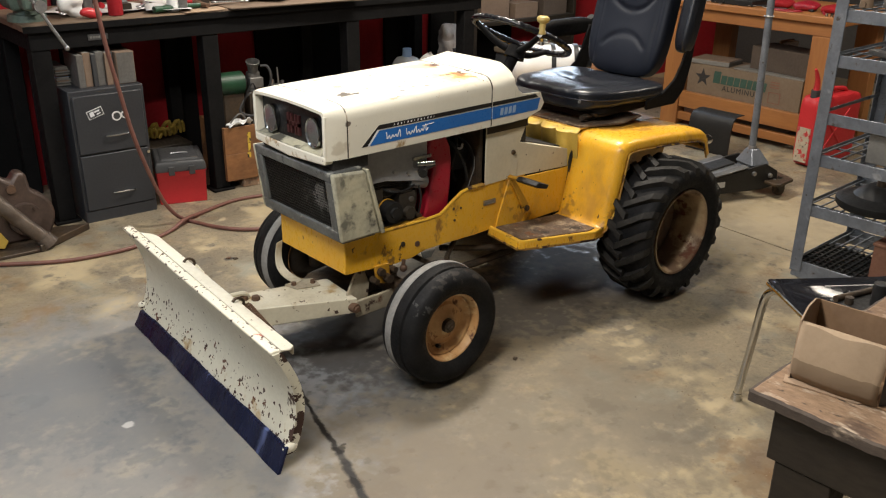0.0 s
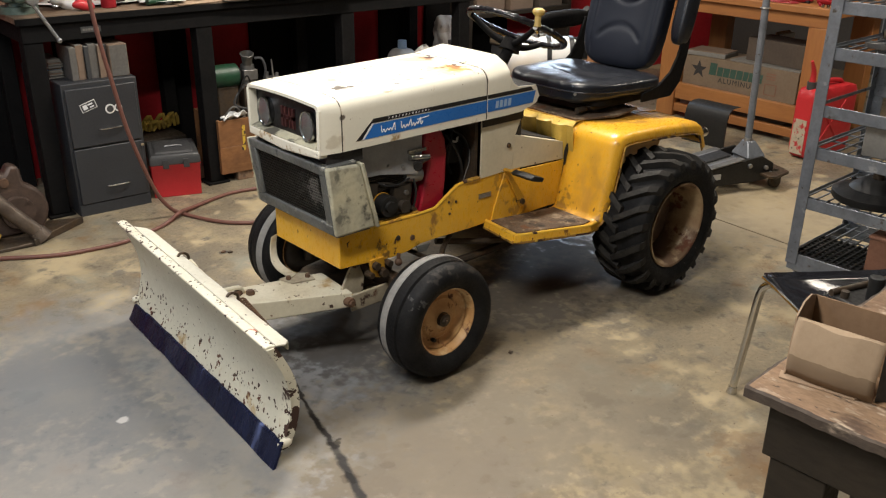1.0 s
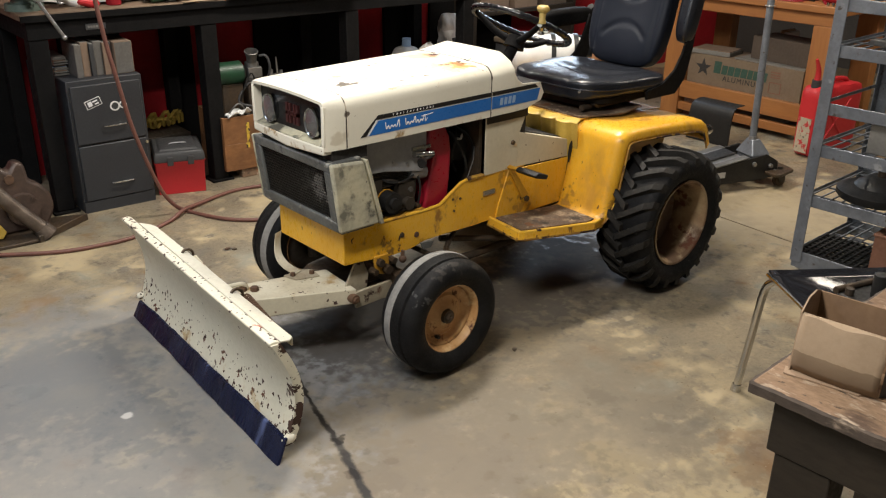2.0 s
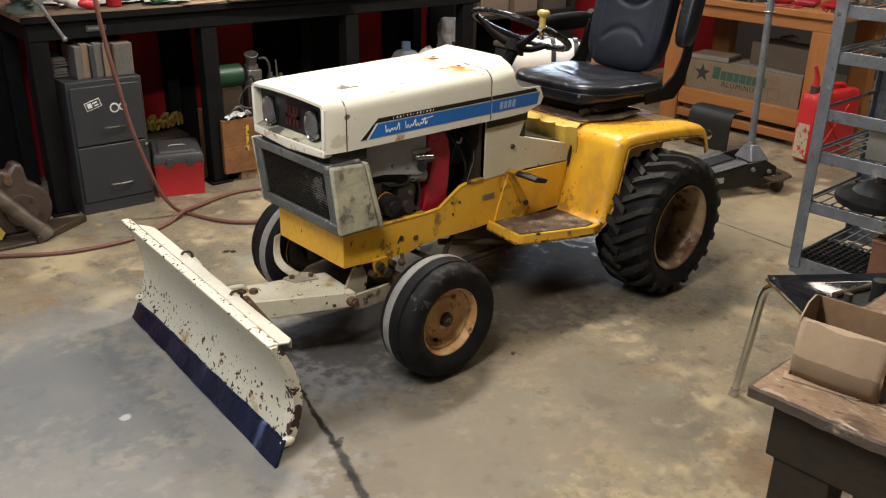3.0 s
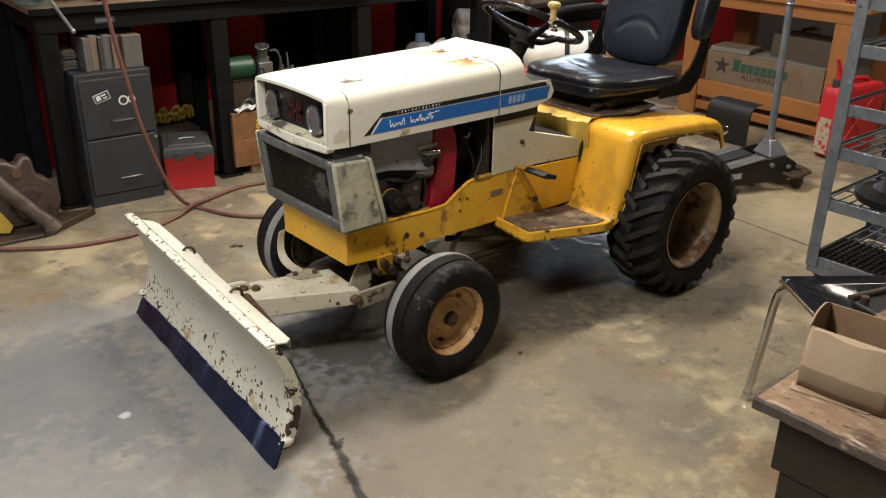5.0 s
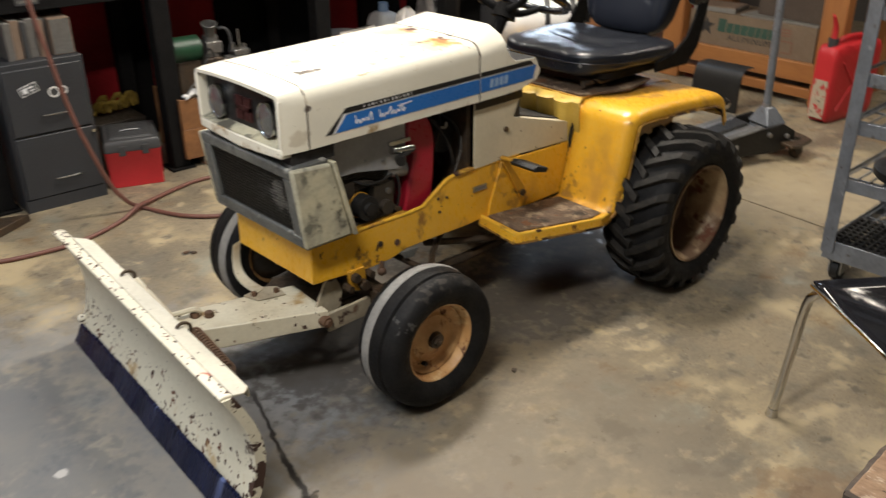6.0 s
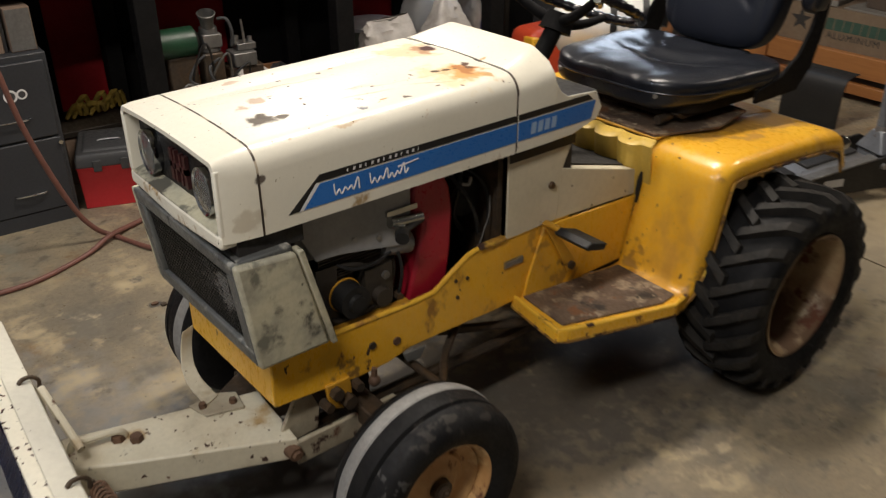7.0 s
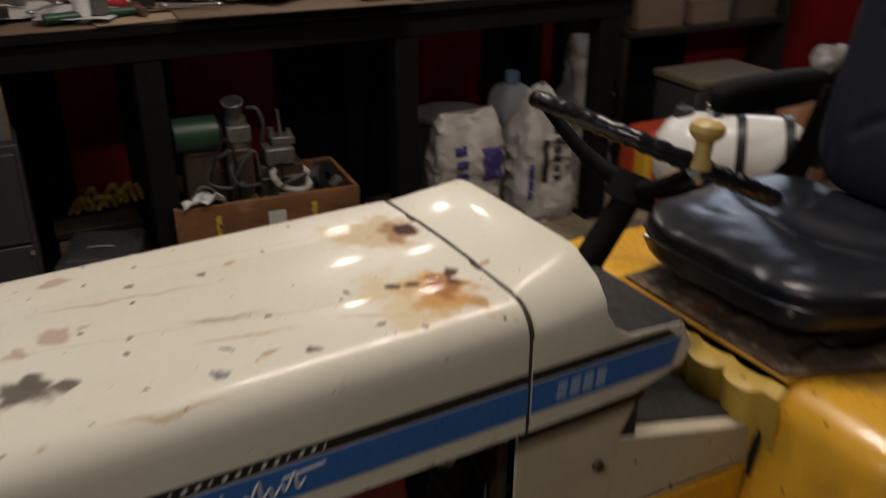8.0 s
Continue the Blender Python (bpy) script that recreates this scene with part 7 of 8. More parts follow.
cyl(bm, (-0.09, 0.02, 0.27), (-0.09, 0.01, 0.27), 0.022, 0.02, 16)
part("boss", bm, M["rust"], old)
bm = B()
tube(bm, [(0.0, -0.085, 0.030), (-0.10, -0.06, 0.15), (-0.22, -0.02, 0.31)], 0.034, 16, 3)
cyl(bm, (0.005, -0.087, 0.016), (-0.02, -0.08, 0.055), 0.044, 0.038, 18)
part("steel_tube", bm, M["worn_steel"], old, "brown-stained steel tube")
bm = B()
prism(bm, [(-0.30, 0.05), (-0.17, 0.02), (-0.15, 0.05), (-0.21, 0.16), (-0.30, 0.20)], "y", -0.03, -0.01)
part("bracket", boxed(-0.24, -0.19, 0.03, 0.05, 0.34, 0.40), M["pale_yellow"], old, bevel=0.003)
part("guard", bm, M["pale_yellow"], old, "yellow painted guard", bevel=0.003)

# ---- behind the tractor ----
tank = thing("spray_tank", "white tank with black straps lying on the tractor fender", "tank", (0.358, 0.586, 0.738), -42)
bm = B()
lathe(bm, [(0.0005, -0.187), (0.05, -0.180), (0.085, -0.158), (0.104, -0.125), (0.108, -0.10), (0.108, 0.10), (0.104, 0.125), (0.085, 0.158), (0.05, 0.180), (0.0005, 0.187)], (0, 0, 0), (1, 0, 0), 36)
part("shell", bm, M["tank_plastic"], tank)
for x_ in (0.010, 0.118):
    part("strap", lathe(B(), [(0.1085, x_ - 0.011), (0.112, x_ - 0.011), (0.112, x_ + 0.011), (0.1085, x_ + 0.011)], (0, 0, 0), (1, 0, 0), 36, closed=True), M["black_paint"], tank, "black strap")
bm = B()
cyl(bm, (-0.12, 0, 0.09), (-0.12, 0, 0.118), 0.024, 0.022, 18)
part("cap", bm, M["dark_plastic"], tank)
bm = B()
cyl(bm, (-0.045, -0.01, 0.10), (-0.045, -0.01, 0.122), 0.016, 0.014, 14)
cyl(bm, (-0.07, -0.01, 0.126), (-0.015, -0.01, 0.126), 0.011, 0.011, 14)
part("valve", bm, M["chrome"], tank, "bright metal valve")

chest = placed("storage_chest", "dark plastic chest with a tan lid", "chest", on_bench(3.07, 0.05))
part("body", boxed(0, 0.44, 0, 0.28, 0, 0.46), M["dark_plastic"], chest, bevel=0.012)
part("lid", boxed(-0.01, 0.45, -0.01, 0.29, 0.46, 0.50), M["tan_lid"], chest, bevel=0.012)
o = placed("leather_bag", "brown leather tool bag standing behind the tractor", "tool bag", pose(1.668, 1.444, 0, 0, 0, -5) @ Matrix.Scale(1.024, 4))
bm = B()
pillow(bm, 0, 0.26, 0, 0.17, 0, 0.47, 16, 14, 3.0, lump=0.014)
part("body", bm, M["leather"], o)
bm = B()
tube(bm, [(0.06, 0.085, 0.45), (0.08, 0.085, 0.52), (0.18, 0.085, 0.52), (0.20, 0.085, 0.45)], 0.008, 8, 5)
part("handle", bm, M["leather"], o)
o = placed("storage_bin", "dark plastic bin beside the chest", "bin", pose(2.126, 1.637, 0, 0, 0, -5) @ Matrix.Scale(1.025, 4))
bm = B()
loft(bm, [[(0.02 - k, 0.02 - k, z), (0.28 + k, 0.02 - k, z), (0.28 + k, 0.22 + k, z), (0.02 - k, 0.22 + k, z)] for z, k in ((0, 0), (0.45, 0.02), (0.455, 0.03), (0.475, 0.03))])
part("body", bm, M["dark_plastic"], o, bevel=0.006)
o = placed("plastic_bag", "crumpled white plastic bag on a dark bin", "bag", pose(2.146, 1.657, 0.487))
bm = B()
pillow(bm, 0, 0.24, 0, 0.18, 0, 0.13, 20, 16, 2.2, lump=0.05)
part("film", bm, M["sack"], o, angle=15)
rc = placed("fuel_can", "red fuel can with a yellow band beside the bench", "fuel can", on_bench(2.74, -0.05))
bm = B()
pillow(bm, 0, 0.30, 0, 0.20, 0, 0.34, 12, 12, 6.0)
part("body", bm, M["orange"], rc)
part("band", boxed(-0.003, 0.040, -0.005, 0.075, 0.05, 0.31), M["yellow"], rc, bevel=0.01)
bm = B()
cyl(bm, (0.22, 0.1, 0.33), (0.26, 0.1, 0.42), 0.022, 0.018, 16)
part("spout", bm, M["dark_plastic"], rc)
sh = placed("shelf_unit", "dark wooden shelf unit with boxes against the wall", "shelf", on_bench(2.95, 0.42))
for z in (0.62, 0.98):
    part("shelf", boxed(0, 1.0, 0, 0.22, z, z + 0.03), M["dark_wood"], sh, bevel=0.003)
for x_ in (0, 0.97):
    part("upright", boxed(x_, x_ + 0.03, 0.0, 0.22, 0, 1.25), M["dark_wood"], sh, bevel=0.003)
for x0, x1, z, h, mm, lab in ((0.08, 0.34, 0.65, 0.17, "card_old", "small brown cardboard box on a shelf"), (0.40, 0.62, 0.65, 0.10, "card_old", "flat grey-brown cardboard box on a shelf"), (0.68, 0.92, 0.65, 0.22, "card_black", "rusty brown box on a shelf"), (0.1, 0.5, 1.01, 0.2, "card_dark", "oily cardboard box on a shelf")):
    o = placed("carton", lab, "box", on_bench(2.95 + x0, 0.44, z), group="boxes on the shelf unit")
    part("body", boxed(0, x1 - x0, 0, 0.17, 0, h), M[mm], o, bevel=0.003)
    part("flap", boxed(0, x1 - x0, -0.002, 0.083, h, h + 0.003), M[mm], o)
    part("flap", boxed(0, x1 - x0, 0.087, 0.172, h, h + 0.003), M[mm], o)

# wooden table, its front edge along y
TB = pose(2.399, 0.199, 0, 0, 0, -1.8) @ Matrix.Scale(1.022, 4)
table = placed("work_table", "orange-stained lumber work table", "table", TB)
part("top", boxed(-0.03, 0.72, -0.12, 1.45, 0.790, 0.832), M["pine_y"], table, bevel=0.005)
part("apron", boxed(0.0, 0.04, -0.05, 1.40, 0.715, 0.790), M["pine_y"], table, bevel=0.004)
for y0 in (-0.05, 0.97):
    for x0 in (0.0, 0.55):
        part("leg", boxed(x0, x0 + 0.09, y0, y0 + 0.135, 0.0, 0.715 if x0 < 0.1 else 0.790), M["pine"], table, bevel=0.005)
part("rail", boxed(0.010, 0.05, 0.087, 0.968, 0.125, 0.232), M["pine_y"], table, bevel=0.004)
part("rail", boxed(0.012, 0.05, 0.087, 0.968, 0.035, 0.090), M["pine_y"], table, bevel=0.004)
part("lower_shelf", boxed(0.052, 0.60, 0.087, 0.968, 0.205, 0.225), M["pine_y"], table)
ctn = placed("aluminium_carton", "long brown carton printed with a dark star", "box", TB @ pose(0.055, 0.12, 0.226))
part("body", boxed(0, 0.30, 0, 0.83, 0, 0.200), M["card_mid"], ctn, bevel=0.003)
# print on the carton: x faces the room, letters run towards -y
PRINT = Matrix(((0, 0, -1, -0.0012), (-1, 0, 0, 0.0), (0, 1, 0, 0.0), (0, 0, 0, 1)))
bm = B()
star = []
for k in range(10):
    a = math.pi / 2 + math.pi * k / 5
    r = 0.062 if k % 2 == 0 else 0.025
    star.append((-0.71 + r * math.cos(a), 0.115 + r * math.sin(a)))
prism(bm, star, "z", 0, 0.0012)
part("star", bm, M["ink"], ctn, "dark printed star", at=PRINT, smooth=False)
for x0, w, h in ((-0.630, 0.052, 0.078), (-0.570, 0.040, 0.058), (-0.524, 0.044, 0.058), (-0.474, 0.040, 0.058), (-0.428, 0.044, 0.058), (-0.378, 0.034, 0.058), (-0.338, 0.040, 0.058), (-0.292, 0.050, 0.058)):
    bm = B()
    prism(bm, [(x0, 0.092), (x0 + w, 0.092), (x0 + w + 0.006, 0.092 + h), (x0 + 0.006, 0.092 + h)], "z", 0, 0.0012)
    part("mark", bm, M["green_ink"], ctn, "plain green block mark", at=PRINT, smooth=False)
font = bpy.data.curves.new("word", "FONT")
font.body, font.size, font.extrude = "ALUMINUM", 0.048, 0.0006
font.space_character = 1.22
wo = new("word", font)
wo.matrix_basis = PRINT @ Matrix.Translation((-0.555, 0.050, 0.001))
font.materials.append(M["ink"])
wo.parent = ctn
bm = B()
for k in range(3):
    box(bm, -0.215, -0.15, 0.160 - k * 0.016, 0.168 - k * 0.016, 0, 0.0012)
part("mark", bm, M["brown_bin"], ctn, at=PRINT, smooth=False)
bm = B()
box(bm, -0.22, -0.135, 0.030, 0.036, 0, 0.0012)
box(bm, -0.22, -0.135, 0.096, 0.102, 0, 0.0012)
box(bm, -0.22, -0.214, 0.036, 0.096, 0, 0.0012)
box(bm, -0.141, -0.135, 0.036, 0.096, 0, 0.0012)
part("mark", bm, M["brown_bin"], ctn, at=PRINT, smooth=False)
o = placed("cardboard_box", "long dark brown cardboard box on the carton", "box", TB @ pose(0.10, 0.13, 0.437, 0, 0, -6))
part("body", boxed(0, 0.22, 0, 0.42, 0, 0.145), M["card_black"], o, bevel=0.003)
o = placed("white_board", "white board under the cardboard box", "board", TB @ pose(0.06, 0.12, 0.427, 0, 0, -2))
part("board", boxed(0, 0.26, 0, 0.50, 0, 0.009), M["dim_paper"], o)
o = placed("book", "pale open book on the carton", "book", TB @ pose(0.08, 0.66, 0.427, 0, 0, 8))
part("cover", boxed(0, 0.20, 0, 0.27, 0, 0.028), M["dim_paper"], o, bevel=0.003)
part("pages", boxed(0.005, 0.195, 0.005, 0.265, 0.028, 0.034), M["card_old"], o)
for y0, w, h, mm, rx in ((0.46, 0.02, 0.16, "paper", 8), (0.50, 0.018, 0.17, "card", 10), (0.33, 0.12, 0.10, "paper", 0)):
    o = placed("loose_board", "thin board leaning behind the box", "board", TB @ pose(0.36, y0, 0.427, rx, 0, 0), group="boards on the carton")
    part("board", boxed(0, 0.16, 0, w, 0, h), M[mm], o)
for y0, x0, w, d_, h, mm, nm, lab in ((0.86, 0.02, 0.16, 0.2, 0.03, "paper", "notebook", "white notebook on the table"), (0.52, 0.02, 0.30, 0.20, 0.035, "black_metal", "tool_case", "flat black tool case on the table"),
                                      (0.34, 0.12, 0.14, 0.14, 0.045, "wall_red", "parts_bag", "dark red bag of parts on the table"), (0.16, 0.10, 0.16, 0.14, 0.05, "red", "parts_bag", "dark red bag of parts on the table"), (0.02, 0.12, 0.12, 0.16, 0.04, "wall_red", "parts_bag", "dark red parts bag on the table")):
    o = placed(nm, lab, nm.replace("_", " "), TB @ pose(x0, y0, 0.832), group="things on the table")
    bm = B()
    if nm == "parts_bag":
        pillow(bm, 0, d_, 0, w, 0, h, 10, 10, 2.6, lump=0.014)
    else:
        box(bm, 0, d_, 0, w, 0, h)
    part("body", bm, M[mm], o, bevel=0.0 if nm == "parts_bag" else 0.004)
o = placed("cable", "thin dark cable coiled on the table", "cable", TB @ pose(0, 0.1, 0.832))
bm = B()
tube(bm, [(0.06, 0.30, 0.005), (0.0, 0.25, 0.006), (-0.015, 0.20, 0.006), (0.0, 0.12, 0.006), (0.05, 0.10, 0.006), (0.06, 0.16, 0.006), (0.02, 0.20, 0.009), (0.0, 0.30, 0.006)], 0.004, 8, 5)
part("cord", bm, M["red"], o)
for k in range(5):
    o = placed("socket", "small shiny socket on the table edge", "socket", TB @ pose(0.0 + 0.008 * (k % 2), 0.02 - 0.028 * k, 0.832), group="sockets on the table")
    bm = B()
    cyl(bm, (0, 0, 0), (0, 0, 0.02), 0.009, 0.009, 10)
    part("body", bm, M["chrome"], o)

gas = placed("jerry_can", "red plastic jerry can with a worn label", "fuel can", pose(2.146, 0.173, 0, 0, 0, -10) @ Matrix.Scale(1.016, 4))
bm = B()
pillow(bm, 0.0, 0.42, -0.130, 0.0, 0.0, 0.42, 16, 14, 10.0)
part("body", bm, M["red_plastic"], gas)
bm = B()
tube(bm, [(0.10, -0.065, 0.41), (0.12, -0.065, 0.438), (0.21, -0.065, 0.445), (0.31, -0.065, 0.435), (0.33, -0.065, 0.40)], 0.014, 10, 4)
part("handle", bm, M["red_plastic"], gas)
for p0, p1 in (((0.07, 0.07), (0.30, 0.33)), ((0.07, 0.33), (0.30, 0.07))):
    bm = B()
    tube(bm, [(p0[0], -0.131, p0[1]), ((p0[0] + p1[0]) / 2, -0.131, (p0[1] + p1[1]) / 2), (p1[0], -0.131, p1[1])], 0.006, 8, 2)
    part("rib", bm, M["red_plastic"], gas)
bm = B()
cyl(bm, (0.045, -0.065, 0.405), (0.045, -0.065, 0.452), 0.027, 0.027, 18)
part("collar", bm, M["dark_plastic"], gas)
bm = B()
tube(bm, [(0.045, -0.065, 0.452), (0.045, -0.065, 0.50), (0.03, -0.065, 0.54), (0.01, -0.065, 0.575)], 0.02, 12, 4, radii=lambda t: 0.018 - 0.010 * t)
part("spout", bm, M["red_plastic"], gas)
part("label", boxed(-0.0035, 0.002, -0.108, -0.022, 0.03, 0.235), M["worn_label"], gas, "scuffed pale label")

flap = placed("mud_flap", "black rubber sheet leaning on the table", "rubber sheet", pose(1.974, 0.797, 0, 0, 0, -91) @ Matrix.Scale(0.96, 4))
bm = B()
pts = [(0.00, 0.0), (0.002, 0.12), (0.010, 0.19), (0.030, 0.235), (0.07, 0.250), (0.14, 0.250)]
loft(bm, [[(x_, 0.0 + y_, z_) for x_ in (0.0, 0.315)] + [(x_, 0.012 + y_, z_ + 0.003) for x_ in (0.315, 0.0)] for y_, z_ in [(p.x, p.z) for p in smooth_path([(a, 0, b) for a, b in pts], 4)]])
part("sheet", bm, M["black_metal"], flap, bevel=0.002)

# floor jack
jack = placed("floor_jack", "black and silver trolley jack with a tall grey handle", "floor jack", pose(1.457, 0.069, 0, 0, 0, -20) @ Matrix.Scale(1.012, 4))
for s in (-1, 1):
    bm = B()
    prism(bm, [(-0.50, 0.05), (-0.46, 0.115), (-0.10, 0.17), (0.02, 0.185), (0.10, 0.14), (0.11, 0.06), (0.0, 0.045)], "y", s * 0.11 - 0.006, s * 0.11 + 0.006)
    sp = part("side_plate", bm, M["black_metal"], jack, bevel=0.003)
    bm = B()
    box(bm, -0.33, -0.24, s * 0.118 - 0.001, s * 0.118 + 0.001, 0.085, 0.115)
    part("label", bm, M["paper"], sp)
    bm = B()
    prism(bm, [(-0.47, 0.118), (-0.10, 0.176), (-0.10, 0.183), (-0.47, 0.125)], "y", s * 0.10 - 0.024, s * 0.10 + 0.024)
    part("top_rail", bm, M["alloy"], sp, "worn grey top rail", bevel=0.002)
bm = B()
prism(bm, [(-0.44, 0.12), (-0.12, 0.172), (-0.12, 0.180), (-0.45, 0.128)], "y", -0.085, 0.085)
part("top_plate", bm, M["steel"], jack, "worn silver top plate", bevel=0.003)
bm = B()
prism(bm, [(-0.36, 0.140), (-0.13, 0.178), (-0.13, 0.190), (-0.36, 0.152)], "y", -0.045, 0.05)
box(bm, -0.47, -0.42, -0.06, 0.06, 0.122, 0.140)
part("lift_arm", bm, M["black_metal"], jack, bevel=0.004)
bm = B()
cyl(bm, (0.0, -0.05, 0.14), (0.0, 0.05, 0.14), 0.04, n=18)
loft(bm, [[(-0.05, -0.085, 0.165), (0.07, -0.085, 0.165), (0.07, 0.055, 0.165), (-0.05, 0.055, 0.165)], [(-0.045, -0.08, 0.178), (0.066, -0.08, 0.178), (0.066, 0.05, 0.178), (-0.045, 0.05, 0.178)], [(-0.025, -0.039, 0.248), (0.027, -0.039, 0.248), (0.027, 0.009, 0.248), (-0.025, 0.009, 0.248)]])
part("handle_yoke", bm, M["galv"], jack, bevel=0.006)
bm = B()
cyl(bm, (-0.005, -0.015, 0.235), (0.02, 0.045, 1.36), 0.0185, 0.0185, 18)
rod = part("handle", bm, M["galv"], jack, "tall grey handle tube")
bm = B()
torus(bm, (0.0105, 0.022, 0.93), (0.02, 0.05, 1), 0.024, 0.003, 22, 6)
part("ring", bm, M["steel"], rod)
bm = B()
cyl(bm, (-0.004, -0.015, 0.240), (-0.002, -0.014, 0.262), 0.024, 0.022, 18)
part("collar", bm, M["steel"], rod)
for s in (-1, 1):
    bm = B()
    cyl(bm, (0.125, s * 0.115 - 0.015, 0.034), (0.125, s * 0.115 + 0.015, 0.034), 0.034, 0.033, 22)
    part("wheel", bm, M["greasy"], jack, "grimy caster wheel", bevel=0.004)
    bm = B()
    cyl(bm, (-0.46, s * 0.11, 0.035), (-0.46, s * 0.145, 0.035), 0.035, 0.034, 22)
    part("wheel", bm, M["black_metal"], jack, bevel=0.004)
bm = B()
prism(bm, [(0.02, -0.185), (0.06, -0.200), (0.185, -0.150), (0.200, -0.09), (0.200, 0.09), (0.185, 0.150), (0.06, 0.200), (0.02, 0.185)], "z", 0.078, 0.094)
part("caster_plate", bm, M["greasy"], jack, "thick grimy rear plate", bevel=0.004)
for y_ in (-0.115, 0.115):
    bm = B()
    for s in (-1, 1):
        prism(bm, [(0.095, 0.078), (0.155, 0.078), (0.138, 0.024), (0.112, 0.024)], "y", y_ + s * 0.020 - 0.002, y_ + s * 0.020 + 0.002)
    cyl(bm, (0.125, y_, 0.094), (0.125, y_, 0.106), 0.014, 0.012, 6)
    part("caster_fork", bm, M["oily_black"], jack)
for x_, z_ in ((-0.06, 0.14), (0.05, 0.12), (0.085, 0.085)):
    bm = B()
    cyl(bm, (x_, -0.116, z_), (x_, -0.128, z_), 0.013, 0.011, 8)
    part("bolt", bm, M["steel"], jack, "bright bolt head")

# steel rack on casters: corner post towards the tractor
RK = pose(0.371, -0.755, -0.0415) @ Matrix.Scale(1.027, 4)
rack = placed("steel_rack", "grey steel rack cart on casters with wire shelves", "rack", RK)
RD, RL = 0.52, 0.95                      # depth along x, length along -y
for x_ in (0.0, RD):
    for y_ in (0.0, -RL):
        bm = B()
        sx, sy = (1 if x_ == 0 else -1), (-1 if y_ == 0 else 1)
        prism(bm, [(x_, y_), (x_ + sx * 0.045, y_), (x_ + sx * 0.045, y_ + sy * 0.005), (x_ + sx * 0.005, y_ + sy * 0.005), (x_ + sx * 0.005, y_ + sy * 0.045), (x_, y_ + sy * 0.045)], "z", 0.155, 1.75)
        part("post", bm, M["galv"], rack, bevel=0.002)
        bm = B()
        q = Vector((x_ + sx * 0.06, y_ + sy * 0.05, 0))
        cyl(bm, q + Vector((0, -0.014, 0.0804)), q + Vector((0, 0.014, 0.0804)), 0.040, 0.038, 22)
        cs = part("caster", bm, M["black_metal"], rack)
        bm = B()
        box(bm, q.x - 0.03, q.x + 0.035, q.y - 0.024, q.y - 0.017, 0.07, 0.125)
        box(bm, q.x - 0.03, q.x + 0.035, q.y + 0.017, q.y + 0.024, 0.07, 0.125)
        box(bm, q.x - 0.035, q.x + 0.04, q.y - 0.03, q.y + 0.03, 0.118, 0.130)
        part("fork", bm, M["steel"], cs, bevel=0.002)
SHELVES = (0.200, 0.432, 0.630, 0.790, 1.000, 1.160)
for k, z in enumerate(SHELVES):
    hgt = 0.045 if k else 0.070
    part("shelf_edge", boxed(0.0055, 0.0095, -RL, -0.0055, z - hgt, z), M["galv"], rack, bevel=0.002)
    part("shelf_edge", boxed(RD - 0.0095, RD - 0.0055, -RL, -0.0055, z - hgt, z), M["galv"], rack, bevel=0.002)
    part("shelf_edge", boxed(0.0098, RD - 0.0098, -0.0098, -0.0058, z - (hgt if k == 0 else 0.014), z), M["galv"], rack, bevel=0.002)
    part("shelf_edge", boxed(0.0098, RD - 0.0098, -RL + 0.0058, -RL + 0.0098, z - hgt, z), M["galv"], rack, bevel=0.002)
    if k in (3,):
        continue
    for j in range(24):
        y_ = -0.02 - j * (RL - 0.04) / 23
        part("wire", boxed(0.008, RD - 0.008, y_ - 0.0025, y_ + 0.0025, z - 0.012, z - 0.007), M["galv"], rack, smooth=False)
    for j in range(4):
        x_ = 0.06 + j * (RD - 0.12) / 3
        part("wire", boxed(x_ - 0.003, x_ + 0.003, -RL + 0.008, -0.008, z - 0.018, z - 0.012), M["galv"], rack, smooth=False)


def on_rack(x_, y_, z, rz=0.0):
    return RK @ pose(x_, y_, z, 0, 0, rz)


def pulley(m, r, h, label):
    o = placed("mower_pulley", label, "pulley", m, group="pulleys on the rack")
    part("flange", lathe(B(), [(0.02, 0.0), (r * 0.95, 0.0), (r, 0.01), (r, 0.03), (r * 0.8, 0.045), (r * 0.62, 0.048), (r * 0.55, h * 0.7), (r * 0.3, h), (0.02, h)], (0, 0, 0), (0, 0, 1), 36), M["black_metal"], o)
    bm = B()
    cyl(bm, (0, 0, h - 0.01), (0, 0, h + 0.03), 0.022, 0.02, 16)
    part("hub", bm, M["greasy"], o)
    return o


pulley(on_rack(0.20, -0.21, 0.425), 0.155, 0.085, "large black mower pulley on a wire shelf")
pulley(on_rack(0.36, -0.55, 0.425), 0.13, 0.07, "black mower pulley on a wire shelf")
o = placed("grey_bin", "grey translucent box on the rack", "box", on_rack(0.06, -0.52, 0.623))
part("body", boxed(0, 0.30, 0, 0.34, 0, 0.115), M["dim_paper"], o, bevel=0.005)
part("lid", boxed(-0.005, 0.305, -0.005, 0.345, 0.115, 0.125), M["card_mid"], o, bevel=0.003)
o = placed("brake_drum", "black drum casting on the grey box", "drum", on_rack(0.18, -0.30, 0.748))
part("drum", lathe(B(), [(0.0005, 0.0), (0.085, 0.0), (0.098, 0.02), (0.098, 0.07), (0.06, 0.085), (0.0005, 0.085)], (0, 0, 0), (0, 0, 1), 30), M["black_metal"], o)
o = placed("rubber_grid", "black rubber grid mat on the bottom shelf", "mat", on_rack(0.01, -0.30, 0.194))
for k in range(9):
    part("strip", boxed(k * 0.030, k * 0.030 + 0.010, 0.0, 0.28, 0.0, 0.008), M["black_metal"], o, smooth=False)
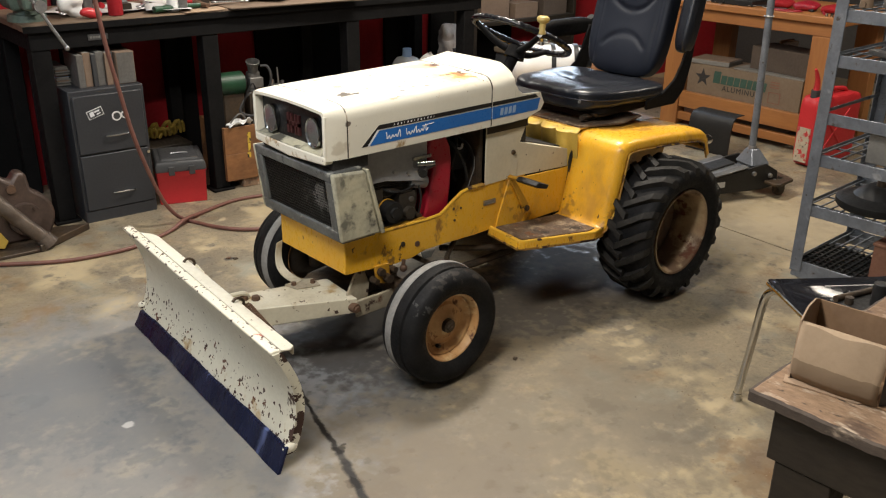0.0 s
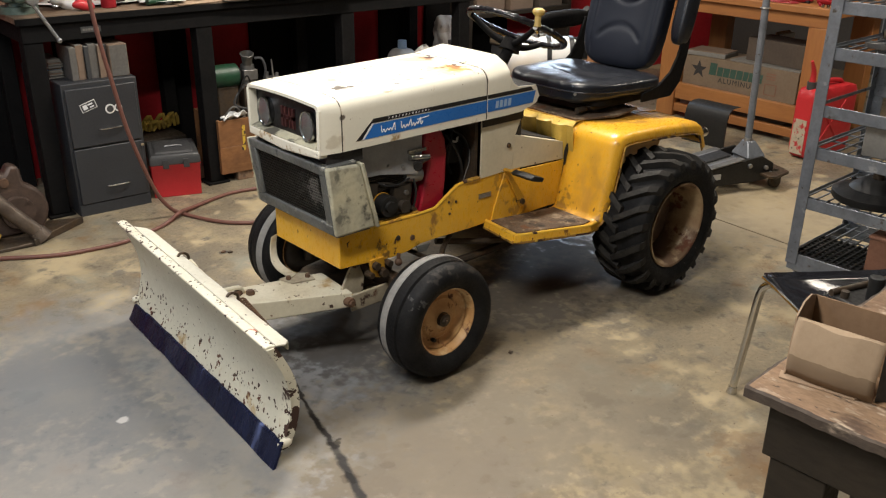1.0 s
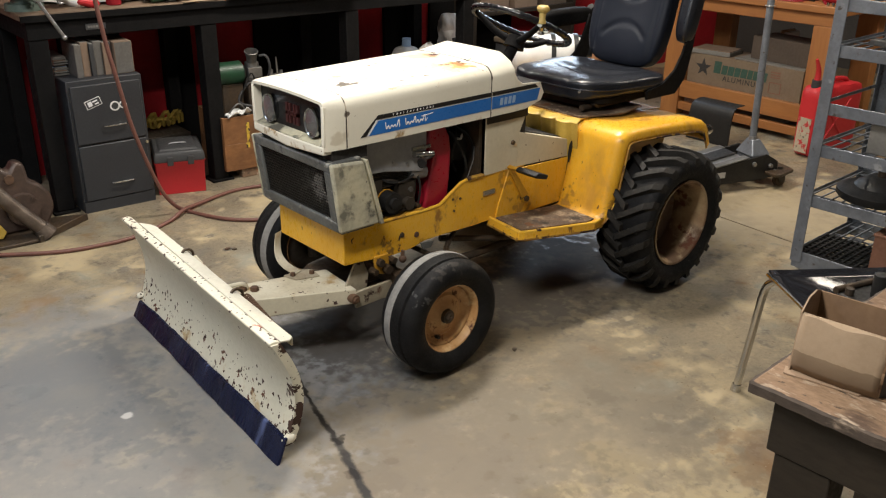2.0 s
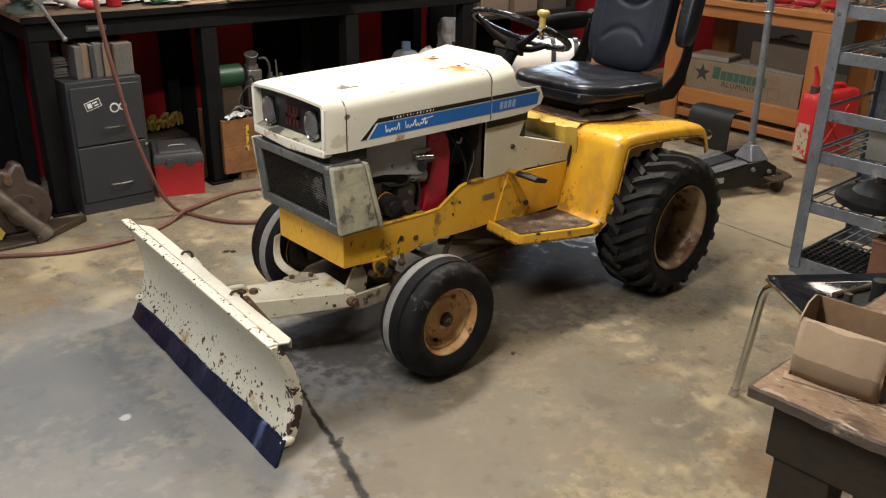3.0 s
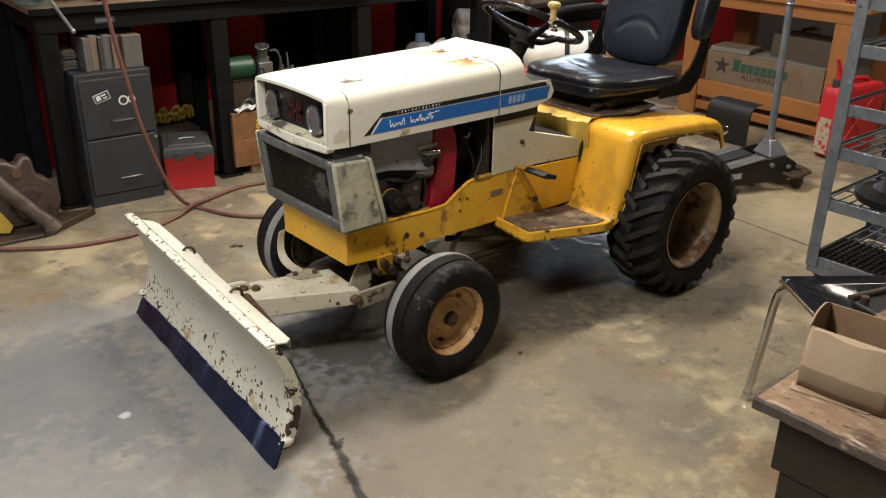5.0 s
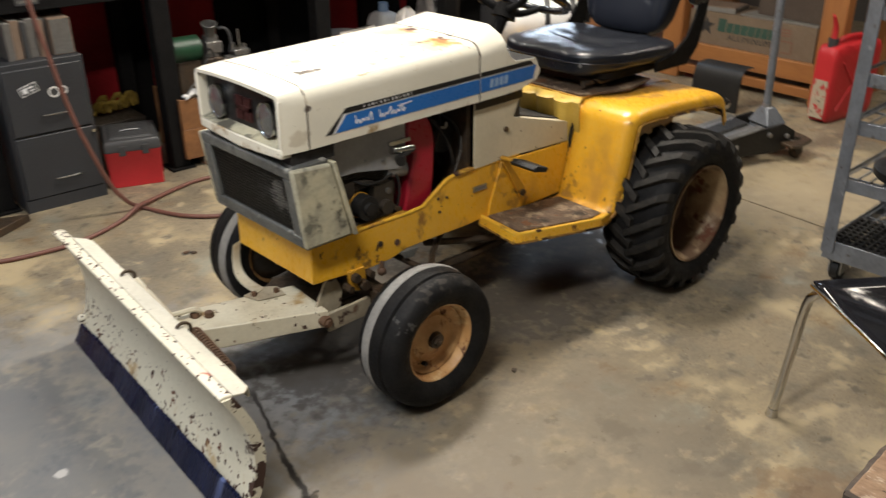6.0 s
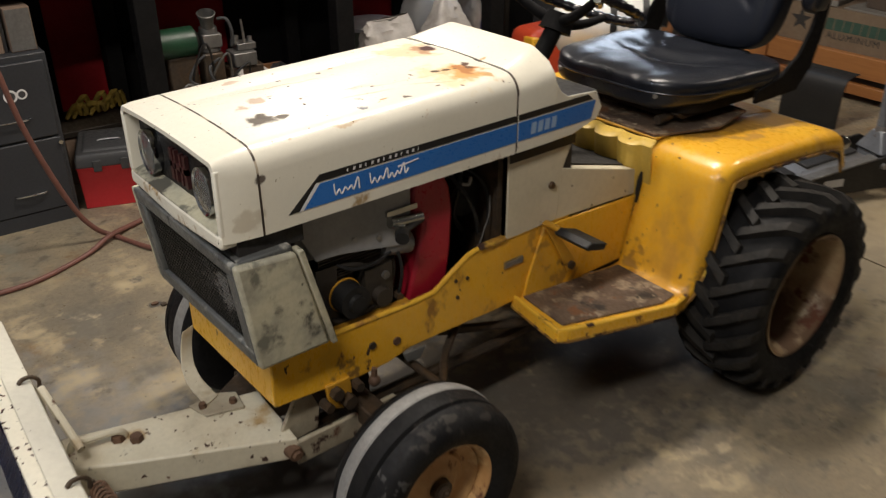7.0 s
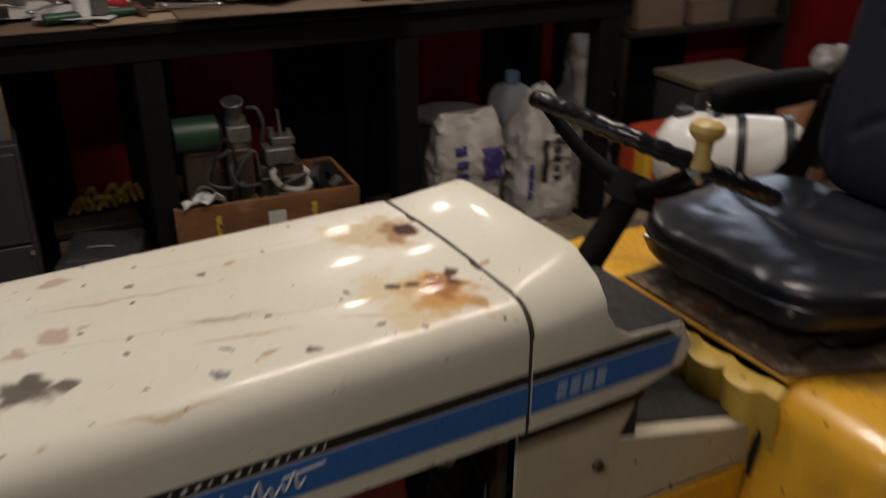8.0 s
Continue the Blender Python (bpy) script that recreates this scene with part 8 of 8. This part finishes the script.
for k in range(12):
    part("strip", boxed(0.0, 0.25, k * 0.0247, k * 0.0247 + 0.008, 0.0082, 0.013), M["black_metal"], o, smooth=False)
o = placed("brown_box", "red-brown wooden box on the bottom shelf", "box", on_rack(0.05, -0.56, 0.198))
part("body", boxed(0, 0.28, 0, 0.28, 0, 0.13), M["brown_bin"], o, bevel=0.004)
part("lid", boxed(-0.004, 0.284, -0.004, 0.284, 0.13, 0.142), M["brown_bin"], o, bevel=0.003)
o = placed("seed_scoop", "cream plastic scoop on the rack", "scoop", on_rack(0.10, -0.16, 1.00, 20))
bm = B()
lathe(bm, [(0.012, 0.0), (0.035, 0.03), (0.05, 0.10), (0.048, 0.10), (0.033, 0.032), (0.010, 0.004)], (0, 0, 0.05), (0.2, -1, 0.15), 20)
part("bowl", bm, M["tan_lid"], o)
bm = B()
pillow(bm, -0.03, 0.10, -0.20, -0.06, 0, 0.06, 10, 10, 2.4, lump=0.012)
part("strap", bm, M["red"], o, "dark red strap bundle")
o = placed("metal_bracket", "rusty bracket lying on the rack", "bracket", on_rack(0.05, -0.30, 1.00, -12))
part("bar", boxed(0, 0.35, 0, 0.03, 0, 0.02), M["alloy"], o, bevel=0.003)
part("bar", boxed(0, 0.03, 0.03, 0.2, 0, 0.02), M["alloy"], o, bevel=0.003)
for k in range(8):
    o = placed("engine_part", "small grey engine part on the top shelf", "engine part", on_rack(0.06 + 0.05 * (k % 3), -0.08 - 0.06 * k, 1.165, 37 * k), group="parts on the rack")
    bm = B()
    cyl(bm, (0, 0, 0), (0, 0, 0.03 + 0.006 * (k % 4)), 0.024, 0.02, 14)
    cyl(bm, (-0.03, 0, 0.012), (0.035, 0, 0.012), 0.010, 0.008, 10)
    part("casting", bm, M["alloy"] if k % 3 else M["card"], o)
o = placed("yellow_cord", "yellow cord looped on the rack shelf", "cord", on_rack(0.20, -0.44, 0.42))
bm = B()
for k in range(3):
    tube(bm, [(0.0, 0.02 * k, 0.01 + 0.01 * k), (0.06, -0.05, 0.03), (0.12, -0.10 + 0.02 * k, 0.02), (0.2, -0.2, 0.03), (0.10, -0.25, 0.02)], 0.006, 8, 5)
part("cord", bm, M["pale_yellow"], o)

# stacking chair with parts on it
CH = pose(-0.497, -1.096, 0, 0, 0, -37)
chair = placed("stacking_chair", "glossy black plastic chair with chrome legs", "chair", CH)
bm = B()
rows = []
for i in range(15):
    u_ = i / 14
    row = []
    for j in range(13):
        w_ = j / 12
        z = 0.428 - 0.035 * math.sin(math.pi * min(u_ * 1.05, 1)) * math.sin(math.pi * w_) + 0.012 * (2 * w_ - 1) ** 2
        if u_ > 0.82:
            z += 1.6 * (u_ - 0.82) ** 2
        row.append((u_ * 0.46, -w_ * 0.42, z))
    rows.append(row)
loft(bm, rows, closed=False)
part("shell", bm, M["chair_black"], chair, "glossy black moulded seat", solid=0.006)
rows = []
for i in range(9):
    k = i / 8
    rows.append([(0.45 + 0.10 * k, -0.42 * j / 10, 0.47 + 0.36 * k + 0.01 * math.sin(math.pi * j / 10)) for j in range(11)])
bm = loft(B(), rows, closed=False)
part("backrest", bm, M["chair_black"], chair, solid=0.006)
bm = B()
tube(bm, [(-0.026, 0.032, 0.006), (-0.002, 0.034, 0.20), (0.010, 0.026, 0.355), (0.020, 0.008, 0.398), (0.034, -0.022, 0.412), (0.045, -0.08, 0.408), (0.05, -0.30, 0.405), (0.05, -0.40, 0.40), (0.05, -0.435, 0.36), (0.045, -0.46, 0.20), (0.035, -0.48, 0.006)], 0.0125, 14, 4)
leg = part("front_leg", bm, M["chrome"], chair, "bent chrome tube")
bm = B()
cyl(bm, (-0.026, 0.032, 0.0), (-0.024, 0.032, 0.024), 0.018, 0.014, 14)
part("glide", bm, M["chrome"], leg)
bm = B()
cyl(bm, (0.035, -0.481, 0.0), (0.036, -0.477, 0.022), 0.017, 0.014, 14)
part("glide", bm, M["chrome"], leg)
bm = B()
tube(bm, [(0.47, 0.05, 0.006), (0.42, 0.02, 0.20), (0.38, -0.01, 0.385), (0.37, -0.03, 0.408), (0.37, -0.39, 0.408), (0.38, -0.41, 0.385), (0.42, -0.44, 0.20), (0.47, -0.47, 0.006)], 0.0125, 14, 4)
part("rear_leg", bm, M["chrome"], chair, "bent chrome tube")
bm = B()
tube(bm, [(0.0, 0.0, 0.430), (-0.004, -0.10, 0.436), (-0.004, -0.32, 0.436), (0.0, -0.42, 0.430)], 0.006, 8, 4)
part("edge_trim", bm, M["chrome"], chair)
o = placed("engine_bracket", "dark steel engine bracket lying on the chair", "engine part", CH @ pose(0.13, -0.27, 0.412, 0, 0, 20))
bm = B()
box(bm, 0.0, 0.26, -0.07, 0.07, 0.0, 0.055)
part("block", bm, M["black_metal"], o, bevel=0.006)
bm = B()
cyl(bm, (0.08, 0.0, 0.055), (0.08, 0.0, 0.125), 0.021, 0.021, 18)
part("post", bm, M["black_metal"], o, bevel=0.002)
bm = B()
for x_, y_ in ((0.02, 0.045), (0.15, 0.045), (0.15, -0.045), (0.22, 0.0)):
    cyl(bm, (x_, y_, 0.055), (x_, y_, 0.075), 0.012, 0.012, 10)
cyl(bm, (0.0, 0.075, 0.06), (0.26, 0.075, 0.06), 0.010, n=10)
part("bolt", bm, M["greasy"], o)

# low table in the foreground with an open carton
ST = pose(-1.548, -1.607, -0.025, 0, 0, 1.0)
st = placed("wooden_stand", "low dark wooden stand with a worn plank top", "stand", ST)
part("top", boxed(0.0, 0.62, -0.70, 0.0, 0.719, 0.744), M["old_wood"], st, "worn splintered plank top", bevel=0.004)


def ragged(x0, x1, y0, y1, z0, z1, n_s, along):
    """A worn edge strip with an uneven outer face."""
    rings = []
    for i_ in range(n_s + 1):
        k_ = i_ / n_s
        w_ = 0.003 * noise.noise(Vector((k_ * 19, 3.1, along))) + 0.002 * noise.noise(Vector((k_ * 47, 1.7, along)))
        v_ = 0.002 * noise.noise(Vector((k_ * 33, 7.7, along)))
        if along:
            x_ = x0 + (x1 - x0) * k_
            rings.append([(x_, y0, z0), (x_, y1 + w_, z0 + 0.003 + v_), (x_, y1 + w_ - v_, z1 - 0.004 + v_), (x_, y0, z1 - 0.0015 + v_ * 0.4)])
        else:
            y_ = y0 + (y1 - y0) * k_
            rings.append([(x1, y_, z0), (x0 + w_, y_, z0 + 0.003 + v_), (x0 + w_ - v_, y_, z1 - 0.004 + v_), (x1, y_, z1 - 0.0015 + v_ * 0.4)])
    return loft(B(), rings)


part("worn_edge", ragged(-0.006, 0.002, -0.70, 0.002, 0.7195, 0.7445, 70, 0), M["splintered"], st, "dark splintered front edge", angle=25)
part("worn_edge", ragged(0.0, 0.62, -0.002, 0.005, 0.7195, 0.7445, 50, 1), M["splintered"], st, "dark splintered side edge", angle=25)
part("apron", boxed(0.014, 0.036, -0.685, -0.040, 0.612, 0.719), M["dark_wood"], st, bevel=0.003)
part("apron", boxed(0.036, 0.60, -0.064, -0.042, 0.612, 0.719), M["dark_wood"], st, bevel=0.003)
for x_ in (0.018, 0.50):
    for y_ in (-0.160, -0.655):
        part("leg", boxed(x_, x_ + 0.075, y_, y_ + 0.105, 0.025, 0.719 if x_ > 0.1 else 0.612), M["dark_wood"], st, bevel=0.004)
part("strip", boxed(0.155, 0.175, -0.60, -0.175, 0.745, 0.753), M["crate_wood"], st, bevel=0.002)
cb = placed("open_carton", "torn open cardboard box on the wooden stand", "box", ST @ pose(0.079, -0.030, 0.745, 0, 0, 6))
bm = B()
rows = []
for k in range(13):
    y_ = -0.148 * k / 12
    bow = 0.006 * math.sin(math.pi * k / 12)
    rows.append([(0.006 - bow, y_, 0.006 * abs(math.sin(k * 0.9)) * 0.3), (-0.004 - bow, y_, 0.020), (-0.002 - bow, y_, 0.052 + 0.004 * math.sin(k)), (0.010 - bow * 0.6, y_, 0.110 + 0.003 * math.sin(k * 0.8)), (0.016, y_, 0.114)])
loft(bm, rows, closed=False)
part("front_wall", bm, M["card_box"], cb, "pale brown folded flap", solid=0.003)
part("back_wall", boxed(0.100, 0.103, -0.24, 0.004, 0.0, 0.125), M["card_dark"], cb)
bm = B()
prism(bm, [(0.0, 0.0), (0.100, 0.0), (0.100, 0.126), (0.075, 0.136), (0.040, 0.134), (0.012, 0.116)], "y", 0.001, 0.004)
part("end_wall", bm, M["card"], cb)
part("bottom", boxed(0.006, 0.100, -0.235, 0.0, 0.0, 0.003), M["card_dark"], cb)
bm = B()
prism(bm, [(0.010, -0.150), (0.018, -0.150), (0.098, -0.236), (0.090, -0.236)], "z", 0.0, 0.108)
part("side_flap", bm, M["dark_plastic"], cb, "dark oily side flap")
bm = B()
prism(bm, [(-0.016, 0.006), (-0.010, -0.045), (-0.004, -0.120), (0.010, -0.130), (0.010, 0.012)], "z", 0.0, 0.002)
part("loose_flap", bm, M["card"], cb)

# bits lying on the floor
rnd = random.Random(21)
for k, (x_, y_) in enumerate(((-1.18, 1.05), (-1.16, 1.03), (-0.55, 0.72), (-0.42, 0.60), (-0.86, -0.40), (0.30, -0.30), (-1.48, 0.30))):
    o = placed("debris", "small dark flake of dirt on the floor", "debris", pose(x_, y_, 0.0, 0, 0, 47 * k), group="bits on the floor")
    bm = B()
    n_p = 7
    ring = [(0.012 * (0.5 + rnd.random()) * math.cos(2 * math.pi * i / n_p), 0.008 * (0.5 + rnd.random()) * math.sin(2 * math.pi * i / n_p)) for i in range(n_p)]
    prism(bm, ring, "z", 0.0005, 0.004 + 0.003 * rnd.random())
    part("flake", bm, M["greasy"] if k % 3 else M["rust"], o)

for k in range(10):
    o = placed("small_tool", "small dark hand tool on the table", "tool", TB @ pose(0.03 + 0.05 * (k % 3), -0.05 + 0.13 * k, 0.832, 0, 0, 33 * k), group="small tools on the table")
    bm = B()
    tube(bm, [(-0.05, 0, 0.009), (0.0, 0.004, 0.010), (0.05, 0, 0.009)], 0.008, 8, 4, radii=lambda t: 0.009 - 0.005 * t)
    part("handle", bm, M["red"] if k % 4 == 1 else M["black_metal"], o)
    bm = B()
    cyl(bm, (0.05, 0, 0.009), (0.10, 0, 0.008), 0.003, 0.003, 8)
    part("shank", bm, M["steel"], o)
